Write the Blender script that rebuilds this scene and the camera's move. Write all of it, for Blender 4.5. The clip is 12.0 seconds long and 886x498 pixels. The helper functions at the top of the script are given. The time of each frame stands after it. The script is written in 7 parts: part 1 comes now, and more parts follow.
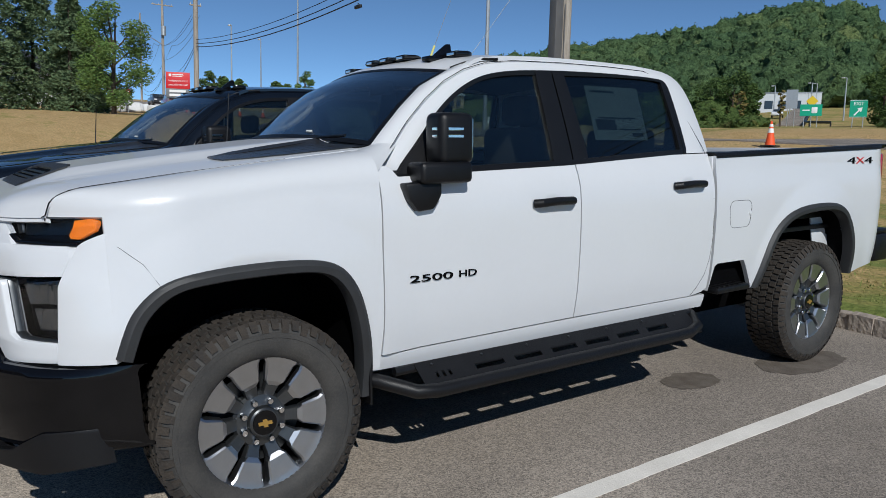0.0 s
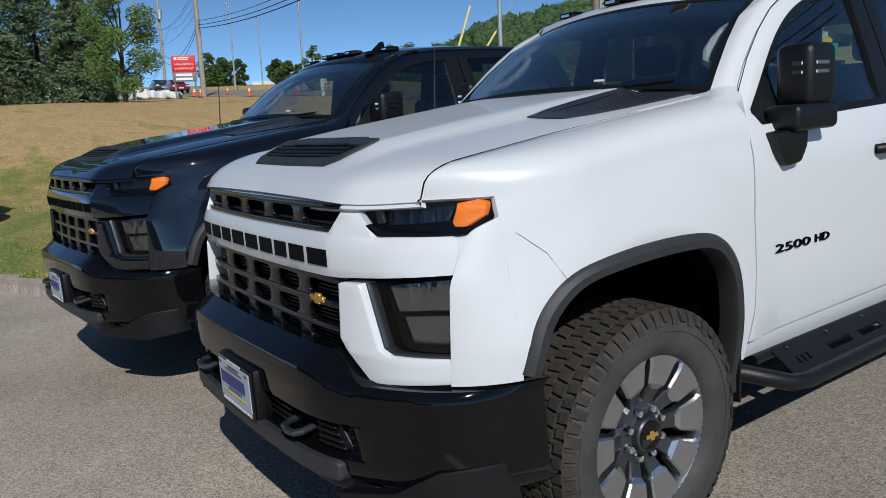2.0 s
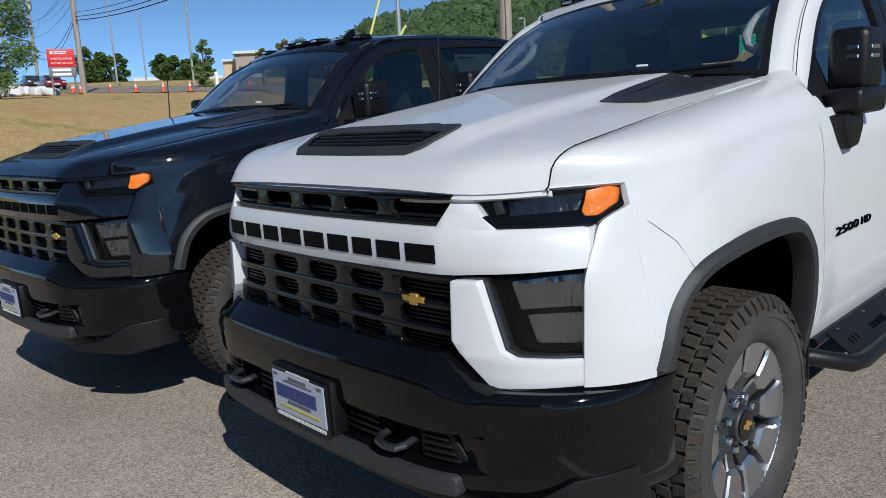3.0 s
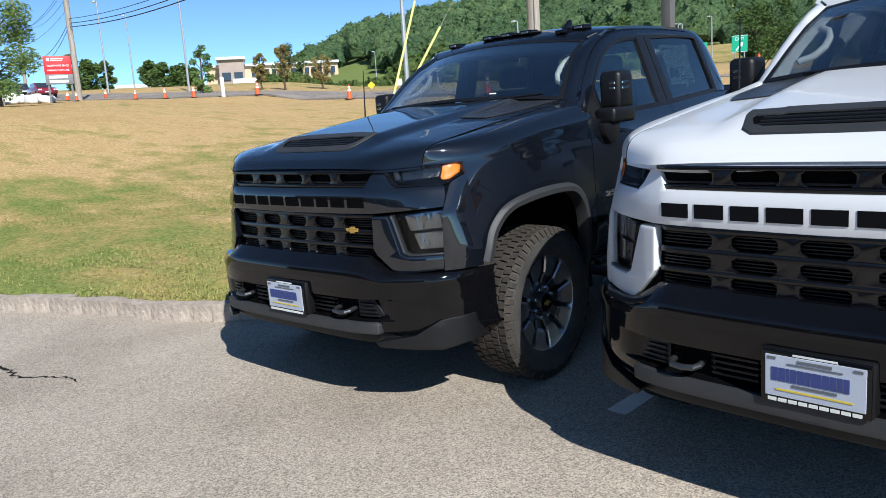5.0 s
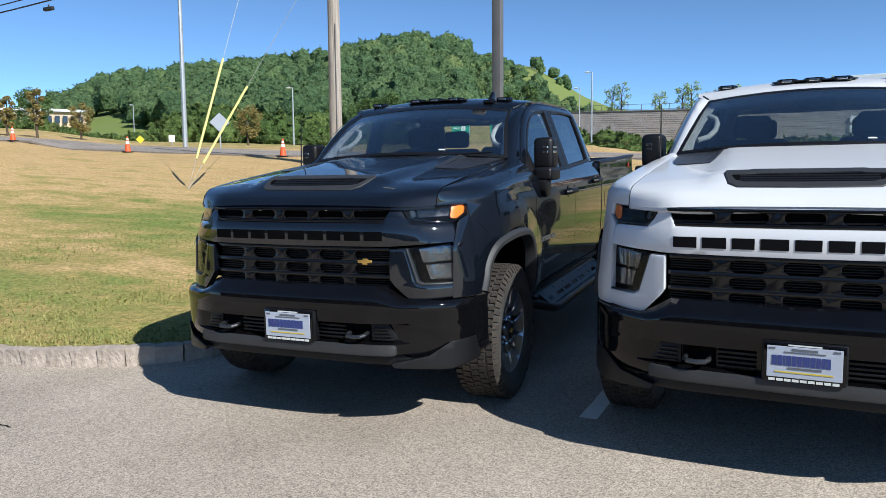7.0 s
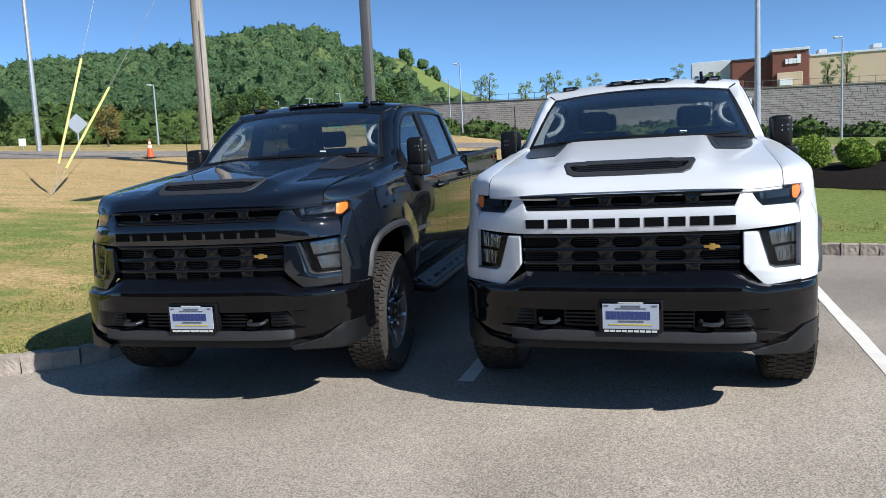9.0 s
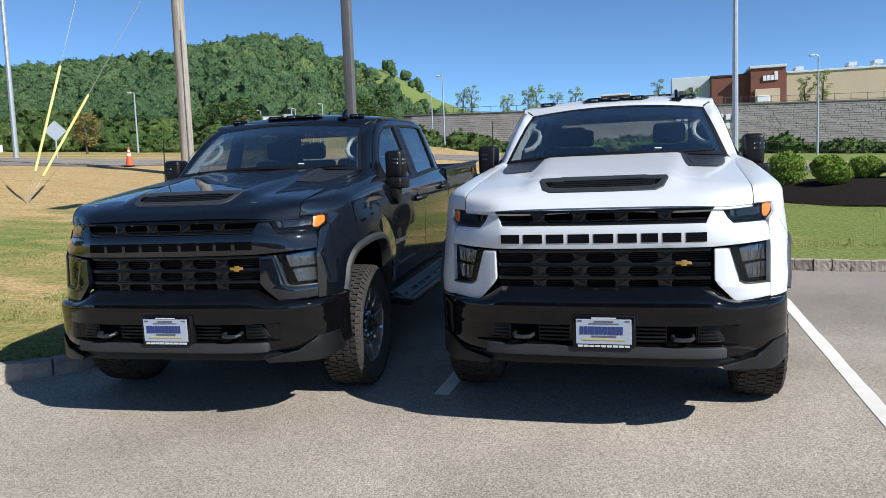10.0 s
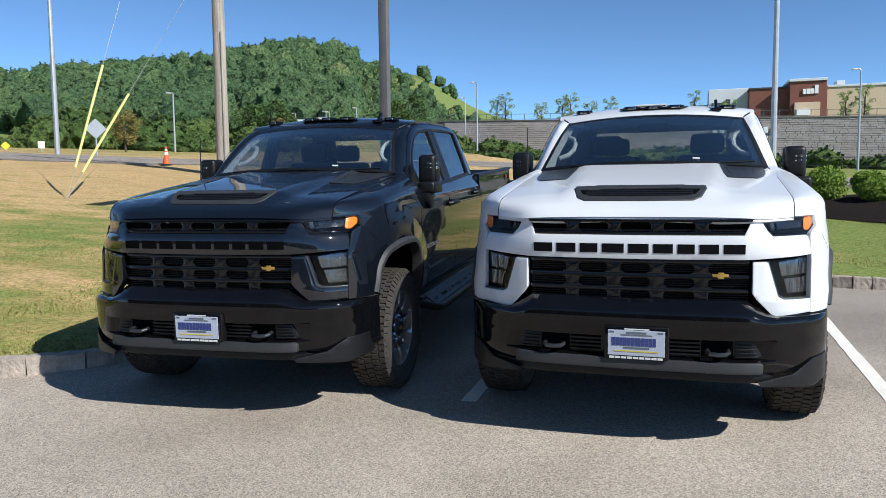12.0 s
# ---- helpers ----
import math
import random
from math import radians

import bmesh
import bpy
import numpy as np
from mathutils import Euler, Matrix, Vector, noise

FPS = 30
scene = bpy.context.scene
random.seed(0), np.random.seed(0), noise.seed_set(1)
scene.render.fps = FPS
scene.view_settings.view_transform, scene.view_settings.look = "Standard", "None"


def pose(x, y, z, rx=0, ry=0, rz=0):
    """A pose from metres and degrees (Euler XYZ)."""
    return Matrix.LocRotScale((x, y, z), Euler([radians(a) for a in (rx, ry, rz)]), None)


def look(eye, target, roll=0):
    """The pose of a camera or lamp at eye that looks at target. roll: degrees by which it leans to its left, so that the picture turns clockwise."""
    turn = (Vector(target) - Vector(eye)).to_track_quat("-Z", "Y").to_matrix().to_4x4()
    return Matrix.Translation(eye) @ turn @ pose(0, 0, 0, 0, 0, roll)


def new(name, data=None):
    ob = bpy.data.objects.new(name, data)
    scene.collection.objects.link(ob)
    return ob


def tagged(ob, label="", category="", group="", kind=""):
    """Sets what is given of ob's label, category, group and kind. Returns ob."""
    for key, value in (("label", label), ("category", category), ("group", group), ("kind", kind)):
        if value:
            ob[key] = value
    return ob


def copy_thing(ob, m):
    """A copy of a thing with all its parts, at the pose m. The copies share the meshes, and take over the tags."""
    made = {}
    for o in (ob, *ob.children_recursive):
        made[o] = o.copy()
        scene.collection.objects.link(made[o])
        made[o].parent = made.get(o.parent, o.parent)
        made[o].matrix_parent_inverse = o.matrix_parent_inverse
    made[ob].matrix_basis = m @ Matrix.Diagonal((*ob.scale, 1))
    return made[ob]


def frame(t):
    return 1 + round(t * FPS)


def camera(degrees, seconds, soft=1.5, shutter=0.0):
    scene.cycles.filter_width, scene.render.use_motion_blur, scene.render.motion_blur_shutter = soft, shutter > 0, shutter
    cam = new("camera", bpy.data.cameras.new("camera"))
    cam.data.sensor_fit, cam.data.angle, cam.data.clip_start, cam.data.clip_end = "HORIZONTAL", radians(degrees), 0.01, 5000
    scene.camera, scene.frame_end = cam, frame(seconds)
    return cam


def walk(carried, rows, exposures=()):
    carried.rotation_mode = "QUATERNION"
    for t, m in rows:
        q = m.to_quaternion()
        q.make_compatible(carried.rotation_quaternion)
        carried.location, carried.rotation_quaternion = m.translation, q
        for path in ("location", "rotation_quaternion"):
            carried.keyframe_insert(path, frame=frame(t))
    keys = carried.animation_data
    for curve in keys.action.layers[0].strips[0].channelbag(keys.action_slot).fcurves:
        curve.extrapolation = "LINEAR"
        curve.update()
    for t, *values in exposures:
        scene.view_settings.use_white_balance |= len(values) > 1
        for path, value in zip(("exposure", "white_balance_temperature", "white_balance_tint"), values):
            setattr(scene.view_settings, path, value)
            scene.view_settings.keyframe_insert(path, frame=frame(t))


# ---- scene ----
cam = camera(61.86, 12.0, soft=0.3)
PATH = [
    (0, (3.766, -1.056, 1.538), (2.146, 0.083, 1.262), 0.02),
    (0.5, (3.479, -1.176, 1.521), (1.761, -0.197, 1.221), 0.37),
    (1, (3.181, -1.409, 1.501), (1.479, -0.411, 1.174), 0.12),
    (1.5, (2.856, -1.609, 1.501), (1.22, -0.509, 1.164), -1.08),
    (2, (2.531, -1.828, 1.522), (0.912, -0.71, 1.162), -3.94),
    (2.5, (2.288, -2.055, 1.536), (0.796, -0.782, 1.144), -4.32),
    (2.7, (2.189, -2.105, 1.521), (0.739, -0.784, 1.13), -4.32),
    (4.3, (1.127, -2.876, 1.566), (-0.3, -1.528, 1.18), -4.15),
    (4.5, (1.019, -2.993, 1.572), (-0.408, -1.647, 1.184), -4.58),
    (5, (0.792, -3.351, 1.57), (-0.614, -1.981, 1.188), -4.89),
    (5.5, (0.507, -3.654, 1.558), (-0.976, -2.368, 1.176), -6.54),
    (6, (0.356, -4.004, 1.563), (-0.97, -2.553, 1.193), -4.39),
    (6.5, (0.151, -4.239, 1.555), (-0.982, -2.611, 1.294), -2.88),
    (7, (0.041, -4.531, 1.537), (-0.856, -2.76, 1.298), -1.25),
    (7.5, (0.123, -4.774, 1.575), (-0.655, -2.95, 1.319), -1.31),
    (9.3, (0.266, -5.094, 1.595), (-0.308, -3.198, 1.325), -3.33),
    (9.5, (0.28, -5.1, 1.602), (-0.284, -3.2, 1.339), -3.23),
    (10, (0.285, -5.087, 1.61), (-0.262, -3.179, 1.365), -2.54),
    (10.5, (0.285, -5.075, 1.609), (-0.275, -3.169, 1.385), -1.83),
    (11, (0.281, -5.069, 1.607), (-0.292, -3.165, 1.395), -1.23),
    (11.5, (0.271, -5.069, 1.608), (-0.327, -3.173, 1.386), -1.04),
    (12, (0.263, -5.064, 1.6), (-0.36, -3.177, 1.374), -1.14),
]
# the lot falls towards the trucks' noses
LOT = pose(0, 0, 0, 1.7, 0, 0)
EXPOSURES = [(t, e - 0.06, 6230, 8) for t, e in ((0.0, -0.03), (1.5, 0.03), (2.7, 0.08), (4.3, 0.7), (5.5, 0.95), (6.5, 0.93), (7.7, 0.86), (9.5, 0.83), (12.0, 0.83))]
walk(cam, [(t, LOT @ look(eye, target, roll)) for t, eye, target, roll in PATH], EXPOSURES)

# ---- light ----
SUN = (LOT.to_3x3() @ Vector((0.595, -0.23, 0.50))).normalized()
world = bpy.data.worlds.new("world")
scene.world = world
world.use_nodes = True
wn = world.node_tree.nodes
sky = wn.new("ShaderNodeTexSky")
sky.sky_type = "NISHITA"
sky.sun_disc = False
sky.sun_elevation = math.asin(SUN.z)
sky.sun_rotation = math.atan2(SUN.x, SUN.y)
sky.altitude = 3000
sky.air_density, sky.dust_density, sky.ozone_density = 0.55, 0.0, 1.0
tone = wn.new("ShaderNodeMix")
tone.data_type, tone.blend_type = "RGBA", "MULTIPLY"
tone.inputs[0].default_value = 1.0
tone.inputs[7].default_value = (0.76, 0.945, 1.0, 1)
world.node_tree.links.new(sky.outputs[0], tone.inputs[6])
world.node_tree.links.new(tone.outputs[2], wn["Background"].inputs["Color"])
wn["Background"].inputs["Strength"].default_value = 0.112
sun_data = bpy.data.lights.new("sun", "SUN")
sun_data.energy, sun_data.angle, sun_data.color = 3.9, radians(0.53), (1.0, 0.97, 0.92)
sun = new("sun", sun_data)
sun.matrix_world = look(SUN * 100, (0, 0, 0))

# ---- materials ----
MATS = {}


def material(name, color, rough=0.5, metal=0.0, coat=0.0, spec=0.5, scale=0.0, vary=0.0, bump=0.0, bump_scale=60.0, second=None, fine=0.0, stretch=None, transmission=0.0, coords="Object"):
    """A principled material; its colour drifts between color and second over noise of two scales, with fine relief."""
    if name in MATS:
        return MATS[name]
    m = bpy.data.materials.new(name)
    m.use_nodes = True
    n, l = m.node_tree.nodes, m.node_tree.links
    b = n["Principled BSDF"]
    b.inputs["Base Color"].default_value = (*color, 1)
    b.inputs["Roughness"].default_value = rough
    b.inputs["Metallic"].default_value = metal
    b.inputs["Coat Weight"].default_value = coat
    b.inputs["Coat Roughness"].default_value = 0.03
    b.inputs["Specular IOR Level"].default_value = spec
    b.inputs["Transmission Weight"].default_value = transmission
    if scale or bump:
        tc = n.new("ShaderNodeTexCoord")
        mp = n.new("ShaderNodeMapping")
        l.new(tc.outputs[coords], mp.inputs[0])
        if stretch:
            mp.inputs["Scale"].default_value = stretch
    if scale:
        big, small = n.new("ShaderNodeTexNoise"), n.new("ShaderNodeTexNoise")
        big.inputs["Scale"].default_value, big.inputs["Detail"].default_value = scale, 5
        small.inputs["Scale"].default_value, small.inputs["Detail"].default_value = scale * 14, 3
        l.new(mp.outputs[0], big.inputs[0]), l.new(mp.outputs[0], small.inputs[0])
        mix = n.new("ShaderNodeMix")
        mix.inputs[0].default_value = fine if fine else 0.35
        l.new(big.outputs[0], mix.inputs[2]), l.new(small.outputs[0], mix.inputs[3])
        ramp = n.new("ShaderNodeValToRGB")
        sec = second if second else tuple(c * (1 - vary) for c in color)
        ramp.color_ramp.elements[0].position, ramp.color_ramp.elements[1].position = 0.36, 0.64
        ramp.color_ramp.elements[0].color = (*sec, 1)
        ramp.color_ramp.elements[1].color = (*color, 1)
        l.new(mix.outputs[0], ramp.inputs[0])
        l.new(ramp.outputs[0], b.inputs["Base Color"])
    if bump:
        bn = n.new("ShaderNodeTexNoise")
        bn.inputs["Scale"].default_value, bn.inputs["Detail"].default_value = bump_scale, 4
        l.new(mp.outputs[0], bn.inputs[0])
        bu = n.new("ShaderNodeBump")
        bu.inputs["Strength"].default_value, bu.inputs["Distance"].default_value = bump, 0.02
        l.new(bn.outputs[0], bu.inputs["Height"])
        l.new(bu.outputs[0], b.inputs["Normal"])
    MATS[name] = m
    return m


def glass_material(name, tint, gloss_rough=0.0, power=4.2, least=0.045):
    """A thin pane: tinted see-through with a Fresnel gloss."""
    if name in MATS:
        return MATS[name]
    m = bpy.data.materials.new(name)
    m.use_nodes = True
    n, l = m.node_tree.nodes, m.node_tree.links
    n.remove(n["Principled BSDF"])
    tr, gl, lw, mx = n.new("ShaderNodeBsdfTransparent"), n.new("ShaderNodeBsdfGlossy"), n.new("ShaderNodeLayerWeight"), n.new("ShaderNodeMixShader")
    tr.inputs[0].default_value = (*tint, 1)
    gl.inputs["Roughness"].default_value = gloss_rough
    lw.inputs["Blend"].default_value = 0.5
    po, ma = n.new("ShaderNodeMath"), n.new("ShaderNodeMath")
    po.operation, po.inputs[1].default_value = "POWER", power
    ma.operation, ma.inputs[1].default_value, ma.inputs[2].default_value = "MULTIPLY_ADD", 0.90, least
    l.new(lw.outputs["Facing"], po.inputs[0]), l.new(po.outputs[0], ma.inputs[0])
    l.new(ma.outputs[0], mx.inputs[0]), l.new(tr.outputs[0], mx.inputs[1]), l.new(gl.outputs[0], mx.inputs[2])
    l.new(mx.outputs[0], n["Material Output"].inputs[0])
    MATS[name] = m
    return m


WHITE = material("white_paint", (0.62, 0.63, 0.645), 0.33, coat=0.45, scale=3.0, vary=0.02)
BLACK = material("black_paint", (0.0040, 0.0056, 0.0092), 0.42, coat=1.0, spec=0.03, scale=3.0, vary=0.3)
BLACK.node_tree.nodes["Principled BSDF"].inputs["Coat IOR"].default_value = 1.72
GLOSS = material("black_gloss", (0.004, 0.004, 0.005), 0.05, spec=0.36, scale=6.0, vary=0.4)
PLASTIC = material("black_plastic", (0.006, 0.006, 0.007), 0.42, spec=0.36, scale=8, vary=0.3, bump=0.12, bump_scale=500)
FLARE = material("flare_plastic", (0.028, 0.029, 0.031), 0.55, spec=0.5, scale=8, vary=0.25, bump=0.12, bump_scale=500)
VENT = material("vent_panel_plastic", (0.026, 0.027, 0.030), 0.30, spec=0.6, scale=8, vary=0.25, bump=0.10, bump_scale=500)
GRILLE = material("grille_black", (0.004, 0.004, 0.005), 0.20, spec=0.5, scale=8, vary=0.3)
# near-black of dark parts, also laid in hollows in place of their shade
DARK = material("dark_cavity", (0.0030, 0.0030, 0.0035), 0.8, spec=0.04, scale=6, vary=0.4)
RUBBER = material("tyre_rubber", (0.036, 0.035, 0.034), 0.68, spec=0.3, scale=9, second=(0.062, 0.058, 0.053), bump=0.15, bump_scale=140)
TREAD = material("tyre_tread", (0.050, 0.041, 0.033), 0.85, spec=0.25, scale=14, second=(0.030, 0.027, 0.025), bump=0.3, bump_scale=120)
MACHINED = material("machined_alloy", (0.50, 0.51, 0.53), 0.32, metal=1.0, scale=20, vary=0.08, bump=0.03, bump_scale=400)
GUNMETAL = material("dark_alloy", (0.10, 0.105, 0.11), 0.35, metal=0.85, scale=12, vary=0.15)
CHROME = material("chrome", (0.75, 0.76, 0.78), 0.08, metal=1.0)
GOLD = material("gold_badge", (0.60, 0.36, 0.09), 0.35, metal=0.7)
AMBER = material("amber_lens", (0.86, 0.20, 0.010), 0.25, coat=0.3, spec=0.4, bump=0.12, bump_scale=70)
LENS = glass_material("clear_lens", (0.91, 0.92, 0.93), 0.0, 5.0, 0.018)
SHIELD = glass_material("windscreen_glass", (0.965, 0.98, 0.98), 0.0, 2.0, 0.085)
TINTED = glass_material("tinted_glass", (0.40, 0.46, 0.47), 0.0, 3.0, 0.06)
SIDEGLASS = glass_material("side_glass", (0.87, 0.92, 0.91), 0.0, 3.0, 0.06)
REARGLASS = glass_material("rear_window_glass", (0.86, 0.91, 0.90))
REFLECTOR = material("lamp_reflector", (0.30, 0.305, 0.315), 0.06, metal=1.0, bump=1.0, bump_scale=24, stretch=(1.6, 0.3, 0.22))
LAMPBOWL = material("smoked_reflector", (0.055, 0.055, 0.057), 0.25, metal=1.0, bump=0.8, bump_scale=42, stretch=(1.6, 0.3, 0.22))
CLOTH = material("seat_cloth", (0.034, 0.036, 0.038), 0.9, spec=0.2, scale=12, vary=0.3, bump=0.2, bump_scale=300)
TRIM = material("cabin_trim", (0.56, 0.60, 0.59), 0.7, scale=6, vary=0.1)
DASH = material("dashboard_plastic", (0.030, 0.032, 0.034), 0.65, scale=10, vary=0.3, bump=0.1, bump_scale=300)
PAPER = material("sticker_paper", (0.62, 0.64, 0.62), 0.6, scale=9, vary=0.06)
PLATE = material("plate_face", (0.40, 0.44, 0.52), 0.45, scale=14, vary=0.08)
INK = material("ink_bars", (0.10, 0.11, 0.13), 0.6)
RED = material("red_badge", (0.55, 0.02, 0.02), 0.3, coat=0.6)
TAIL = material("tail_lens", (0.35, 0.008, 0.008), 0.12, coat=1.0)
GREY = material("grey_badge", (0.30, 0.31, 0.32), 0.3, metal=0.8)

# ---- mesh helpers ----
def finish(bm, angle=32):
    """Smooth faces, with sharp edges where they meet at more than the angle."""
    lim = radians(angle)
    for f in bm.faces:
        f.smooth = True
    for e in bm.edges:
        e.smooth = len(e.link_faces) == 2 and e.calc_face_angle(0) < lim
    return bm


def part(name, bm, mat, parent=None, label="", angle=32):
    """Links a bmesh as one mesh object under a thing or a part."""
    finish(bm, angle)
    me = bpy.data.meshes.new(name)
    bm.to_mesh(me)
    bm.free()
    me.materials.append(mat)
    ob = new(name, me)
    if parent:
        ob.parent = parent
    return tagged(ob, label)


def thing(name, label, category, m=None, group="", kind=""):
    ob = new(name)
    ob.empty_display_size = 0.2
    if m is not None:
        ob.matrix_world = m
    return tagged(ob, label, category, group, kind)


def shell(rows, off=None, mirror=False):
    """A sheet of quads from rows of points; with off it gets a back at that offset and closed rims."""
    bm = bmesh.new()
    sx = -1 if mirror else 1
    n, k = len(rows), len(rows[0])
    front = [[bm.verts.new((sx * p[0], p[1], p[2])) for p in r] for r in rows]
    for i in range(n - 1):
        for j in range(k - 1):
            bm.faces.new((front[i][j], front[i][j + 1], front[i + 1][j + 1], front[i + 1][j]))
    if off is not None:
        back = [[bm.verts.new((sx * (p[0] + off[0]), p[1] + off[1], p[2] + off[2])) for p in r] for r in rows]
        for i in range(n - 1):
            for j in range(k - 1):
                bm.faces.new((back[i][j], back[i + 1][j], back[i + 1][j + 1], back[i][j + 1]))
        rim = [(0, j) for j in range(k)] + [(i, k - 1) for i in range(1, n)] + [(n - 1, j) for j in range(k - 2, -1, -1)] + [(i, 0) for i in range(n - 2, 0, -1)]
        for (a, b), (c, d) in zip(rim, rim[1:] + rim[:1]):
            bm.faces.new((front[a][b], front[c][d], back[c][d], back[a][b]))
    bmesh.ops.remove_doubles(bm, verts=bm.verts, dist=0.0004)
    bmesh.ops.dissolve_degenerate(bm, edges=bm.edges, dist=0.0003)
    bmesh.ops.recalc_face_normals(bm, faces=bm.faces)
    return bm


def box(x0, x1, y0, y1, z0, z1, bev=0.006, seg=2):
    bm = bmesh.new()
    bmesh.ops.create_cube(bm, size=1)
    for v in bm.verts:
        v.co = Vector(((x0 + x1) / 2 + v.co.x * (x1 - x0), (y0 + y1) / 2 + v.co.y * (y1 - y0), (z0 + z1) / 2 + v.co.z * (z1 - z0)))
    if bev:
        bmesh.ops.bevel(bm, geom=bm.edges[:], offset=min(bev, 0.45 * min(abs(x1 - x0), abs(y1 - y0), abs(z1 - z0))), segments=seg, profile=0.5, affect="EDGES")
    return bm


def prism(outline, depth, axis="y", at=0.0, bev=0.0):
    """An outline in the plane across the axis, drawn out to depth along it from at."""
    bm = bmesh.new()
    put3 = {"y": lambda a, b: (a, at, b), "x": lambda a, b: (at, a, b), "z": lambda a, b: (a, b, at)}[axis]
    f = bm.faces.new([bm.verts.new(put3(a, b)) for a, b in outline])
    d = {"y": (0, depth, 0), "x": (depth, 0, 0), "z": (0, 0, depth)}[axis]
    r = bmesh.ops.extrude_face_region(bm, geom=[f])
    bmesh.ops.translate(bm, vec=d, verts=[v for v in r["geom"] if isinstance(v, bmesh.types.BMVert)])
    bmesh.ops.recalc_face_normals(bm, faces=bm.faces)
    if bev:
        bmesh.ops.bevel(bm, geom=bm.edges[:], offset=bev, segments=2, profile=0.5, affect="EDGES")
    return bm


def tube(points, r, n=10, taper=None):
    """A round bar along points; taper gives a radius for each."""
    bm = bmesh.new()
    pts = [Vector(p) for p in points]
    rings = []
    for i, p in enumerate(pts):
        d = (pts[min(i + 1, len(pts) - 1)] - pts[max(i - 1, 0)]).normalized()
        a = d.orthogonal().normalized() if abs(d.z) > 0.9 else d.cross(Vector((0, 0, 1))).normalized()
        b = d.cross(a)
        rr = taper[i] if taper else r
        rings.append([bm.verts.new(p + rr * (math.cos(t) * a + math.sin(t) * b)) for t in [2 * math.pi * k / n for k in range(n)]])
    for u, v in zip(rings, rings[1:]):
        for k in range(n):
            bm.faces.new((u[k], u[(k + 1) % n], v[(k + 1) % n], v[k]))
    bm.faces.new(rings[0][::-1]), bm.faces.new(rings[-1])
    bmesh.ops.recalc_face_normals(bm, faces=bm.faces)
    return bm


def lathe(profile, n=64, cx=0.0, cy=0.0, cz=0.0):
    """A profile of (radius, x) spun round the x axis."""
    bm = bmesh.new()
    rings = []
    for r, x in profile:
        rings.append([bm.verts.new((cx + x, cy + r * math.cos(t), cz + r * math.sin(t))) for t in [2 * math.pi * k / n for k in range(n)]])
    for u, v in zip(rings, rings[1:]):
        for k in range(n):
            bm.faces.new((u[k], u[(k + 1) % n], v[(k + 1) % n], v[k]))
    if profile[0][0] < 0.02:
        bm.faces.new(rings[0])
    if profile[-1][0] < 0.02:
        bm.faces.new(rings[-1])
    bmesh.ops.recalc_face_normals(bm, faces=bm.faces)
    return bm


def join(*bms):
    out = bmesh.new()
    for b in bms:
        me = bpy.data.meshes.new("tmp")
        b.to_mesh(me)
        out.from_mesh(me)
        b.free()
        bpy.data.meshes.remove(me)
    return out


def flip(bm, axis=0):
    for v in bm.verts:
        v.co[axis] = -v.co[axis]
    bmesh.ops.reverse_faces(bm, faces=bm.faces)
    return bm


def lettering(text, size, depth):
    """A mesh of text in the built-in font, in the x-z plane, drawn out along y."""
    cu = bpy.data.curves.new("text", "FONT")
    cu.body, cu.size, cu.extrude = text, size, depth
    ob = bpy.data.objects.new("text", cu)
    scene.collection.objects.link(ob)
    me = bpy.data.meshes.new_from_object(ob.evaluated_get(bpy.context.evaluated_depsgraph_get()))
    bpy.data.objects.remove(ob)
    bm = bmesh.new()
    bm.from_mesh(me)
    bpy.data.meshes.remove(me)
    bmesh.ops.rotate(bm, cent=(0, 0, 0), matrix=Matrix.Rotation(radians(90), 3, "X"), verts=bm.verts)
    return bm


def lerp_table(table, v):
    xs, ys = zip(*table)
    return float(np.interp(v, xs, ys))


def smooth_line(pts, times=2):
    """Rounds the corners of a line of points, keeping its ends."""
    for _ in range(times):
        out = [pts[0]]
        for a, b in zip(pts, pts[1:]):
            out += [tuple(p + (q - p) * f for p, q in zip(a, b)) for f in (0.25, 0.75)]
        pts = out + [pts[-1]]
    return pts


# ---- the pickup: nose to -y, its left to +x, front axle at y = 0, ground at z = 0 ----
DOOR_SECTION = smooth_line([(0.50, 0.955), (0.60, 0.975), (0.68, 0.992), (0.78, 1.006), (0.95, 1.016), (1.12, 1.020), (1.25, 1.016), (1.32, 1.005), (1.37, 0.988), (1.42, 0.965), (1.5, 0.94)])
WHEELBASE, AXLE_Z, TYRE_R = 4.044, 0.425, 0.427
BELT = [(0.50, 1.375), (0.61, 1.381), (1.08, 1.397), (1.68, 1.416), (2.54, 1.464), (2.9, 1.47)]
FRONT_ARCH = smooth_line([(-0.535, 0.775), (-0.515, 0.84), (-0.485, 0.915), (-0.44, 0.972), (-0.385, 1.018), (-0.32, 1.046), (-0.22, 1.062), (-0.10, 1.071), (0.05, 1.074), (0.18, 1.069), (0.27, 1.055), (0.335, 1.025), (0.385, 0.972), (0.425, 0.90), (0.455, 0.81), (0.478, 0.715), (0.494, 0.62), (0.500, 0.56)])
REAR_ARCH = smooth_line([(3.335, 0.60), (3.36, 0.68), (3.405, 0.80), (3.46, 0.915), (3.53, 0.995), (3.62, 1.055), (3.72, 1.092), (3.85, 1.116), (4.02, 1.125), (4.18, 1.122), (4.30, 1.106), (4.39, 1.068), (4.455, 1.005), (4.505, 0.92), (4.545, 0.81), (4.572, 0.70), (4.588, 0.58)])
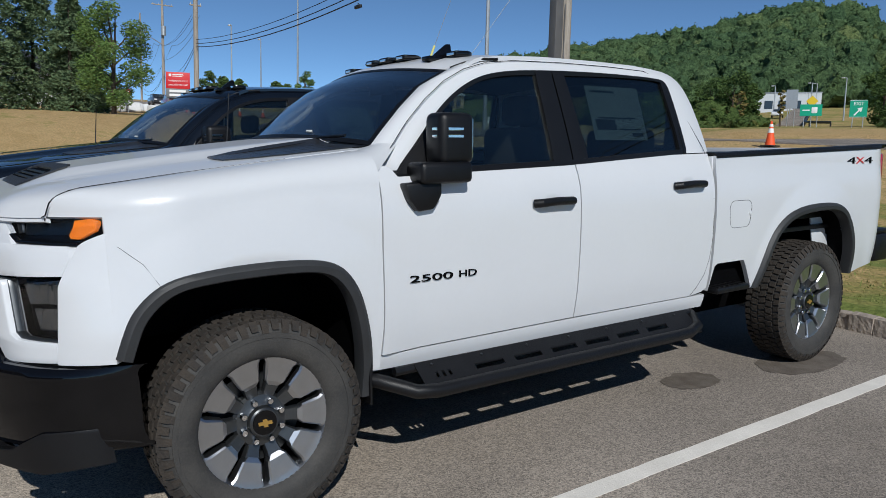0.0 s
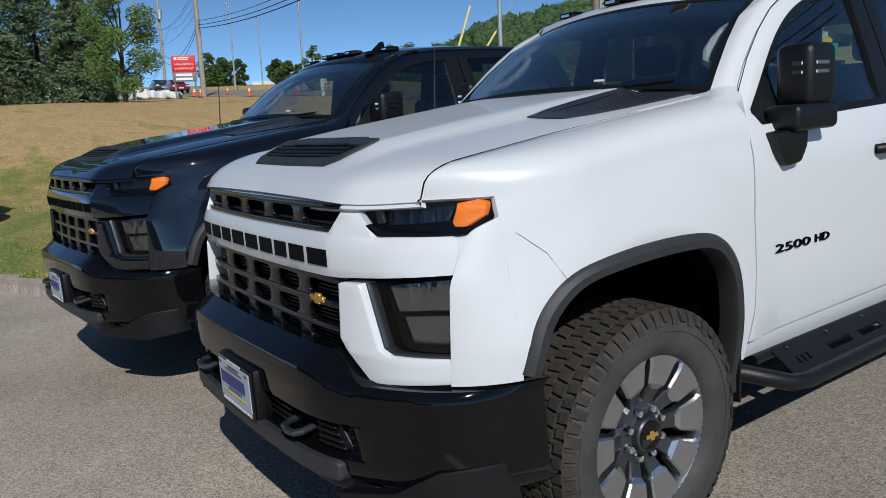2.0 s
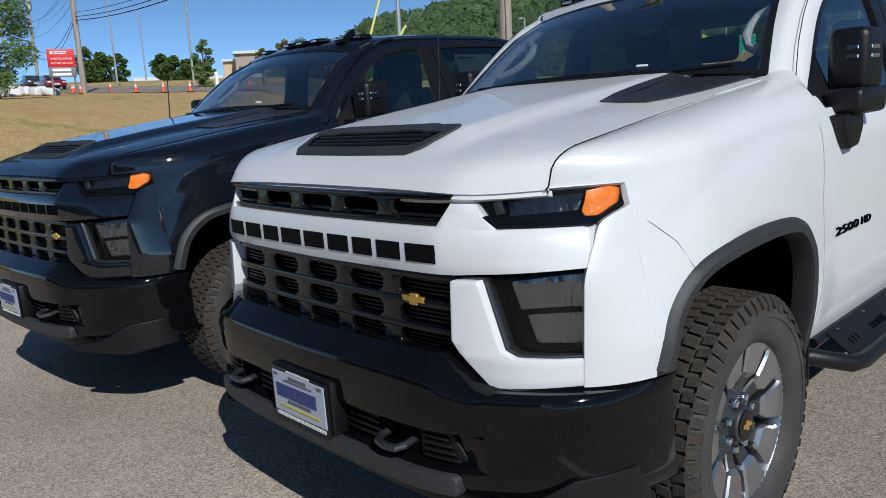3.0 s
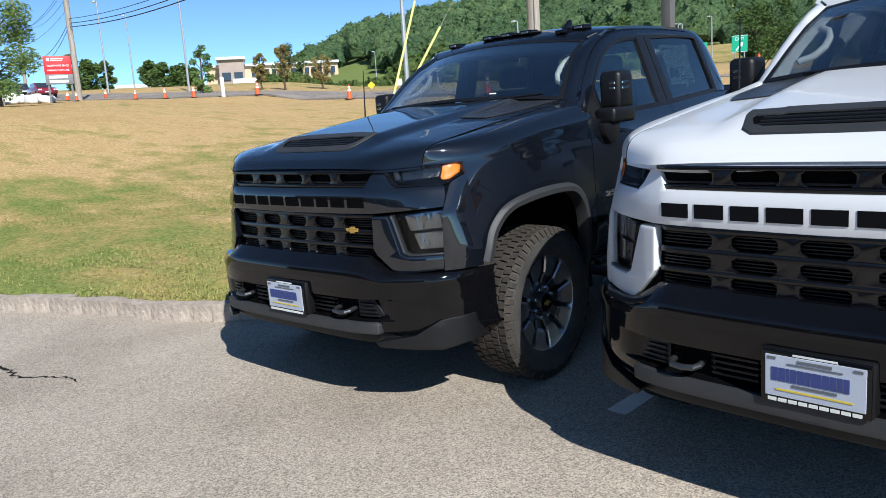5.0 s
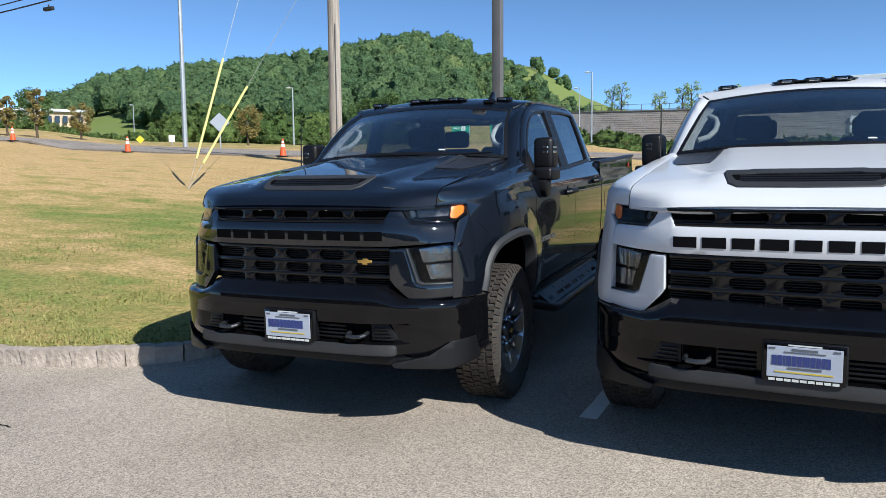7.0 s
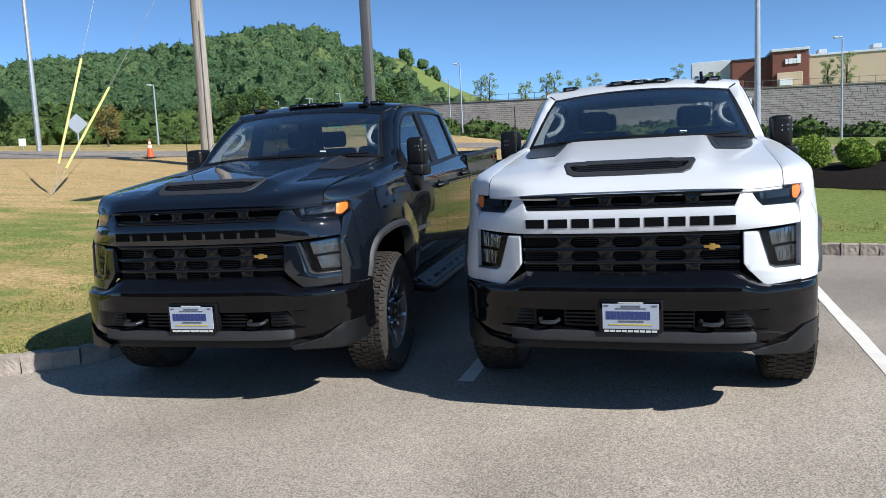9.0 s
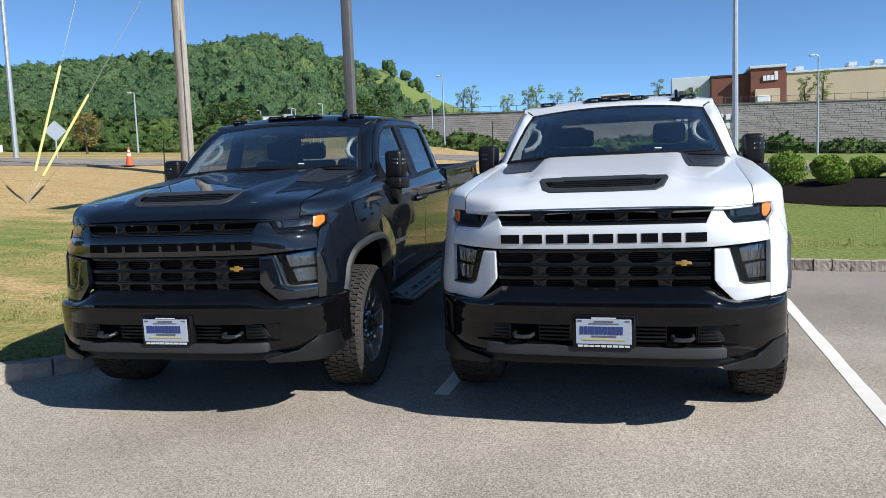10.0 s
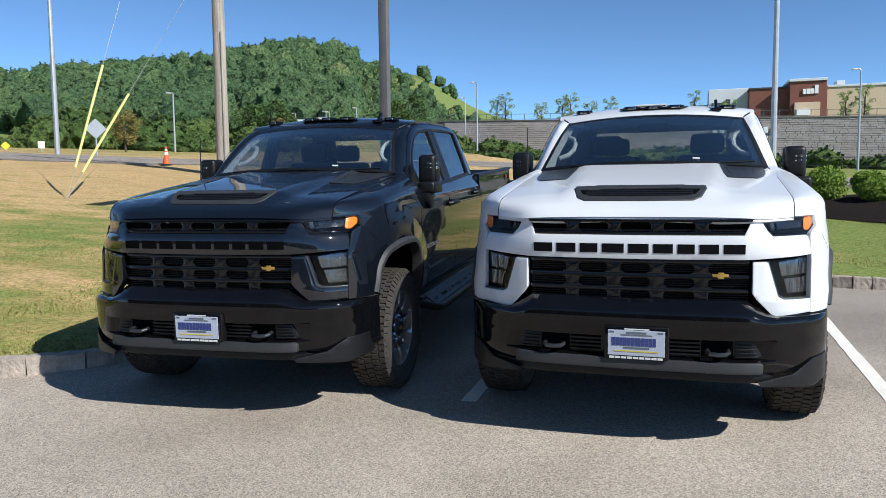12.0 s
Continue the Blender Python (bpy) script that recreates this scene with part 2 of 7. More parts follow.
FACE = smooth_line([(0, -0.872), (0.3, -0.868), (0.50, -0.858), (0.57, -0.848), (0.68, -0.812), (0.80, -0.757), (0.89, -0.685), (0.945, -0.615), (0.985, -0.54), (1.01, -0.45)])


def side_x(y, z):
    """Half width of the body's side."""
    x = lerp_table(DOOR_SECTION, z)
    bulge = 0.0
    for c in (0.0, WHEELBASE):
        d = math.hypot((y - c) / 0.62, (z - 0.55) / 0.60)
        bulge = max(bulge, 0.022 * max(0, 1 - abs(d - 0.92) / 0.30))
    nose = max(0.0, -0.25 - y)
    return x + bulge - 0.9 * nose ** 2 * (0.35 + 0.9 * max(0, (z - 0.85) / 0.4))


def face_y(x, z):
    """How far forward the nose stands at x, z."""
    x = abs(x)
    t = min(1.0, max(0.0, (z - 1.04) / 0.20))
    return lerp_table(FACE, x) + 0.37 * t * max(0, x - 0.6) - 0.06 * max(0, 1.05 - z) * (x < 2)


def bar_y(x, z):
    """The nose behind the name bar: its upper edge leans back and its foot is undercut."""
    return face_y(x, z) + 0.42 * max(0, z - 1.142) + 0.30 * max(0, 1.072 - z)


def plate(outline, out=0.0, depth=0.03, step=0.05, bev=0.006, surface=face_y, mirror=False):
    """A piece of the nose: an outline in x, z laid on the nose's surface, standing out from it, with depth."""
    bm = bmesh.new()
    bm.faces.new([bm.verts.new((x, 0, z)) for x, z in outline])
    xs = [p[0] for p in outline]
    zs = [p[1] for p in outline]
    x = math.ceil(min(xs) / step) * step
    while x < max(xs):
        if all(abs(x - q) > 0.004 for q in xs):
            bmesh.ops.bisect_plane(bm, geom=bm.verts[:] + bm.edges[:] + bm.faces[:], plane_co=(x, 0, 0), plane_no=(1, 0, 0))
        x += step
    z = math.ceil(min(zs) / step) * step
    while z < max(zs):
        bmesh.ops.bisect_plane(bm, geom=bm.verts[:] + bm.edges[:] + bm.faces[:], plane_co=(0, 0, z), plane_no=(0, 0, 1))
        z += step
    faces = bm.faces[:]
    r = bmesh.ops.extrude_face_region(bm, geom=faces)
    back = {v for v in r["geom"] if isinstance(v, bmesh.types.BMVert)}
    for v in bm.verts:
        v.co.y = surface(v.co.x, v.co.z) - (out(abs(v.co.x)) if callable(out) else out) + (depth if v in back else 0)
    bmesh.ops.recalc_face_normals(bm, faces=bm.faces)
    if bev:
        sharp = [e for e in bm.edges if len(e.link_faces) == 2 and e.calc_face_angle(0) > radians(50)]
        bmesh.ops.bevel(bm, geom=sharp, offset=bev, segments=2, profile=0.5, affect="EDGES", clamp_overlap=True)
    if mirror:
        flip(bm)
    return bm


def mirrored(outline):
    """A left half outline (x from 0 outwards) closed over the middle."""
    return outline + [(-x, z) for x, z in outline[::-1] if x > 1e-6]


def spaced(a, b, step):
    n = max(1, round((b - a) / step))
    return [a + (b - a) * i / n for i in range(n + 1)]


def side_panel(ys, low, high, mirror, nz=18):
    rows = []
    for y in ys:
        z0, z1 = low(y), high(y)
        rows.append([(side_x(y, z0 + (z1 - z0) * j / nz), y, z0 + (z1 - z0) * j / nz) for j in range(nz + 1)])
    return shell(rows, (-0.018, 0, 0), mirror)


def glass_x(z):
    """Half width of the cab above the belt."""
    t = max(0.0, (z - 1.38) / 0.56)
    return 0.992 - 0.185 * t ** 1.15


def tuck(bm):
    """Draws the cab inwards above the belt, most at the windscreen pillars."""
    for v in bm.verts:
        old, y = glass_x(v.co.z), v.co.y
        t = max(0.0, (v.co.z - 1.38) / 0.56)
        slim = 0.945 - 0.185 * t ** 1.1 - 0.04 * min(1, max(0, (1.5 - y) / 0.8))
        d = (old - slim) * min(1, max(0, (v.co.z - 1.365) / 0.07))
        side = 1 if v.co.x > 0 else -1
        v.co.x -= side * d
        v.co.y += d * (y + 1.3) / 2.55
        v.co.z += d * (v.co.z - 1.49) / 2.55
    return bm


def wing_top(y, a):
    """The wing's section over the shoulder, from its side to the bonnet gap."""
    zs, zg = 1.27 + 0.06 * min(1, max(0, (y + 0.5) / 0.6)), max(1.272, gap_z(y))
    x0 = side_x(y, zs)
    c = max(0.0, math.cos(a))
    return 0.8000 + (x0 - 0.8000) * c ** 0.75, zs + (zg - zs) * math.sin(a) ** 0.85


def screen(u, v, lift=0.0):
    """The windscreen, u across and v from foot to top."""
    z = 1.515 + 0.370 * v
    w = 0.790 - 0.132 * v
    y = lerp_table([(1.50, 0.600), (1.575, 0.680), (1.693, 0.812), (1.795, 0.945), (1.868, 1.100), (1.90, 1.165)], z)
    return (w * u, y - 0.14 * (1 - u * u) * (1 - 0.25 * v) - lift, z + 0.040 * (1 - u * u) + lift * 0.7)


ROOF_LINE = [(0.535, 1.405), (0.60, 1.465), (0.70, 1.575), (0.82, 1.693), (0.95, 1.795), (1.08, 1.868), (1.22, 1.918), (1.40, 1.946), (1.70, 1.958), (2.05, 1.962), (2.35, 1.962), (2.52, 1.955), (2.64, 1.938), (2.725, 1.89), (2.78, 1.80), (2.815, 1.66), (2.835, 1.56), (2.845, 1.475)]
WINDOW_LINE = [(0.615, 1.392), (0.650, 1.445), (0.74, 1.530), (0.86, 1.650), (0.97, 1.738), (1.09, 1.808), (1.22, 1.856), (1.40, 1.884), (1.70, 1.899), (2.05, 1.906), (2.33, 1.904), (2.50, 1.899), (2.565, 1.885), (2.583, 1.820), (2.596, 1.690), (2.606, 1.580), (2.612, 1.500), (2.604, 1.472)]


def hood_z(x, y):
    x = abs(x)
    edge = lerp_table([(-0.90, 1.245), (-0.86, 1.285), (-0.80, 1.315), (-0.72, 1.338), (-0.60, 1.365), (-0.24, 1.412), (0.20, 1.463), (0.70, 1.515)], y)
    crown = 0.036 * (1 - min(1, x / 0.80) ** 4)
    w = 0.385 + 0.06 * (y + 0.6)
    t = min(1, max(0, (w + 0.09 - x) / 0.09))
    rise = 0.030 * min(1, max(0, (y + 0.80) / 0.22))
    return edge + crown * 0.8 + rise * t * t * (3 - 2 * t)


def hood_front(x):
    q = min(1, abs(x) / 0.8)
    return face_y(x, 1.26) + 0.022 * (1 - q) - 0.024 * q ** 4


def hood_rear(x):
    return 0.64 - 0.10 * (1 - (abs(x) / 0.8) ** 2)


def bonnet_z(x, y):
    """The bonnet's skin, which rolls down at its front edge."""
    y0, y1 = hood_front(x), hood_rear(x)
    f = min(1, max(0, (y - y0) / (y1 - y0)))
    return hood_z(x, max(-0.90, y - (y0 + 0.90) * (1 - f) ** (1 + 40 * (min(1, abs(x) / 0.8)) ** 4)))


def gap_z(y):
    """The wing's edge along the bonnet."""
    return bonnet_z(0.798, y) - 0.002


def arch_x(y, z, out):
    return side_x(y, z) + out


def wheel_parts(parent, y, left, dark):
    """A wheel with its tyre, standing at the axle; the outer face looks to +x for the left side."""
    s = 1 if left else -1
    w = new("wheel")
    w.parent = parent
    w.matrix_basis = pose(s * 0.892, y, AXLE_Z, 0, 0, 0 if left else 180)
    prof = [(0.262, -0.115), (0.285, -0.132), (0.34, -0.142), (0.385, -0.135), (0.408, -0.118), (0.416, -0.09), (0.418, 0), (0.416, 0.09), (0.408, 0.118), (0.385, 0.135), (0.372, 0.139), (0.371, 0.142), (0.352, 0.143), (0.351, 0.140), (0.33, 0.141), (0.31, 0.139), (0.292, 0.134), (0.277, 0.124), (0.268, 0.113), (0.262, 0.10)]
    part("tyre", lathe(prof, 72), RUBBER, w)
    # tread blocks in five rows and side lugs over the shoulder
    rng = random.Random(7)
    blocks = []
    for row, (c, wd) in enumerate(((-0.102, 0.036), (-0.052, 0.042), (0.0, 0.044), (0.052, 0.042), (0.102, 0.036))):
        n = 58
        for k in range(n):
            a = 2 * math.pi * (k + 0.5 * (row % 2)) / n
            da = 2 * math.pi / n * (0.36 + 0.06 * rng.random())
            sk = 0.25 * (1 if row % 2 else -1)
            blocks.append((a, da, c - wd / 2, c + wd / 2, 0.412 if abs(c) < 0.1 else 0.404, TYRE_R if abs(c) < 0.1 else 0.424, sk))
    verts, faces = [], []
    for a, da, x0, x1, r0, r1, sk in blocks:
        i = len(verts)
        for r, g in ((r0, 1.0), (r1, 0.86)):
            for t, x in ((a - da * g + sk * (x0 - x1) * 1.2, x0), (a + da * g + sk * (x0 - x1) * 1.2, x0), (a + da * g, x1), (a - da * g, x1)):
                verts.append((x, r * math.cos(t), r * math.sin(t)))
        faces += [(i + 4, i + 5, i + 6, i + 7), (i, i + 1, i + 5, i + 4), (i + 1, i + 2, i + 6, i + 5), (i + 2, i + 3, i + 7, i + 6), (i + 3, i, i + 4, i + 7)]
    for k in range(58):
        a = 2 * math.pi * (k + 0.5) / 58
        ln = 0.385 if k % 2 else 0.372
        for sx in (1, -1):
            i = len(verts)
            for t in (a - 0.036, a + 0.036):
                verts += [(sx * 0.120, 0.4215 * math.cos(t), 0.422 * math.sin(t)), (sx * 0.137, 0.400 * math.cos(t), 0.400 * math.sin(t)), (sx * 0.144, ln * math.cos(t), ln * math.sin(t)), (sx * 0.133, ln * math.cos(t), ln * math.sin(t)), (sx * 0.11, 0.40 * math.cos(t), 0.40 * math.sin(t))]
            faces += [(i, i + 1, i + 6, i + 5), (i + 1, i + 2, i + 7, i + 6), (i + 2, i + 3, i + 8, i + 7), (i, i + 4, i + 3, i + 2, i + 1), (i + 5, i + 6, i + 7, i + 8, i + 9)]
    me = bpy.data.meshes.new("tread")
    me.from_pydata(verts, [], faces)
    me.materials.append(TREAD)
    tr = tagged(new("tread", me), "dusty block tread of the all-terrain tyre")
    tr.parent = w
    # rim: barrel, ten tapered spokes with pockets, hub, cap and eight nuts
    part("rim", lathe([(0.255, -0.11), (0.255, 0.07), (0.258, 0.095), (0.268, 0.112), (0.275, 0.114), (0.275, 0.108), (0.262, 0.095), (0.262, -0.11)], 64), MACHINED, w)
    part("brake_disc", lathe([(0.0, -0.01), (0.19, -0.01), (0.19, 0.005), (0.0, 0.005)], 40), GUNMETAL, w)
    # dark disc added inside the rim in place of the shade there
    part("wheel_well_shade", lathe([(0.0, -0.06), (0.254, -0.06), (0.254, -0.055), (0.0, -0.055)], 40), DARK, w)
    for k in range(10):
        a = 2 * math.pi * (k + 0.5) / 10
        for nm, sect, mt in (("spoke_arm", [(0.085, 0.024, 0.060, 0.02), (0.125, 0.027, 0.070, 0.03), (0.160, 0.032, 0.084, 0.035), (0.172, 0.034, 0.088, 0.04)], GUNMETAL), ("spoke", [(0.148, 0.022, 0.082, 0.03), (0.166, 0.041, 0.093, 0.035), (0.200, 0.051, 0.098, 0.04), (0.236, 0.061, 0.102, 0.04), (0.252, 0.074, 0.104, 0.03), (0.268, 0.081, 0.108, 0.02)], MACHINED)):
            bm = bmesh.new()
            rings = []
            for r, hw, x, dp in sect:
                rings.append([bm.verts.new((x - dp, -hw * 0.95, r)), bm.verts.new((x - 0.008, -hw, r)), bm.verts.new((x, -hw * 0.86, r)), bm.verts.new((x, hw * 0.86, r)), bm.verts.new((x - 0.006, hw, r)), bm.verts.new((x - dp, hw * 1.1, r))])
            for u, v in zip(rings, rings[1:]):
                for q in range(5):
                    bm.faces.new((u[q], u[q + 1], v[q + 1], v[q]))
            bm.faces.new(rings[0][::-1]), bm.faces.new(rings[-1])
            bmesh.ops.recalc_face_normals(bm, faces=bm.faces)
            bmesh.ops.rotate(bm, cent=(0, 0, 0), matrix=Matrix.Rotation(a, 3, "X"), verts=bm.verts)
            part(nm, bm, mt, w, angle=20)
    part("hub", lathe([(0.118, 0.02), (0.116, 0.05), (0.105, 0.064), (0.075, 0.068), (0.064, 0.074), (0.060, 0.096), (0.054, 0.101), (0.0, 0.102)], 40), GUNMETAL, w)
    part("hub_cap", lathe([(0.050, 0.101), (0.049, 0.105), (0.0, 0.106)], 32), GLOSS, w, "black centre cap")
    part("cap_badge", prism([(-0.027, -0.007), (-0.009, -0.007), (-0.006, -0.016), (0.012, -0.016), (0.010, -0.007), (0.030, -0.007), (0.027, 0.007), (0.009, 0.007), (0.006, 0.016), (-0.012, 0.016), (-0.010, 0.007), (-0.030, 0.007)], 0.003, "x", 0.106), GOLD, w, "gold emblem on the centre cap")
    for k in range(8):
        a = 2 * math.pi * (k + 0.5) / 8
        bm = lathe([(0.0, 0.092), (0.011, 0.091), (0.0150, 0.084), (0.0150, 0.058)], 8)
        bmesh.ops.translate(bm, vec=(0, 0.084 * math.cos(a), 0.084 * math.sin(a)), verts=bm.verts)
        part("lug_nut", bm, CHROME, w)
    return w


def truck(name, label, paint, m, bar_letter, flare):
    t = thing(name, label, "pickup truck", m)
    body = paint
    for mir in (False, True):
        sg = -1 if mir else 1
        # front wing: from the arch up over the shoulder to the bonnet gap
        rows = []
        arch = sorted(FRONT_ARCH)
        ys = sorted({round(y, 4) for (a, b) in zip(arch, arch[1:]) for y in (a[0], b[0])} | {0.505, 0.535})
        # ahead of the arch only the shoulder above the headlamp goes on
        for y in spaced(-0.692, -0.5365, 0.010) + ys:
            z0 = lerp_table(arch, y) if y <= 0.500 else 0.545
            zs, zg = 1.27 + 0.06 * min(1, max(0, (y + 0.5) / 0.6)), max(1.272, gap_z(y))
            z0 = z0 if y > -0.536 else zs - 0.003
            row = [(side_x(y, z0 + (zs - z0) * j / 16), y, z0 + (zs - z0) * j / 16) for j in range(17)]
            x0 = side_x(y, zs)
            for j in range(1, 13):
                a = math.pi / 2 * j / 12
                row.append((0.8000 + (x0 - 0.8000) * math.cos(a) ** 0.75, y, zs + (zg - zs) * math.sin(a) ** 0.85))
            rows.append(row)
        part("wing", shell(rows, (-0.015, 0, -0.008), mir), body, t)
        # dark gap between bonnet and wing
        gap = [(0.8, y, max(1.266, gap_z(y)) + 0.001) for y in (-0.712, -0.70, -0.685, -0.67, -0.65, -0.62, -0.58, -0.50, -0.40, -0.24, -0.1, 0.05, 0.20)]
        part("bonnet_gap", tube([(sg * x, y, z) for x, y, z in gap], 0, 6, [0.0022] * 6 + [0.0018, 0.0014, 0.0010, 0.0008, 0.0006, 0.0005, 0.0005]), DARK, t)
        # the bonnet's turned-down flange beside the gap
        rows = [[(0.7975, y, max(1.266, bonnet_z(0.798, y) - dz)) for dz in (0.004, 0.03, 0.06)] for y in spaced(-0.68, 0.10, 0.02)]
        part("bonnet_flange", shell(rows, (-0.004, 0, 0), mir), body, t)
        # cowl corner from the wing's rear edge up to the foot of the windscreen pillar
        rows = []
        foot = tuck(tube([(sg0, y, z) for sg0, y, z in ((glass_x(1.465) - 0.022, 0.60, 1.465), (glass_x(1.52) - 0.022, 0.65, 1.520))], 0.0, 3))
        fx1, fy1, fz1 = max((tuple(v.co) for v in foot.verts), key=lambda c: c[2])
        foot.free()
        for i in range(9):
            f = i / 8
            row = []
            for j in range(9):
                g = j / 8
                x0, z0 = wing_top(0.534, 0.42 + (math.pi / 2 - 0.42) * g)
                tip = screen(1, 0.0)
                x1, y1, z1 = fx1 + (tip[0] - fx1) * g, fy1 + (tip[1] - fy1) * g, fz1 + (tip[2] + 0.003 - fz1) * g + 0.012 * math.sin(math.pi * g)
                row.append((x0 + (x1 - x0) * f, 0.534 + (y1 - 0.534) * f, z0 + (z1 - z0) * f))
            rows.append(row)
        part("cowl_corner", shell(rows, (-0.01, 0, -0.01), mir), body, t)
        # windscreen pillar between the glass and the door seam
        rows = []
        for i in range(21):
            f = i / 20
            yo = 0.60 + 0.62 * f
            zo = lerp_table(ROOF_LINE, yo)
            end = tuck(tube([(glass_x(zo) - 0.022, yo, zo), (glass_x(zo) - 0.022, yo, zo + 0.001)], 0.0, 3))
            xo, yo, zo = tuple(list(end.verts)[0].co)
            end.free()
            xi, yi, zi = screen(1, f)
            rows.append([(xi + (xo - xi) * q + 0.008 * math.sin(math.pi * q), yi + (yo - yi) * q - 0.010 * math.sin(math.pi * q), zi + 0.004 + (zo - zi - 0.004) * q + 0.010 * math.sin(math.pi * q)) for q in (0, 0.2, 0.4, 0.6, 0.8, 1.0)])
        part("windscreen_pillar", shell(rows, (-0.012, 0.012, -0.01), mir), body, t)
        # doors and sill
        part("front_door", side_panel(spaced(0.542, 0.70, 0.016) + spaced(0.75, 1.716, 0.05), lambda y: lerp_table([(0.5, 0.612), (1.7, 0.622)], y), lambda y: max(lerp_table(BELT, y), lerp_table([(0.54, 1.432), (0.60, 1.428), (0.635, 1.39), (0.66, 1.30)], y)), mir), body, t)
        low = lambda y: lerp_table([(1.7, 0.622), (2.70, 0.620), (2.80, 0.632), (2.85, 0.655)], y)
        part("rear_door", side_panel(spaced(1.724, 2.848, 0.045), low, lambda y: lerp_table(BELT, y), mir), body, t)
        rows = [[(x, y, z) for x, z in ((0.958, 0.535), (0.968, 0.56), (0.977, 0.585), (0.981, 0.605 + 0.010 * min(1, max(0, (y - 0.5) / 1.2))))] for y in spaced(0.52, 2.84, 0.1)]
        part("rocker_panel", shell(rows, (-0.03, 0, 0), mir), body, t)
        # dark sheet added behind the panels so that the gaps look shaded
        rows = [[(side_x(y, z) - 0.03, y, z) for z in (0.57, 0.8, 1.0, 1.2, 1.34)] for y in spaced(0.50, 2.88, 0.1)]
        part("gap_backing", shell(rows, (-0.01, 0, 0), mir), DARK, t)
        # cab side: pillars and roof rail round the window opening
        n = 60
        arc = lambda line: [(float(np.interp(u, np.linspace(0, 1, len(line)), [p[0] for p in line])), float(np.interp(u, np.linspace(0, 1, len(line)), [p[1] for p in line]))) for u in np.linspace(0, 1, n)]
        outer, inner = arc(smooth_line(ROOF_LINE)), arc(smooth_line(WINDOW_LINE))
        rows = []
        for (yo, zo), (yi, zi) in zip(outer, inner):
            row = []
            for j in range(6):
                f = j / 5
                y, z = yi + (yo - yi) * f, zi + (zo - zi) * f
                row.append((glass_x(z) - 0.022 * f ** 3, y, z))
            rows.append(row)
        part("cab_side", tuck(shell(rows, (-0.05, 0, -0.01), mir)), body, t)
        # black seal round the glass, and the belt moulding
        rows = []
        for i, (yi, zi) in enumerate(inner):
            cy, cz = 1.66, 1.62
            d = Vector((cy - yi, (cz - zi) * 1.6)).normalized() * 0.024
            rows.append([(glass_x(zi) + 0.004, yi - d.x * 0.1, zi - d.y * 0.1), (glass_x(zi) + 0.004, yi + d.x, zi + d.y)])
        part("window_seal", tuck(shell(rows, (-0.03, 0, 0), mir)), PLASTIC, t)
        rows = [[(glass_x(1.40) + 0.006 - 0.002 * j, y, lerp_table(BELT, y) + 0.002 + 0.009 * j) for j in range(4)] for y in spaced(0.60, 2.55, 0.05)]
        part("belt_moulding", tuck(shell(rows, (-0.03, 0, 0), mir)), PLASTIC, t)
        # two black pillar covers between the doors
        for (y0, y1, y2, y3) in ((1.546, 1.550, 1.680, 1.655), (1.665, 1.690, 1.800, 1.745)):
            rows = []
            for j in range(9):
                f = j / 8
                zb = 1.418 + (1.894 - 1.418) * f
                ya, yb = (y1 + (y0 - y1) * f, y2 + (y3 - y2) * f) if y0 < 1.6 else (y1 + (y0 - y1) * f, y2 + (y3 - y2) * f)
                rows.append([(glass_x(zb) + 0.003, ya, zb), (glass_x(zb) + 0.005, (ya + yb) / 2, zb), (glass_x(zb) + 0.003, yb, zb)])
            part("pillar_cover", tuck(shell(rows, (-0.03, 0, 0), mir)), PLASTIC, t)
        # mirror sail at the front corner of the window, rear sail strip
        part("mirror_sail", tuck(shell([[(glass_x(1.40) + 0.004, 0.62, 1.392), (glass_x(1.47) + 0.004, 0.68, 1.468)], [(glass_x(1.40) + 0.006, 0.70, 1.396), (glass_x(1.5) + 0.006, 0.745, 1.53)], [(glass_x(1.40) + 0.004, 0.79, 1.40), (glass_x(1.58) + 0.004, 0.80, 1.58)]], (-0.02, 0, 0), mir)), PLASTIC, t)
        rows = [[(glass_x(z) + 0.003, y - 0.050, z), (glass_x(z) + 0.003, y - 0.004, z)] for y, z in ((2.572, 1.872), (2.590, 1.72), (2.603, 1.60), (2.607, 1.474))]
        part("quarter_trim", tuck(shell(rows, (-0.02, 0, 0), mir)), PLASTIC, t)
        # side glass
        for nm, a, b, mat in (("front_side_glass", 0.63, 1.64, SIDEGLASS), ("rear_side_glass", 1.70, 2.60, TINTED)):
            rows = []
            for y in spaced(a, b, 0.04):
                top = min(lerp_table(WINDOW_LINE[:12], min(y, 2.50)), 1.90 - max(0.0, y - 2.52) * 0.6)
                bot = lerp_table(BELT, y) + 0.004
                rows.append([(glass_x(bot + (top - bot) * j / 6) - 0.012, y, bot + (top - bot) * j / 6) for j in range(7)])
            part(nm, tuck(shell(rows, (-0.005, 0, 0), mir)), mat, t, "dark tinted door glass")
        # load bed side with its step recess
        def bed_low(y):
            if y < 3.335:
                return lerp_table([(2.87, 0.62), (2.90, 0.80), (3.20, 0.80), (3.27, 0.70), (3.335, 0.60)], y)
            return lerp_table(REAR_ARCH, y) if y < 4.588 else lerp_table([(4.588, 0.58), (4.95, 0.62), (5.1, 0.64)], y)
        ys = sorted({round(v, 4) for (a, b) in zip(REAR_ARCH, REAR_ARCH[1:]) for v in (a[0], b[0])} | set(spaced(2.872, 3.33, 0.025)) | set(spaced(4.60, 5.06, 0.06)))
        rows = []
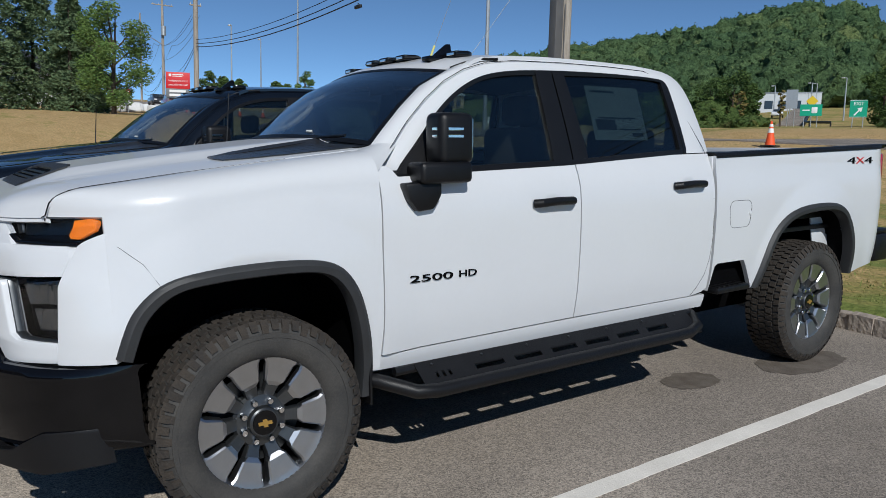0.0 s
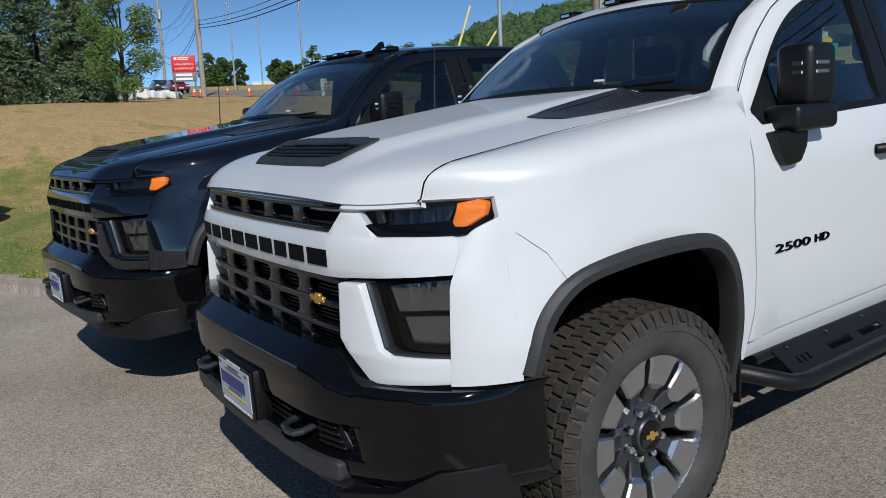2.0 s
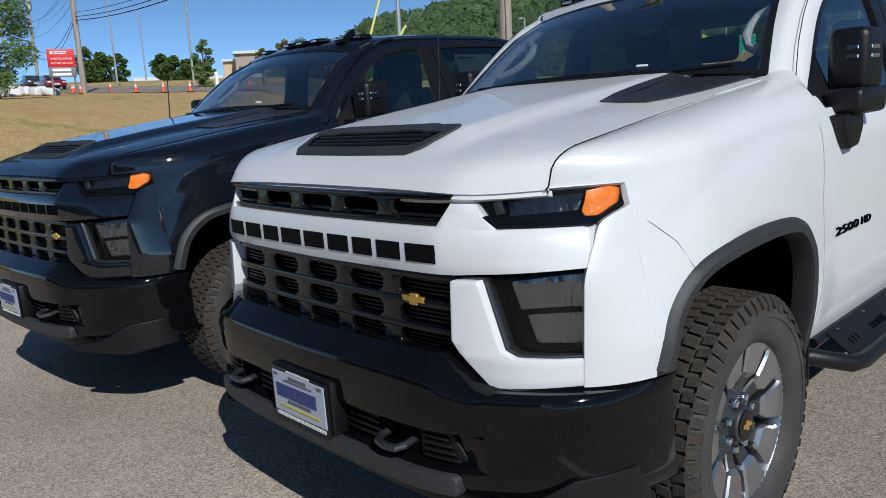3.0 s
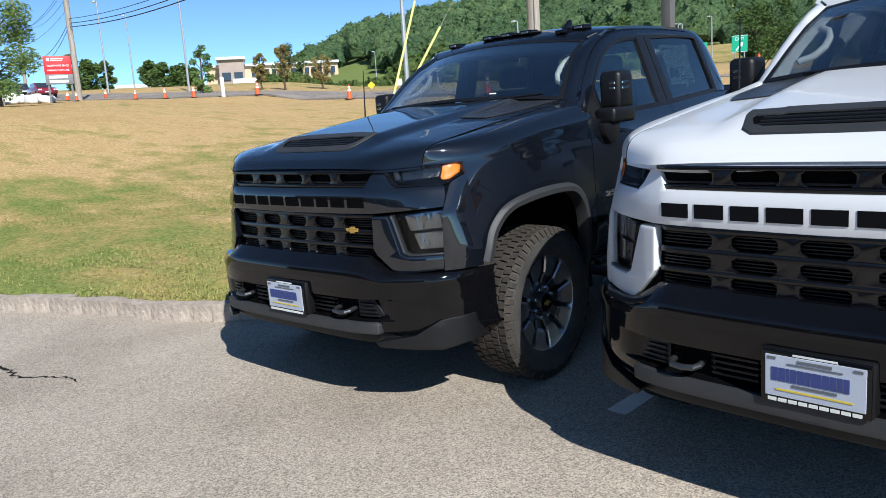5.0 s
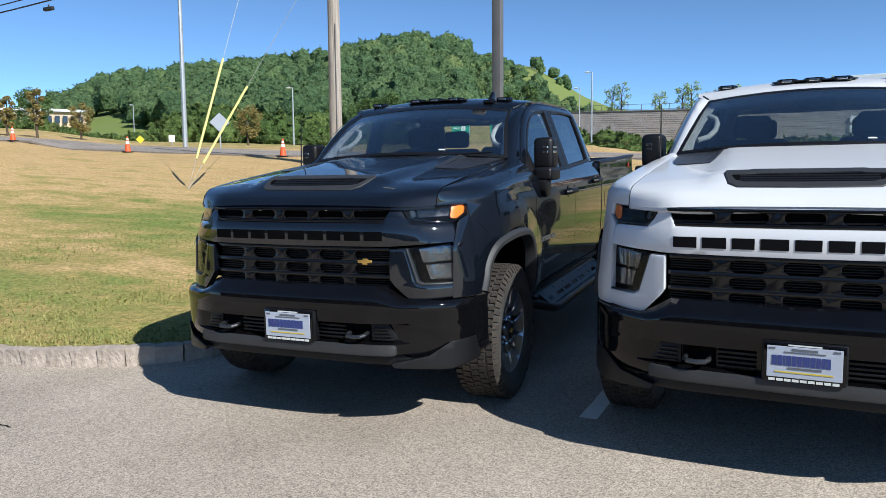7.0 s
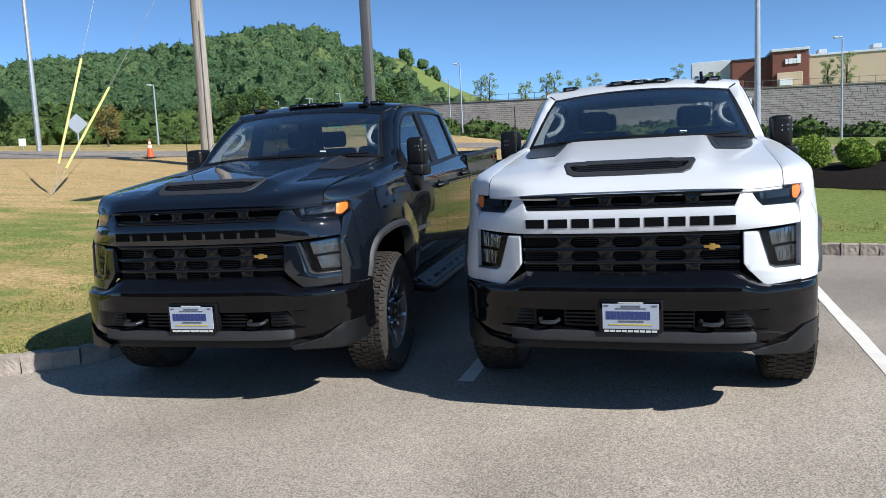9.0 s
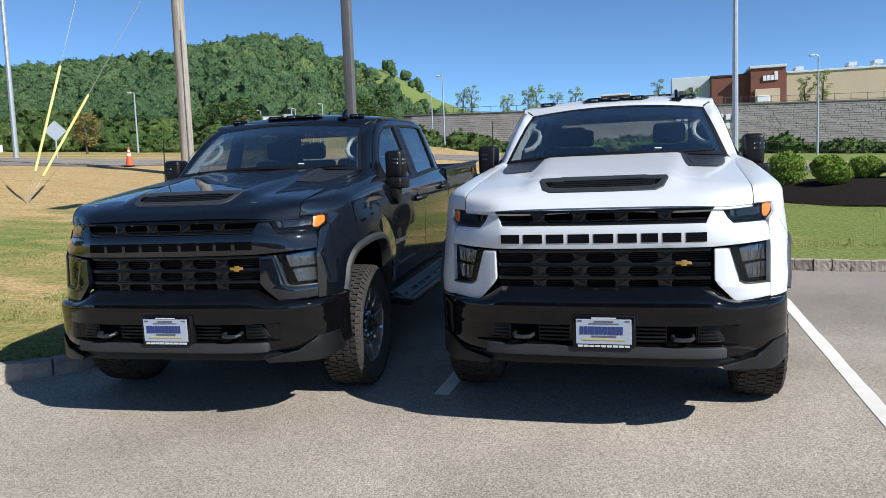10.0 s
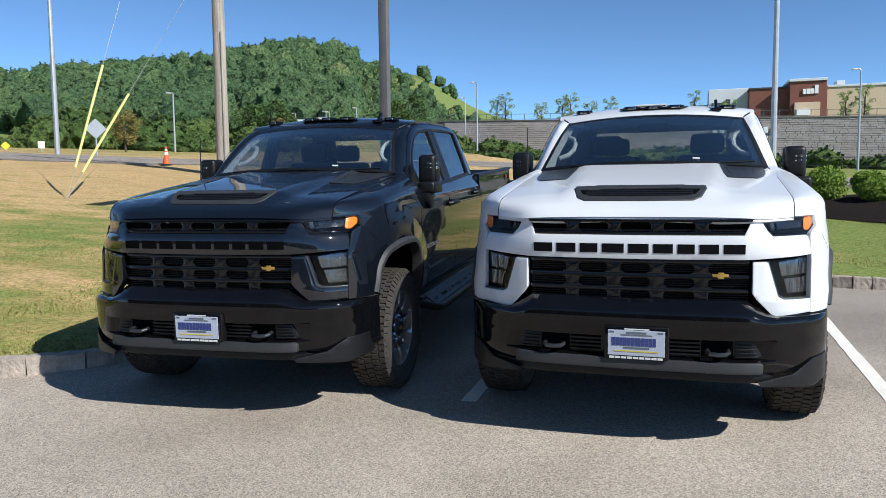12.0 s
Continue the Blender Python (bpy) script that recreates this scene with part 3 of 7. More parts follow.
        for y in ys:
            z0, z1 = bed_low(y), lerp_table([(2.87, 1.455), (5.06, 1.512)], y)
            tail = -0.10 * max(0, (y - 4.90) / 0.16) ** 2
            rows.append([(side_x(y, min(z, 1.30)) - 0.012 * max(0, min(1, (z - 1.30) / 0.1)) - 0.10 * max(0, z - 1.44) + tail, y, z) for z in [z0 + (z1 - z0) * j / 18 for j in range(19)]])
        part("bed_side", shell(rows, (-0.03, 0, 0), mir), body, t)
        rows = [[(0.998 - 0.10 * max(0, (y - 4.9) / 0.16) ** 2, y, z + 0.001), (0.985, y, z + 0.016), (0.93, y, z + 0.020), (0.90, y, z + 0.004)] for y in spaced(2.875, 5.06, 0.1) for z in (lerp_table([(2.87, 1.455), (5.06, 1.512)], y),)]
        part("bed_rail_cap", shell(rows, (0, 0, -0.015), mir), PLASTIC, t)
        part("bed_inner_wall", shell([[(0.90, y, 1.48), (0.88, y, 1.0)] for y in spaced(2.9, 5.05, 0.2)], (-0.01, 0, 0), mir), PLASTIC, t)
        rows = [[(0.995, y, 0.79 if z else 0.66) for z in (0, 1)] for y in (2.86, 2.9, 3.25, 3.30)]
        part("step_recess", shell([[(0.93, y, z) for z in (0.58, 0.83)] for y in (2.86, 3.0, 3.15, 3.30)], (-0.02, 0, 0), mir), DARK, t)
        part("bed_step", (lambda b: flip(b) if mir else b)(box(0.86, 1.015, 2.93, 3.27, 0.605, 0.645, 0.012)), PLASTIC, t, "black ribbed corner step ahead of the rear wheel")
        for q in range(6):
            part("step_rib", (lambda b: flip(b) if mir else b)(box(0.90, 1.005, 2.955 + 0.052 * q, 2.975 + 0.052 * q, 0.640, 0.651, 0.003, 1)), PLASTIC, t)
        # tail lamp and bumper end
        part("tail_lamp", (lambda b: flip(b) if mir else b)(box(0.80, 0.945, 5.02, 5.10, 1.06, 1.46, 0.02)), TAIL, t, "red tail lamp")
        part("bumper_end", (lambda b: flip(b) if mir else b)(join(box(0.55, 0.985, 5.00, 5.22, 0.62, 0.84, 0.03), box(0.62, 0.97, 5.02, 5.26, 0.84, 0.87, 0.01))), PLASTIC, t)
        # wheel arch flares
        for arch_line, cy in ((FRONT_ARCH, -0.02), (REAR_ARCH, 3.97)):
            pts = [(float(np.interp(u, np.linspace(0, 1, len(arch_line)), [p[0] for p in arch_line])), float(np.interp(u, np.linspace(0, 1, len(arch_line)), [p[1] for p in arch_line]))) for u in np.linspace(0, 1, 52)]
            if cy < 1:
                pts += [(0.500, 0.50), (0.495, 0.44)]
            rows = []
            for y, z in pts:
                d = Vector((cy - y, min(0.0, 0.60 - z))).normalized()
                x = side_x(y, z)
                rows.append([(x - 0.004, y - d.x * 0.004, z - d.y * 0.004), (x + 0.012, y + d.x * 0.004, z + d.y * 0.004), (x + 0.022, y + d.x * 0.020, z + d.y * 0.020), (x + 0.020, y + d.x * 0.052, z + d.y * 0.046), (x + 0.008, y + d.x * 0.058, z + d.y * 0.052), (x - 0.05, y + d.x * 0.060, z + d.y * 0.054)])
            part("arch_flare", shell(rows, None, mir), flare, t, "satin dark plastic wheel arch flare")
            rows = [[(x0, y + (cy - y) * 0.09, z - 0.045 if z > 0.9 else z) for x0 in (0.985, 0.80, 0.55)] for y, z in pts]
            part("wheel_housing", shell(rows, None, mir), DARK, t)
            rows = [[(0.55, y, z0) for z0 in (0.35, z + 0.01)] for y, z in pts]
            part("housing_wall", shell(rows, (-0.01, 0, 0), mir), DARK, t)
        part("bed_underpanel", prism([(4.20, 1.13), (4.42, 1.07), (4.53, 0.93), (4.57, 0.66), (4.33, 0.66), (4.27, 0.86)], 0.012, "x", -0.862 if mir else 0.85, 0.004), body, t, "body-coloured inner panel behind the rear tyre")
        part("mud_flap", (lambda b: flip(b) if mir else b)(box(0.80, 1.005, 0.475, 0.487, 0.40, 0.66, 0.004)), PLASTIC, t)
        # outer door handles
        for y0 in (1.395, 2.47):
            z = 1.235 if y0 < 2 else 1.288
            bm = tube([(side_x(y0, z) + 0.004, y0, z), (side_x(y0, z) + 0.032, y0 + 0.025, z + 0.004), (side_x(y0, z) + 0.036, y0 + 0.13, z + 0.010), (side_x(y0, z) + 0.034, y0 + 0.235, z + 0.008), (side_x(y0, z) + 0.004, y0 + 0.262, z + 0.004)], 0.021, 12)
            part("door_handle", flip(bm) if mir else bm, PLASTIC, t, "black grab handle")
            bm = lathe([(0.062, 0.004), (0.05, 0.006), (0.0, -0.002)], 24)
            for v in bm.verts:
                v.co = Vector((v.co.x + side_x(y0, z) - 0.002, v.co.y * 1.1 + y0 + 0.12, v.co.z * 0.85 + z))
            part("handle_cup", flip(bm) if mir else bm, body, t)
        # towing mirror: foot, arm and head with chrome light bars
        fx = (lambda b: flip(b) if mir else b)
        part("mirror_foot", fx(prism([(0.635, 1.355), (0.825, 1.365), (0.825, 1.30), (0.785, 1.240), (0.70, 1.232), (0.655, 1.285)], 0.065, "x", 0.985, 0.012)), PLASTIC, t)
        part("mirror_arm", fx(box(0.945, 1.080, 0.70, 0.975, 1.352, 1.445, 0.022, 3)), PLASTIC, t)
        head = box(0.915, 1.058, 0.815, 1.000, 1.43, 1.660, 0.034, 4)
        part("mirror_head", fx(head), PLASTIC, t, "tall black towing mirror")
        part("mirror_glass", fx(box(0.937, 1.037, 0.997, 1.004, 1.46, 1.635, 0.002, 1)), CHROME, t)
        for z in (1.548, 1.580):
            part("light_bar", fx(join(box(1.035, 1.0605, 0.848, 0.935, z, z + 0.016, 0.003, 1), box(0.985, 1.026, 0.8125, 0.83, z, z + 0.016, 0.003, 1))), CHROME, t, "chrome light bar on the mirror")
        # running board: two rails with a slotted tread plate between, so that light falls through
        def slope(x, y):
            return 0.528 - 0.075 * (x - 0.985) / 0.10
        part("side_tube", fx(tube([(0.90, 0.47, 0.50), (0.985, 0.53, 0.495), (1.09, 0.66, 0.452), (1.10, 0.76, 0.440), (1.10, 2.55, 0.440), (1.07, 2.66, 0.46), (0.96, 2.74, 0.50)], 0.032, 14)), PLASTIC, t)
        part("inner_rail", fx(tube([(0.965, 0.62, 0.515), (0.965, 2.72, 0.515)], 0.02, 10)), PLASTIC, t)
        cuts = [(0.80, 0.815), (0.835, 0.85), (0.87, 0.885)]
        slots = [(1.025 + 0.245 * q, 1.20 + 0.245 * q) for q in range(6)]
        def board(y0, y1, x0, x1):
            rows = [[(x, y, slope(x, y)) for x in (x0, (x0 + x1) / 2, x1)] for y in (y0, (y0 + y1) / 2, y1)]
            return shell(rows, (0, 0, -0.008), mir)
        pieces = [board(0.72, 2.66, 0.972, 1.024), board(0.72, 2.66, 1.050, 1.105)]
        holes = sorted(cuts + slots)
        y = 0.72
        for a, b in holes:
            pieces.append(board(y, a, 1.024, 1.050))
            y = b
        pieces.append(board(y, 2.66, 1.024, 1.050))
        part("tread_plate", join(*pieces), PLASTIC, t, "black slotted steel running board plate")
        for q in range(7):
            for x in (0.99, 1.095):
                b = box(x - 0.006, x + 0.006, 0.80 + 0.29 * q, 0.812 + 0.29 * q, slope(x, 0) - 0.002, slope(x, 0) + 0.006, 0.002, 1)
                part("bolt", fx(b), GUNMETAL, t)
        # headlamp: housing, reflector pieces, amber corner, clear lens
        lamp = [(0.632, 1.254), (0.78, 1.262), (0.896, 1.272), (0.910, 1.266), (0.913, 1.212), (0.905, 1.199), (0.874, 1.172), (0.69, 1.176), (0.664, 1.203)]
        part("headlamp_housing", plate(lamp, -0.018, 0.03, 0.04, 0.003, mirror=mir), DARK, t)
        part("headlamp_frame", plate([(0.655, 1.200), (0.690, 1.170), (0.874, 1.168), (0.868, 1.177), (0.694, 1.181), (0.668, 1.205)], 0.001, 0.03, 0.04, 0.002, mirror=mir), GLOSS, t)
        part("amber_lens", plate([(0.854, 1.254), (0.888, 1.261), (0.901, 1.253), (0.903, 1.217), (0.880, 1.190), (0.860, 1.191), (0.852, 1.204)], -0.003, 0.02, 0.03, 0.004, mirror=mir), AMBER, t, "amber side lens of the headlamp")
        part("lamp_bowl", plate([(0.705, 1.240), (0.845, 1.248), (0.842, 1.206), (0.712, 1.200)], -0.010, 0.012, 0.02, 0.004, mirror=mir), LAMPBOWL, t, "smoked reflector bowl")
        part("lamp_blade", plate([(0.672, 1.244), (0.690, 1.245), (0.700, 1.207), (0.684, 1.203)], -0.010, 0.012, 0.02, 0.003, mirror=mir), GUNMETAL, t)
        part("headlamp_lens", plate(lamp, -0.001, 0.005, 0.04, 0.002, mirror=mir), LENS, t, "clear headlamp lens")
        # lower lamp in its white surround
        fog = [(0.672, 1.036), (0.886, 1.060), (0.889, 0.846), (0.880, 0.838), (0.752, 0.840), (0.724, 0.856)]
        bowl_depth = lambda x: -0.052 + 2.6 * (x - 0.83) ** 2
        part("lower_lamp_housing", plate(fog, -0.055, 0.02, 0.04, 0.003, mirror=mir), DARK, t)
        part("lower_lamp_bowl", plate([(0.722, 1.030), (0.880, 1.048), (0.882, 0.962), (0.740, 0.955)], bowl_depth, 0.02, 0.02, 0.004, mirror=mir), REFLECTOR, t)
        part("lower_lamp_bowl", plate([(0.752, 0.940), (0.882, 0.945), (0.882, 0.862), (0.772, 0.862)], bowl_depth, 0.02, 0.02, 0.004, mirror=mir), REFLECTOR, t)
        part("lower_lamp_bezel", plate([(0.665, 1.038), (0.672, 1.038), (0.727, 0.858), (0.754, 0.844), (0.886, 0.842), (0.888, 0.836), (0.750, 0.836), (0.720, 0.853)], 0.004, 0.03, 0.04, 0.002, mirror=mir), GUNMETAL, t)
        part("lower_lamp_lens", plate(fog, -0.006, 0.005, 0.04, 0.002, mirror=mir), LENS, t)
        part("lamp_surround", plate([(0.590, 1.038), (0.660, 1.038), (0.668, 1.030), (0.720, 0.853), (0.750, 0.836), (0.888, 0.834), (0.889, 0.760), (0.715, 0.752), (0.690, 0.760), (0.612, 0.842), (0.590, 0.875)], lambda x: lerp_table([(0.58, 0.030), (0.76, 0.022), (0.889, 0.0065)], x), 0.06, 0.03, 0.010, mirror=mir), body, t)
        # corner of the nose outside the lower lamp, round to the arch
        rows = []
        for i in range(17):
            u = i / 16
            top = 1.166 + 0.046 * u ** 0.6
            row = []
            for j in range(19):
                z = 0.757 + (top - 0.757) * j / 18
                x1 = side_x(-0.535, z)
                y0 = face_y(0.8905, z) - 0.006
                a = math.pi / 2 * u
                row.append((0.8905 + (x1 - 0.8905) * (0.35 * math.sin(a) + 0.65 * u), y0 + (-0.534 - y0) * (0.35 * (1 - math.cos(a)) + 0.65 * u), z))
            rows.append(row)
        part("nose_corner", shell(rows, (-0.02, 0.02, 0), mir), body, t)
        # lower valance corner of the bumper
        part("bumper_corner", plate([(0.62, 0.425), (0.80, 0.455), (0.90, 0.525), (0.985, 0.535), (0.99, 0.40), (0.90, 0.375), (0.64, 0.40)], 0.003, 0.05, 0.04, 0.006, surface=bumper_y, mirror=mir), PLASTIC, t, "dark lower corner of the bumper")
    # clearance between bonnet and lamp: the bonnet itself
    rows = []
    for i in range(33):
        x = -0.798 + 1.596 * i / 32
        row = []
        y0, y1 = hood_front(x), hood_rear(x)
        lip = 1.249 + 0.016 * (abs(x) / 0.8) ** 2
        row.append((x, y0 + 0.02, lip - 0.006))
        for j in range(41):
            f = (j / 40) ** 1.6
            y = y0 + (y1 - y0) * f
            row.append((x, y, max(lip, bonnet_z(x, y))))
        rows.append(row)
    part("bonnet", shell(rows, (0, 0.002, -0.014)), body, t)
    # bonnet scoop: frame, dark mouth, slats
    sc = [(0.0, -0.735), (0.300, -0.735), (0.345, -0.70), (0.375, -0.585), (0.370, -0.555), (0.265, -0.545), (0.245, -0.525), (0.0, -0.525)]
    def on_hood(bm, lift):
        for v in bm.verts:
            v.co.z += bonnet_z(v.co.x, v.co.y) + lift
        return bm
    sc = [(x * 0.98, y) for x, y in sc]
    ring_o = sc + [(-x, y) for x, y in sc[::-1] if x > 0]
    ring_i = [(x * 0.90, -0.655 + (y + 0.655) * 0.50) for x, y in ring_o]
    bm = bmesh.new()
    lo = [bm.verts.new((x, y, bonnet_z(x, y) + 0.001)) for x, y in ring_o]
    hi = [bm.verts.new((x * 0.985, y * 0.996, bonnet_z(x, y) + 0.008)) for x, y in ring_o]
    im = [bm.verts.new((x, y, bonnet_z(x, y) + 0.010)) for x, y in ring_i]
    bt = [bm.verts.new((x, y, bonnet_z(x, y) + 0.002)) for x, y in ring_i]
    for u, v in ((lo, hi), (hi, im), (im, bt)):
        for k in range(len(u)):
            q = (k + 1) % len(u)
            bm.faces.new((u[k], u[q], v[q], v[k]))
    bmesh.ops.recalc_face_normals(bm, faces=bm.faces)
    part("scoop_frame", bm, FLARE, t, "dark plastic bonnet scoop surround")
    # flat dark plate on the bonnet stands in for the scoop's shaded hollow
    part("scoop_mouth", on_hood(prism([(x, y) for x, y in ring_i], 0.003, "z", 0.001), 0.0), DARK, t)
    for y in (-0.680, -0.655, -0.628):
        part("scoop_slat", on_hood(box(-0.29, 0.29, y - 0.003, y + 0.007, 0.003, 0.010, 0.002, 1), 0.0), PLASTIC, t)
    # cowl grilles at the rear corners of the bonnet, wipers
    for sg in (1, -1):
        out = [(0.475, 0.51), (0.755, 0.572), (0.748, 0.36), (0.738, 0.22), (0.712, 0.08), (0.674, -0.020), (0.600, -0.034), (0.500, -0.028), (0.484, 0.08), (0.478, 0.25)]
        bm = prism([(sg * x, y) for x, y in out], 0.004, "z", 0.0)
        for q in np.arange(-0.76, 0.77, 0.04):
            bmesh.ops.bisect_plane(bm, geom=bm.verts[:] + bm.edges[:] + bm.faces[:], plane_co=(q, 0, 0), plane_no=(1, 0, 0))
            bmesh.ops.bisect_plane(bm, geom=bm.verts[:] + bm.edges[:] + bm.faces[:], plane_co=(0, q, 0), plane_no=(0, 1, 0))
        part("cowl_vent", on_hood(bm, 0.002), VENT, t, "black vent panel at the bonnet's rear corner")
        for q in range(4):
            b = tube([(sg * (0.50 + 0.06 * q), 0.44 + 0.014 * q, 0.004), (sg * (0.53 + 0.045 * q), 0.06 + 0.03 * q, 0.004)], 0.003, 6)
            part("vent_rib", on_hood(b, 0.0), PLASTIC, t)
    rows = [[(x, 0.555 - 0.095 * (1 - (x / 0.8) ** 2) + 0.045 * j, 1.505 + 0.030 * (1 - (x / 0.8) ** 2) + 0.008 * j) for j in range(4)] for x in spaced(-0.77, 0.77, 0.07)]
    part("cowl", shell(rows, (0, 0, -0.02)), PLASTIC, t)
    for x0 in (-0.55, 0.15):
        part("wiper", tube([(x0, 0.50, 1.548), (x0 + 0.30, 0.50, 1.552), (x0 + 0.55, 0.535, 1.560)], 0.007, 8), PLASTIC, t)
    # windscreen with its black border, roof
    rows = [[screen(-1 + i / 12, j / 12) for j in range(13)] for i in range(25)]
    part("windscreen", shell(rows, (0, 0.005, -0.003)), SHIELD, t, "lightly tinted windscreen")
    for nm, pts in (("screen_border", [((-1 + i / 12, 0.965, 1.0)) for i in range(25)]),):
        part(nm, shell([[screen(u, a, 0.002), screen(u, (a + b) / 2, 0.002), screen(u, b, 0.002)] for u, a, b in pts], (0, 0.002, -0.002)), PLASTIC, t)
    part("screen_border", shell([[screen(-1 + i / 12, a, 0.002) for a in (0.0, 0.025, 0.05)] for i in range(25)], (0, 0.002, -0.002)), PLASTIC, t)
    for sg in (1, -1):
        part("screen_border", shell([[screen(sg * u, j / 12, 0.002) for u in (0.965, 1.0)] for j in range(13)], (0, 0.002, -0.002)), PLASTIC, t)
    part("registration_tag", shell([[screen(0.38 + 0.06 * i, 0.09 + 0.02 * j, 0.004) for j in range(2)] for i in range(2)], (0, 0.001, -0.001)), PAPER, t, "small white tag at the foot of the windscreen")
    ROOF_EDGE = [(1.00, 1.880), (1.14, 1.912), (1.25, 1.944), (1.40, 1.964), (1.70, 1.978), (2.10, 1.980), (2.40, 1.975), (2.60, 1.962), (2.72, 1.936), (2.82, 1.885)]
    rows = []
    for i in range(27):
        u = -1 + i / 13
        row = []
        for j in range(25):
            v = j / 24
            x = 0.738 * u
            near = min(1, abs(x) / 0.66)
            y0 = screen(0, 1)[1] + (screen(1, 1)[1] - screen(0, 1)[1]) * near ** 2 + 0.9 * max(0, abs(x) - 0.66) + 0.004
            y = y0 + (2.82 - y0) * v ** 1.3
            z0 = 1.887 + 0.040 * (1 - near ** 2) + 0.45 * max(0, abs(x) - 0.66)
            far = lerp_table(ROOF_EDGE, y) + 0.050 * (1 - u * u)
            blend = min(1, (y - y0) / 0.09)
            row.append((x * (1 - 0.02 * max(0, v - 0.8)), y, z0 + (far - z0) * blend + (0.012 * math.sin(math.pi * blend) if far > z0 else 0)))
        rows.append(row)
    part("roof", shell(rows, (0, 0, -0.02)), body, t)
    for sg in (1, -1):
        part("roof_ditch", tube([(sg * 0.662, 1.145, 1.896), (sg * 0.700, 1.20, 1.920), (sg * 0.738, 1.30, 1.942)] + [(sg * 0.742, 1.38, 1.945)], 0.007, 6), PLASTIC, t)
    # cab back with its window
    back = lambda z: lerp_table([(0.6, 2.84), (1.47, 2.855), (1.60, 2.868), (1.75, 2.870), (1.85, 2.855), (1.94, 2.79)], z)
    edge = lambda z: min(0.985, glass_x(z) - 0.045 - 0.06 * min(1, max(0, (z - 1.365) / 0.07)))
    for nm, lo, hi, z0, z1, mat in (("cab_back", lambda z: -edge(z), edge, 0.7, 1.50, body), ("cab_back", lambda z: -edge(z), lambda z: -0.62, 1.50, 1.86, body), ("cab_back", lambda z: 0.62, edge, 1.50, 1.86, body), ("cab_back", lambda z: -edge(z), edge, 1.86, 1.94, body), ("rear_window", lambda z: -0.62, lambda z: 0.62, 1.50, 1.86, REARGLASS)):
        rows = [[(lo(z) + (hi(z) - lo(z)) * i / 4, back(z), z) for z in spaced(z0, z1, 0.06)] for i in range(5)]
        part(nm, shell(rows, (0, -0.006, 0)), mat, t)
    # clearance lamps and fin aerial
    for x in (-0.55, -0.165, 0.0, 0.165, 0.55):
        y = 1.275 - 0.105 * (1 - (x / 0.66) ** 2)
        zr = lerp_table(ROOF_EDGE, y + 0.05) + 0.050 * (1 - (x / 0.738) ** 2) + 0.008
        bm = prism([(x - 0.068, y + 0.05), (x - 0.045, y - 0.015), (x + 0.045, y - 0.015), (x + 0.068, y + 0.05), (x + 0.045, y + 0.09), (x - 0.045, y + 0.09)], 0.030, "z", zr - 0.016, 0.007)
        part("clearance_lamp", bm, GLOSS, t, "smoked roof clearance lamp")
        part("lamp_lens", box(x - 0.030, x + 0.030, y - 0.018, y - 0.010, zr - 0.008, zr + 0.006, 0.002, 1), CHROME, t)
    part("lamp_tray", prism([(-0.26, 1.235), (-0.22, 1.165), (0.22, 1.165), (0.26, 1.235), (0.22, 1.27), (-0.22, 1.27)], 0.008, "z", lerp_table(ROOF_EDGE, 1.22) + 0.052), PLASTIC, t)
    part("fin_aerial", join(prism([(1.16, 1.955), (1.19, 1.985), (1.262, 2.040), (1.285, 2.042), (1.302, 1.955)], 0.024, "x", 0.45, 0.006), box(0.425, 0.502, 1.13, 1.32, 1.945, 1.972, 0.01)), GLOSS, t, "black shark fin aerial on the roof")
    # nose: bar with plain letter bars, grilles, badge
    part("nose_bar", plate(mirrored([(0.0, 1.176), (0.548, 1.178), (0.585, 1.252), (0.632, 1.252), (0.660, 1.200), (0.690, 1.168), (0.858, 1.166), (0.872, 1.160), (0.886, 1.120), (0.888, 1.066), (0.60, 1.052), (0.0, 1.048)]), lambda x: lerp_table([(0, 0.030), (0.58, 0.030), (0.70, 0.026), (0.89, 0.006)], x), 0.06, 0.03, 0.008, surface=bar_y), body, t)
    x = -0.553
    for q, wd in enumerate((0.118, 0.118, 0.108, 0.128, 0.118, 0.112, 0.098, 0.108, 0.118)):
        part("letter_bar", plate([(x, 1.082), (x + wd - 0.012, 1.082), (x + wd - 0.012, 1.132), (x, 1.132)], 0.0325, 0.006, 0.03, 0.0), bar_letter, t)
        x += wd + 0.0115
    # dark plates added behind the grille openings to make these look deep and shaded
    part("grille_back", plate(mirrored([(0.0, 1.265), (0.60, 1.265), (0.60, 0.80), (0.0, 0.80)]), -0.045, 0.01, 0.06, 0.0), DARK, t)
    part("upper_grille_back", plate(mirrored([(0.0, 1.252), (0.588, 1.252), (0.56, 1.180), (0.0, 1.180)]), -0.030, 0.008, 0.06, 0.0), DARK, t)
    part("upper_grille_frame", plate(mirrored([(0.0, 1.262), (0.592, 1.262), (0.585, 1.248), (0.0, 1.246)]), 0.002, 0.04, 0.05, 0.003), GLOSS, t)
    part("upper_grille_frame", plate(mirrored([(0.0, 1.194), (0.562, 1.196), (0.55, 1.176), (0.0, 1.176)]), 0.004, 0.04, 0.05, 0.003), GLOSS, t)
    def divider(x, z, h, wide, slim, out):
        """A waisted bar between two rounded grille openings."""
        return plate([(x - wide, z + h), (x + wide, z + h), (x + slim, z + h * 0.45), (x + slim, z - h * 0.45), (x + wide, z - h), (x - wide, z - h), (x - slim, z - h * 0.45), (x - slim, z + h * 0.45)], out, 0.03, 0.05, 0.004)
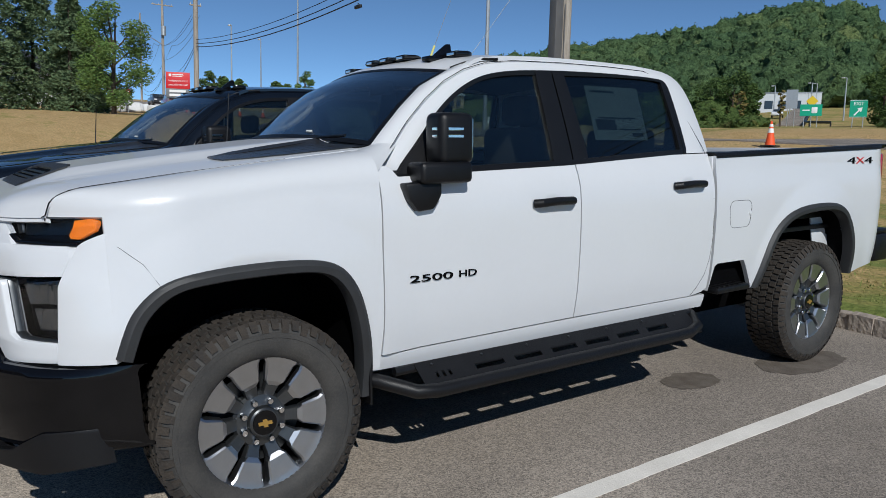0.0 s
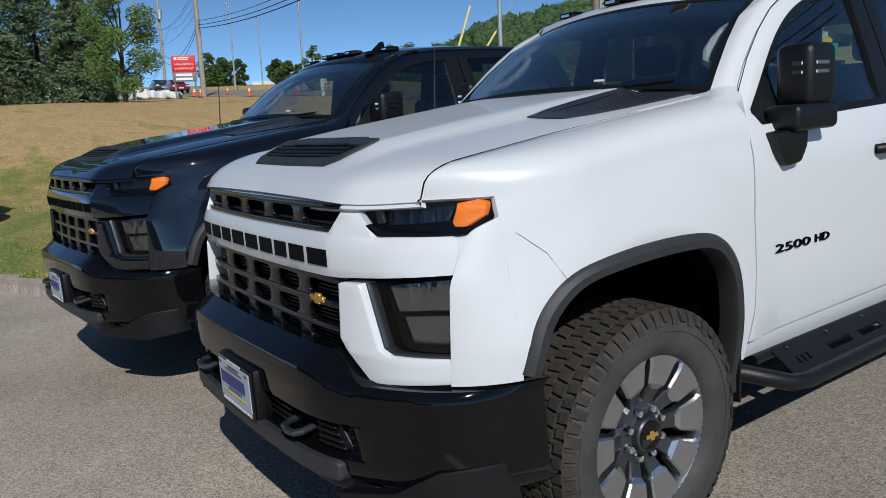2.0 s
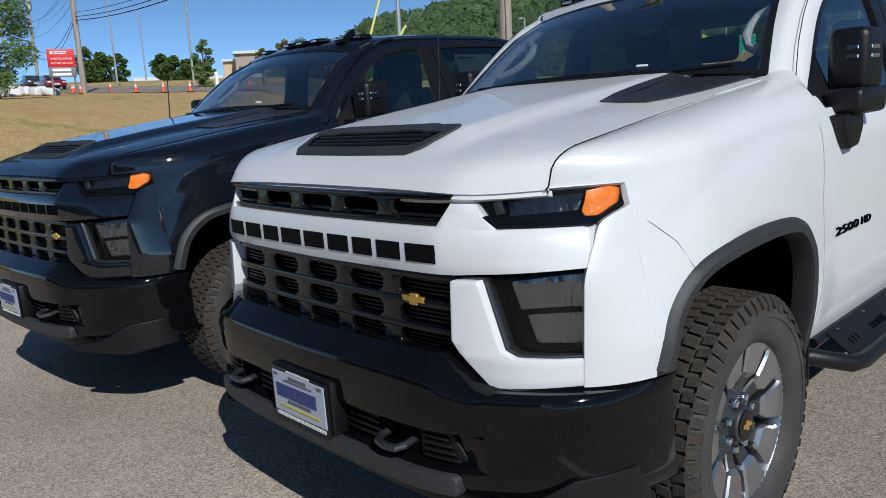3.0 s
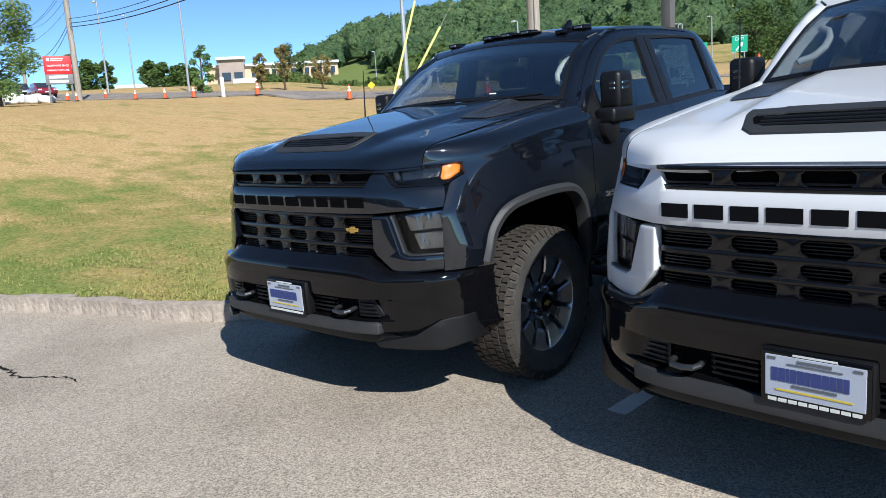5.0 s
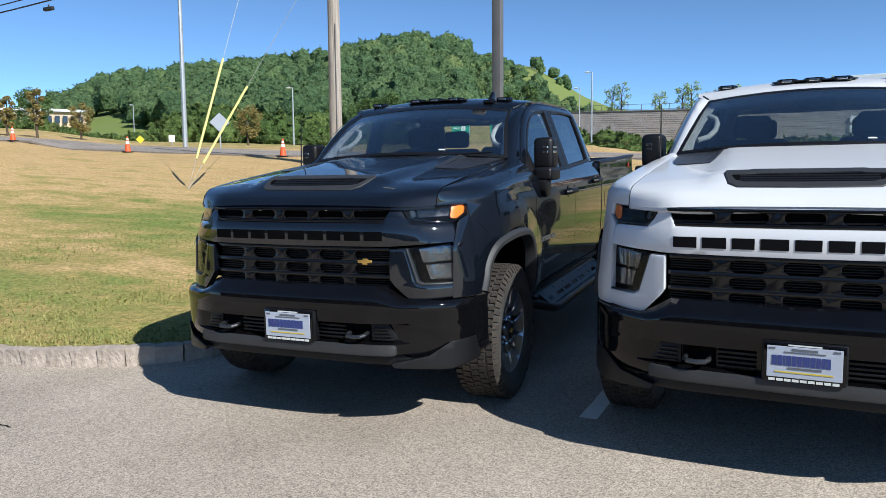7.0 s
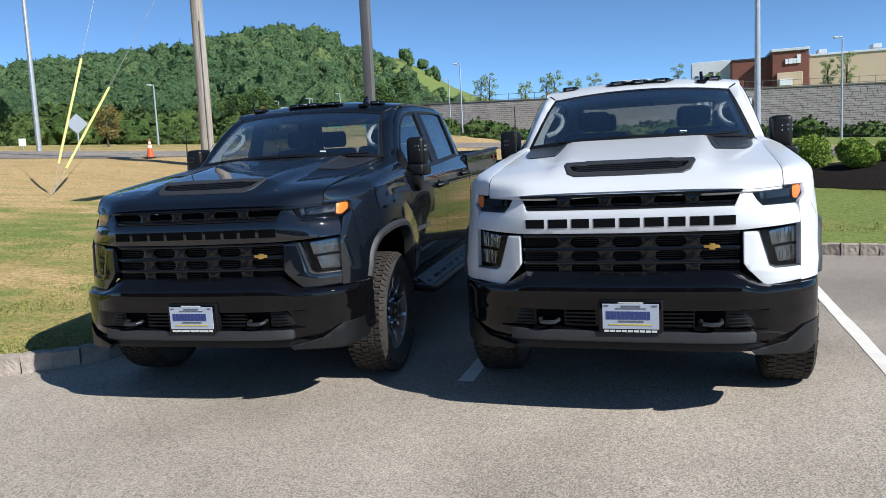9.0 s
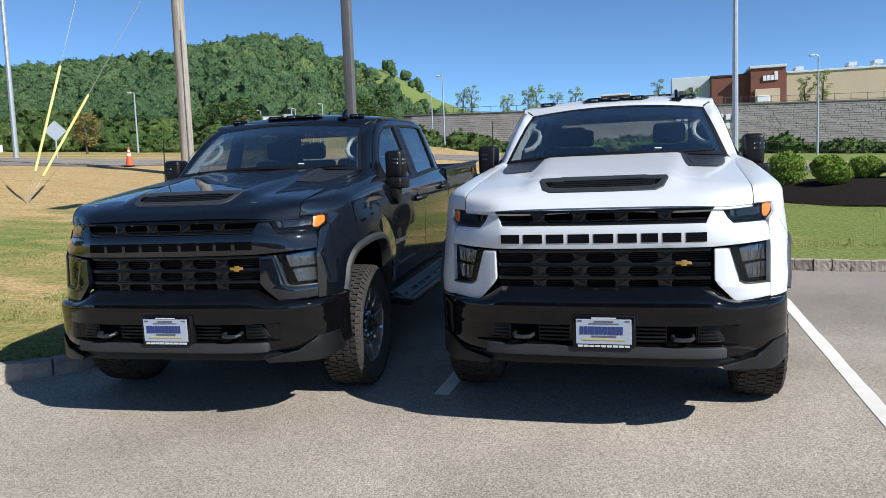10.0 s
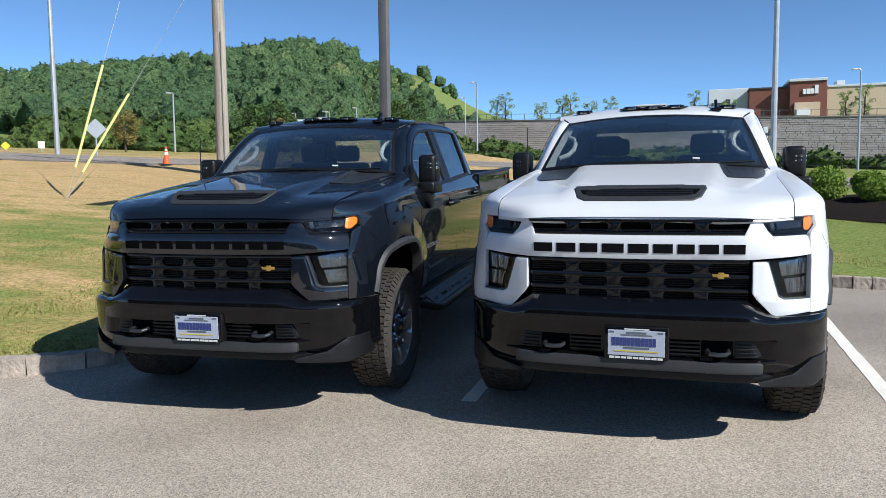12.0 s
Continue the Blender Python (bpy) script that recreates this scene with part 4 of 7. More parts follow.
    for k in range(-3, 3):
        if abs(0.113 + 0.226 * k) < 0.56:
            part("grille_rib", divider(0.113 + 0.226 * k, 1.221, 0.027, 0.052, 0.034, -0.004), GRILLE, t)
    part("fine_slat", plate(mirrored([(0.0, 1.206), (0.57, 1.206), (0.565, 1.198), (0.0, 1.198)]), -0.020, 0.015, 0.06, 0.0), PLASTIC, t)
    for row, z in enumerate((1.035, 0.958, 0.884, 0.818)):
        part("grille_slat", plate(mirrored([(0.0, z + 0.010), (0.578, z + 0.010), (0.578, z - 0.010), (0.0, z - 0.010)]), 0.0, 0.03, 0.05, 0.005), GRILLE, t)
    for z in (0.997, 0.921, 0.851):
        for k in range(-3, 3):
            if abs(0.113 + 0.226 * k) < 0.56:
                part("grille_rib", divider(0.113 + 0.226 * k, z, 0.030, 0.060, 0.036, -0.003), GRILLE, t)
        for q in (-0.018, -0.006, 0.006, 0.018):
            part("fine_slat", plate(mirrored([(0.0, z + q + 0.002), (0.575, z + q + 0.002), (0.575, z + q - 0.002), (0.0, z + q - 0.002)]), -0.026, 0.012, 0.08, 0.0), PLASTIC, t)
    bx, bz, bs = 0.437, 0.965, 0.8
    part("nose_badge", plate([(bx + (x - bx) * bs, bz + (z - bz) * bs) for x, z in ((bx - 0.050, bz - 0.010), (bx - 0.022, bz - 0.010), (bx - 0.017, bz - 0.021), (bx + 0.020, bz - 0.021), (bx + 0.017, bz - 0.010), (bx + 0.052, bz - 0.010), (bx + 0.046, bz + 0.010), (bx + 0.020, bz + 0.010), (bx + 0.016, bz + 0.020), (bx - 0.018, bz + 0.020), (bx - 0.015, bz + 0.010), (bx - 0.056, bz + 0.010))], 0.005, 0.012, 0.05, 0.003), GOLD, t, "gold emblem on the lower grille")
    # bumper: a swept bar with ledge, face, recess with hooks, lower band
    rows = []
    for i in range(49):
        u = -1 + i / 24
        x = 1.005 * math.sin(u * math.pi / 2) if abs(u) < 1 else 1.005 * u
        yb = bumper_y(x, 0.65)
        deep = 1.0 if abs(x) < 0.64 else max(0.0, 1 - (abs(x) - 0.64) / 0.05)
        top = lerp_table([(0, 0.835), (0.56, 0.838), (0.64, 0.785), (0.70, 0.752), (0.92, 0.752), (1.01, 0.745)], abs(x))
        fz = lerp_table([(0, 0.775), (0.54, 0.775), (0.68, 0.735), (0.90, 0.730), (1.01, 0.725)], abs(x))
        fy = min(face_y(x, 0.83), yb + 0.06) + 0.02
        row = [(x, fy, top), (x, yb + 0.03, fz + 0.022), (x, yb + 0.008, fz + 0.008), (x, yb, fz - 0.012), (x, yb + 0.004, 0.70), (x, yb + 0.006, 0.655), (x, yb + 0.008, 0.640), (x, yb + 0.008 + 0.05 * deep, 0.632), (x, yb + 0.01 + 0.05 * deep, 0.535), (x, yb + 0.012, 0.527), (x, yb + 0.014, 0.50), (x, yb + 0.03, 0.462), (x, yb + 0.09, 0.44)]
        rows.append(row)
    part("front_bumper", shell(rows, (0, 0.03, 0)), GLOSS, t, "gloss black front bumper")
    part("bumper_band", plate(mirrored([(0, 0.525), (0.632, 0.525), (0.648, 0.515), (0.645, 0.466), (0.0, 0.466)]), 0.010, 0.04, 0.06, 0.006, surface=bumper_y), FLARE, t)
    part("air_dam", plate(mirrored([(0, 0.46), (0.66, 0.46), (0.72, 0.43), (0.66, 0.405), (0.0, 0.41)]), -0.05, 0.02, 0.06, 0.004, surface=bumper_y), PLASTIC, t)
    for sg in (False, True):
        part("vent_frame", plate([(0.50, 0.632), (0.60, 0.628), (0.648, 0.545), (0.50, 0.538)], -0.046, 0.01, 0.05, 0.004, surface=bumper_y, mirror=sg), PLASTIC, t)
        for q in range(4):
            part("vent_slat", plate([(0.515, 0.614 - 0.02 * q), (0.595 + 0.010 * q, 0.612 - 0.02 * q), (0.598 + 0.010 * q, 0.604 - 0.02 * q), (0.515, 0.606 - 0.02 * q)], -0.034, 0.012, 0.05, 0.002, surface=bumper_y, mirror=sg), PLASTIC, t)
        part("hook_recess", plate([(0.345, 0.632), (0.495, 0.632), (0.495, 0.536), (0.345, 0.536)], -0.055, 0.01, 0.05, 0.0, surface=bumper_y, mirror=sg), DARK, t)
        yb = bumper_y(0.42, 0.6)
        hk = tube([(0.375, yb + 0.06, 0.582), (0.373, yb + 0.010, 0.576), (0.386, yb - 0.012, 0.572), (0.425, yb - 0.018, 0.570), (0.464, yb - 0.012, 0.572), (0.477, yb + 0.010, 0.576), (0.475, yb + 0.06, 0.582)], 0.012, 10)
        part("tow_hook", flip(hk) if sg else hk, GUNMETAL, t, "forged grey tow hook")
        for q in range(4):
            part("intake_slat", plate([(0.175, 0.622 - 0.022 * q), (0.34, 0.622 - 0.022 * q), (0.34, 0.612 - 0.022 * q), (0.175, 0.612 - 0.022 * q)], -0.038, 0.015, 0.06, 0.002, surface=bumper_y, mirror=sg), PLASTIC, t)
    # dealer plate in its chrome frame
    py = bumper_y(0, 0.6)
    part("plate_mount", box(-0.150, 0.186, py - 0.012, py + 0.045, 0.525, 0.700, 0.01), PLASTIC, t)
    part("plate_frame", box(-0.142, 0.178, py - 0.020, py - 0.010, 0.522, 0.696, 0.006), GLOSS, t, "black plate frame with white bars")
    part("dealer_plate", box(-0.128, 0.164, py - 0.0235, py - 0.0195, 0.545, 0.682, 0.001, 1), PLATE, t, "pale dealer plate with printed bars")
    x = -0.108
    for wd in (0.022, 0.022, 0.012, 0.022, 0.022, 0.020, 0.030, 0.022, 0.020, 0.018, 0.020):
        part("printed_bar", box(x, x + wd - 0.003, py - 0.0255, py - 0.0230, 0.598, 0.642, 0.0), material("plate_blue", (0.03, 0.045, 0.17), 0.5), t)
        x += wd
    for x0, x1, z0, z1, mt in ((-0.045, 0.085, 0.583, 0.592, INK), (-0.095, 0.130, 0.566, 0.572, material("plate_gold", (0.55, 0.42, 0.05), 0.5)), (-0.06, 0.10, 0.655, 0.660, INK), (-0.03, 0.07, 0.665, 0.674, INK), (-0.120, -0.095, 0.668, 0.676, INK), (0.130, 0.155, 0.668, 0.676, INK)):
        part("printed_bar", box(x0, x1, py - 0.0255, py - 0.0230, z0, z1, 0.0), mt, t)
    for q in range(9):
        part("frame_bar", box(-0.120 + 0.031 * q, -0.094 + 0.031 * q, py - 0.0225, py - 0.0195, 0.5275, 0.5385, 0.0), PAPER, t)
    part("frame_bar", box(-0.045, 0.085, py - 0.0225, py - 0.0195, 0.685, 0.691, 0.0), PAPER, t)
    # badges on the doors and the bed
    for sg in (1, -1):
        for word, ya, yb in (("2500", 0.675, 0.905), ("HD", 0.942, 1.042)):
            bm = lettering(word, 0.060, 0.004)
            xs = [v.co.x for v in bm.verts]
            w0, w1 = min(xs), max(xs)
            for v in bm.verts:
                u = (v.co.x - w0) / (w1 - w0)
                yy = (ya + (yb - ya) * u) if sg > 0 else 1.717 - ya - (yb - ya) * u
                zz = 0.920 + v.co.z * 0.74
                v.co = Vector((sg * (side_x(yy, zz) + 0.003 - v.co.y), yy, zz))
            part("door_badge", bm, DARK if paint is WHITE else GREY, t, "raised 2500 HD badge")
        for glyph, ya, yb, mt in (("4", 4.430, 4.545, DARK), ("X", 4.552, 4.672, RED), ("4", 4.680, 4.795, DARK)):
            bm = lettering(glyph, 0.085, 0.002)
            xs = [v.co.x for v in bm.verts]
            w0, w1 = min(xs), max(xs)
            for v in bm.verts:
                u = (v.co.x - w0) / (w1 - w0)
                yy = (ya + (yb - ya) * u) if sg > 0 else 9.225 - ya - (yb - ya) * u
                zz = 1.388 + v.co.z * 0.80
                v.co = Vector((sg * (side_x(yy, 1.30) - 0.012 * max(0, min(1, (zz - 1.30) / 0.1)) + 0.003 - v.co.y), yy, zz))
            part("bed_decal", bm, mt, t, "red and black 4X4 decal")
    # fuel flap seam on the left bed side and its small cap
    ring = [(cy + 0.045 * math.cos(a), cz + 0.045 * math.sin(a)) for cy, cz, a0 in ((3.19, 1.135, 0), (3.05, 1.135, 90), (3.058, 1.058, 180), (3.18, 1.058, 270)) for a in [radians(a0 + 15 * k) for k in range(7)]]
    part("fuel_flap_seam", tube([(side_x(y, z) + 0.0008, y, z) for y, z in ring + ring[:1]], 0.0011, 5), DARK, t)
    part("flap_button", lathe([(0.016, 0.0), (0.014, 0.006), (0.0, 0.008)], 16, side_x(3.225, 1.10), 3.225, 1.098), body, t)
    # seams: wing to nose, door lines up the pillars
    for sg in (1, -1):
        seam = [(-0.553, 1.206), (-0.49, 1.155), (-0.427, 1.100), (-0.378, 1.02)]
        part("wing_seam", tube([(sg * (side_x(y, z) + 0.0005), y, z) for y, z in seam], 0.0008, 5), DARK, t)
        line = [(0.540, 1.39), (0.548, 1.43), (0.60, 1.50), (0.71, 1.618), (0.83, 1.722), (0.96, 1.812), (1.09, 1.873), (1.24, 1.915), (1.42, 1.935), (1.75, 1.945), (2.1, 1.946), (2.40, 1.938), (2.50, 1.908), (2.58, 1.84), (2.68, 1.68), (2.77, 1.52), (2.815, 1.42), (2.84, 1.2)]
        pts = []
        for y, z in line:
            gx = glass_x(z) if z > 1.40 else side_x(y, z)
            pts.append((sg * (gx - 0.0035 * (z > 1.45) * 1.0), y, z))
        part("door_seam", tuck(tube(pts, 0.0018, 5)), DARK, t)
        curve = [(2.845, 1.10), (2.848, 0.95), (2.835, 0.84), (2.80, 0.74), (2.74, 0.66), (2.70, 0.622)]
        part("door_seam", tube([(sg * (side_x(y, z) + 0.0005), y, z) for y, z in curve], 0.0012, 5), DARK, t)
    # whip aerial on the right wing
    part("whip_aerial", tube([(-0.875, 0.525, 1.425), (-0.875, 0.535, 1.475), (-0.878, 0.565, 1.84)], 0, 8, [0.014, 0.006, 0.003]), PLASTIC, t, "thin black whip aerial on the wing")
    # front and rear axle line, chassis
    part("chassis_rail", box(0.38, 0.48, -0.6, 4.9, 0.50, 0.66, 0.01), DARK, t)
    part("chassis_rail", box(-0.48, -0.38, -0.6, 4.9, 0.50, 0.66, 0.01), DARK, t)
    part("underbody", box(-0.93, 0.93, 0.52, 2.86, 0.55, 0.60, 0.01), DARK, t)
    part("engine_bay_floor", box(-0.55, 0.55, -0.82, 0.52, 0.50, 0.75, 0.02), DARK, t)
    part("bed_floor", box(-0.90, 0.90, 2.88, 5.05, 0.92, 0.95, 0.0), PLASTIC, t)
    part("bed_front_wall", box(-0.975, 0.975, 2.862, 2.880, 0.80, 1.452, 0.004), body, t)
    part("tailgate", box(-0.86, 0.86, 5.02, 5.08, 0.70, 1.50, 0.02), body, t)
    part("rear_axle", tube([(-0.7, WHEELBASE, AXLE_Z), (0.7, WHEELBASE, AXLE_Z)], 0.06, 12), DARK, t)
    part("front_axle", tube([(-0.7, 0, AXLE_Z), (0.7, 0, AXLE_Z)], 0.045, 12), DARK, t)
    for y in (0.0, WHEELBASE):
        for left in (True, False):
            wheel_parts(t, y, left, False)
    # cabin: floor, dash, wheel, seats, mirror, pillar grabs
    part("dashboard", shell([[(x, y, z) for y, z in ((0.60, 1.47), (0.80, 1.50), (1.00, 1.47), (1.06, 1.40), (1.05, 1.15))] for x in spaced(-0.76, 0.76, 0.19)], (0, 0, -0.03)), DASH, t)
    st = new("steering_wheel")
    st.parent = t
    st.matrix_basis = pose(0.40, 1.20, 1.38, 0, 0, 90) @ pose(0, 0, 0, 0, 20, 0)
    ring = [(0, 0.185 * math.cos(a), 0.185 * math.sin(a)) for a in [2 * math.pi * k / 28 for k in range(29)]]
    part("wheel_rim", tube(ring, 0.016, 8), DASH, st)
    part("wheel_hub", box(-0.03, 0.03, -0.17, 0.17, -0.045, 0.045, 0.02), DASH, st)
    for x, y in ((0.42, 1.75), (-0.42, 1.75), (0.42, 2.62), (-0.42, 2.62)):
        seat = new("seat")
        seat.parent = t
        seat.matrix_basis = pose(x, y, 0)
        part("seat_cushion", box(-0.26, 0.26, -0.45, 0.05, 0.95, 1.10, 0.05, 3), CLOTH, seat)
        part("seat_back", box(-0.25, 0.25, -0.02, 0.12, 1.05, 1.62, 0.05, 3), CLOTH, seat)
        part("headrest", box(-0.135, 0.135, 0.02, 0.12, 1.63, 1.80, 0.045, 3), CLOTH, seat)
    part("cabin_floor", box(-0.92, 0.92, 0.60, 2.80, 0.90, 0.93, 0.0), CLOTH, t)
    part("inner_mirror", box(-0.11, 0.11, 1.12, 1.16, 1.80, 1.87, 0.015), DASH, t)
    part("headliner", shell([[(0.64 * u, y, z + 0.03 * (1 - u * u)) for u in (-1, -0.5, 0, 0.5, 1)] for y, z in ((1.24, 1.895), (1.5, 1.918), (2.3, 1.925), (2.52, 1.89))], (0, 0, -0.01)), DASH, t)
    for sg in (1, -1):
        edge_at = lambda v, q: (lambda p: (p[0] - sg * q, p[1] + 0.03 + q * 0.35, p[2] - 0.02))(screen(sg, v))
        loop = [edge_at(v, q) for v, q in ((0.30, 0.07), (0.36, 0.125), (0.48, 0.145), (0.60, 0.135), (0.70, 0.105), (0.76, 0.05))]
        part("pillar_grab", tube(loop, 0.018, 8), TRIM, t, "pale grey grab handle inside the windscreen pillar")
        part("pillar_trim", shell([[edge_at(v, q) for q in (0.0, 0.03, 0.055 + 0.10 * max(0, 0.30 - v))] for v in (0.02, 0.15, 0.3, 0.5, 0.7, 0.85, 0.97)], (0, 0.012, 0)), TRIM, t)
        part("door_card", box(*((0.90, 0.93) if sg > 0 else (-0.93, -0.90)), 0.66, 2.7, 0.95, 1.40, 0.01), DASH, t)
    # window sticker on the rear left glass
    rows = [[(glass_x(z) - 0.020, 1.90 + 0.42 * i, z) for z in (1.545, 1.70, 1.835)] for i in (0, 0.5, 1)]
    part("window_sticker", tuck(shell(rows, (-0.001, 0, 0))), PAPER, t, "white price sheet inside the rear door glass")
    for y0, y1, z0, z1 in ((1.93, 2.08, 1.60, 1.655), (1.93, 2.12, 1.80, 1.812), (2.10, 2.28, 1.60, 1.607), (1.95, 2.25, 1.66, 1.668), (2.2, 2.29, 1.565, 1.585)):
        part("printed_bar", tuck(shell([[(glass_x(z) - 0.0185, y, z) for z in (z0, z1)] for y in (y0, y1)], (-0.0008, 0, 0))), INK, t)
    return t


BUMPER = smooth_line([(0, -1.000), (0.45, -0.990), (0.60, -0.966), (0.72, -0.905), (0.82, -0.845), (0.90, -0.775), (0.96, -0.69), (0.995, -0.59), (1.006, -0.49)])


def bumper_y(x, z):
    return lerp_table(BUMPER, abs(x))


NIGHT = material("letter_dark", (0.004, 0.004, 0.005), 0.6, spec=0.08)
SIZE = Matrix.Diagonal((1.022, 1.012, 1.016, 1))
white_truck = truck("white_pickup", "white crew cab pickup truck with black bumper and plastic trim", WHITE, LOT @ SIZE, NIGHT, FLARE)
BLACK_AT = LOT @ pose(-2.712, -0.216, 0, 0, 0, 3.77) @ SIZE
black_truck = truck("black_pickup", "glossy black crew cab pickup truck parked beside the kerb", BLACK, BLACK_AT, DARK, FLARE)

# ---- ground: lot, lawn, road ----
FALL = math.tan(radians(1.7))
KERB = [(-26.0, -13.5), (-18.0, -8.4), (-13.0, -5.2), (-9.6, -3.1), (-7.86, -2.05), (-6.56, -1.38), (-5.7, -1.06), (-5.1, -0.86), (-4.70, -0.66), (-4.42, -0.42), (-4.24, -0.15), (-4.15, 0.25), (-4.13, 0.8), (-4.13, 2.0), (-4.13, 4.0), (-4.12, 4.9), (-4.02, 5.3), (-3.75, 5.50), (-3.3, 5.56), (-2, 5.50), (0, 5.36), (1.2, 5.18), (2.2, 4.94), (3.2, 4.86), (12, 4.9), (30, 5.1)]
ROAD_Y, ROAD_W = 19.3, 8.5


def kerb_line(step):
    """Points along the kerb at even steps, with the way of the line."""
    out, carry = [], 0.0
    for a, b in zip(KERB, KERB[1:]):
        a, b = Vector(a), Vector(b)
        d = (b - a).length
        s = carry
        while s < d:
            out.append((a + (b - a) * s / d, (b - a).normalized()))
            s += step
        carry = s - d
    return out


def kerb_y(x):
    return lerp_table([(k[0] if i < 12 or i > 14 else -4.13 + 0.0001 * (i - 12), k[1]) for i, k in enumerate(KERB)], x)


KX = np.array([k[0] for k in KERB])
KY = np.array([k[1] for k in KERB])
KLINE = np.array([tuple(p) for p, d in kerb_line(0.08)])


def off_kerb(x, y):
    """Distance from the kerb, positive on the lawn."""
    d = float(np.sqrt(((KLINE - (x, y)) ** 2).sum(1).min()))
    if x < -4.14:
        inside = y > lerp_table(KERB[:12], x)
    else:
        inside = y > lerp_table(KERB[15:], x)
    return d if inside else -d


def road_z(x):
    x = max(-70, min(60, x))
    return 1.50 - 0.045 * x + 0.006 * max(0, -25 - x) + 0.33 * math.exp(-((x + 8) / 6) ** 2)


def in_valley(x, y):
    """How far a place belongs to the open ground along the slip road, 0 to 1."""
    az = math.degrees(math.atan2(x - 3.77, y + 1.03))
    w = min(1, max(0, (az + 37) / 4)) * min(1, max(0, (-19.5 - az) / 3))
    return w * w * (3 - 2 * w)


def valley_z(d):
    return 1.506 + d * lerp_table([(24, 0.036), (45, 0.0465), (110, 0.0497), (175, 0.0712), (260, 0.0712)], d)


def ground_z(x, y):
    """Height of lawn, verge and land beyond, in the upright world."""
    base = FALL * y
    s = off_kerb(x, y)
    if s <= 0:
        return base - 0.25
    if s < 0.14:
        return base - 0.12
    up = road_z(x) - FALL * ROAD_Y
    span = s + max(0.0, ROAD_Y - y)
    f = min(1.0, s / max(span, 0.1))
    z = base + 0.13 + (up - 0.13) * f ** 1.45
    if y <= ROAD_Y and x < -12:
        # the lawn climbs westwards to the level of the road
        w = min(1, (-12 - x) / 26)
        w = w * w * (3 - 2 * w) * min(1, s / 6)
        z += max(0.0, road_z(x) - 0.08 - z) * w
    if y > ROAD_Y:
        z = road_z(x) + 0.040 * (min(y, ROAD_Y + ROAD_W) - ROAD_Y)
        if y > ROAD_Y + ROAD_W:
            e = y - ROAD_Y - ROAD_W
            z += 0.030 * min(e, 110) + 0.03 * max(0, e - 110)
    if y > ROAD_Y + ROAD_W and x < 0:
        d = math.hypot(x - 3.77, y + 1.03)
        if d < 260:
            z += max(0.0, valley_z(d) - z) * in_valley(x, y)
    d = math.hypot(x - 0.5, y + 3.6)
    if x < 0 and y > -4 and 42 < d < 420:
        # westwards the land keeps climbing behind the crest
        az = math.degrees(math.atan2(-(x - 0.5), y + 3.6))
        w = min(1, max(0, (az - 50) / 7))
        f = min(1, (d - 42) / (48 + 4 * min(12, max(0, az - 62))))
        z += max(0.0, 1.36 + d * (0.0495 + 0.0145 * f * f * (3 - 2 * f)) - z) * w * w * (3 - 2 * w)
    return z


def smooth_noise(x, y, s):
    return noise.noise((x * s, y * s, 0.3))


def lines(*spans):
    out = []
    for a, b, step in spans:
        out += list(np.arange(a, b, step))
    return out + [spans[-1][1]]


gx = lines((-900, -300, 100), (-300, -80, 22), (-80, -30, 4), (-30, -12, 0.9), (-12, 12, 0.45), (12, 30, 1.1), (30, 90, 6), (90, 300, 30), (300, 900, 100))
gy = lines((-900, -300, 100), (-300, -60, 40), (-60, -16, 4), (-16, -6, 1.0), (-6, 8, 0.45), (8, 30, 0.8), (30, 60, 3), (60, 180, 10), (180, 900, 60))
rows = []
for x in gx:
    row = []
    for y in gy:
        z = ground_z(x, y)
        if 0.5 < off_kerb(x, y) and y < 60:
            z += 0.05 * smooth_noise(x, y, 0.35) + 0.02 * smooth_noise(x, y, 1.7)
        row.append((x, y, z))
    rows.append(row)


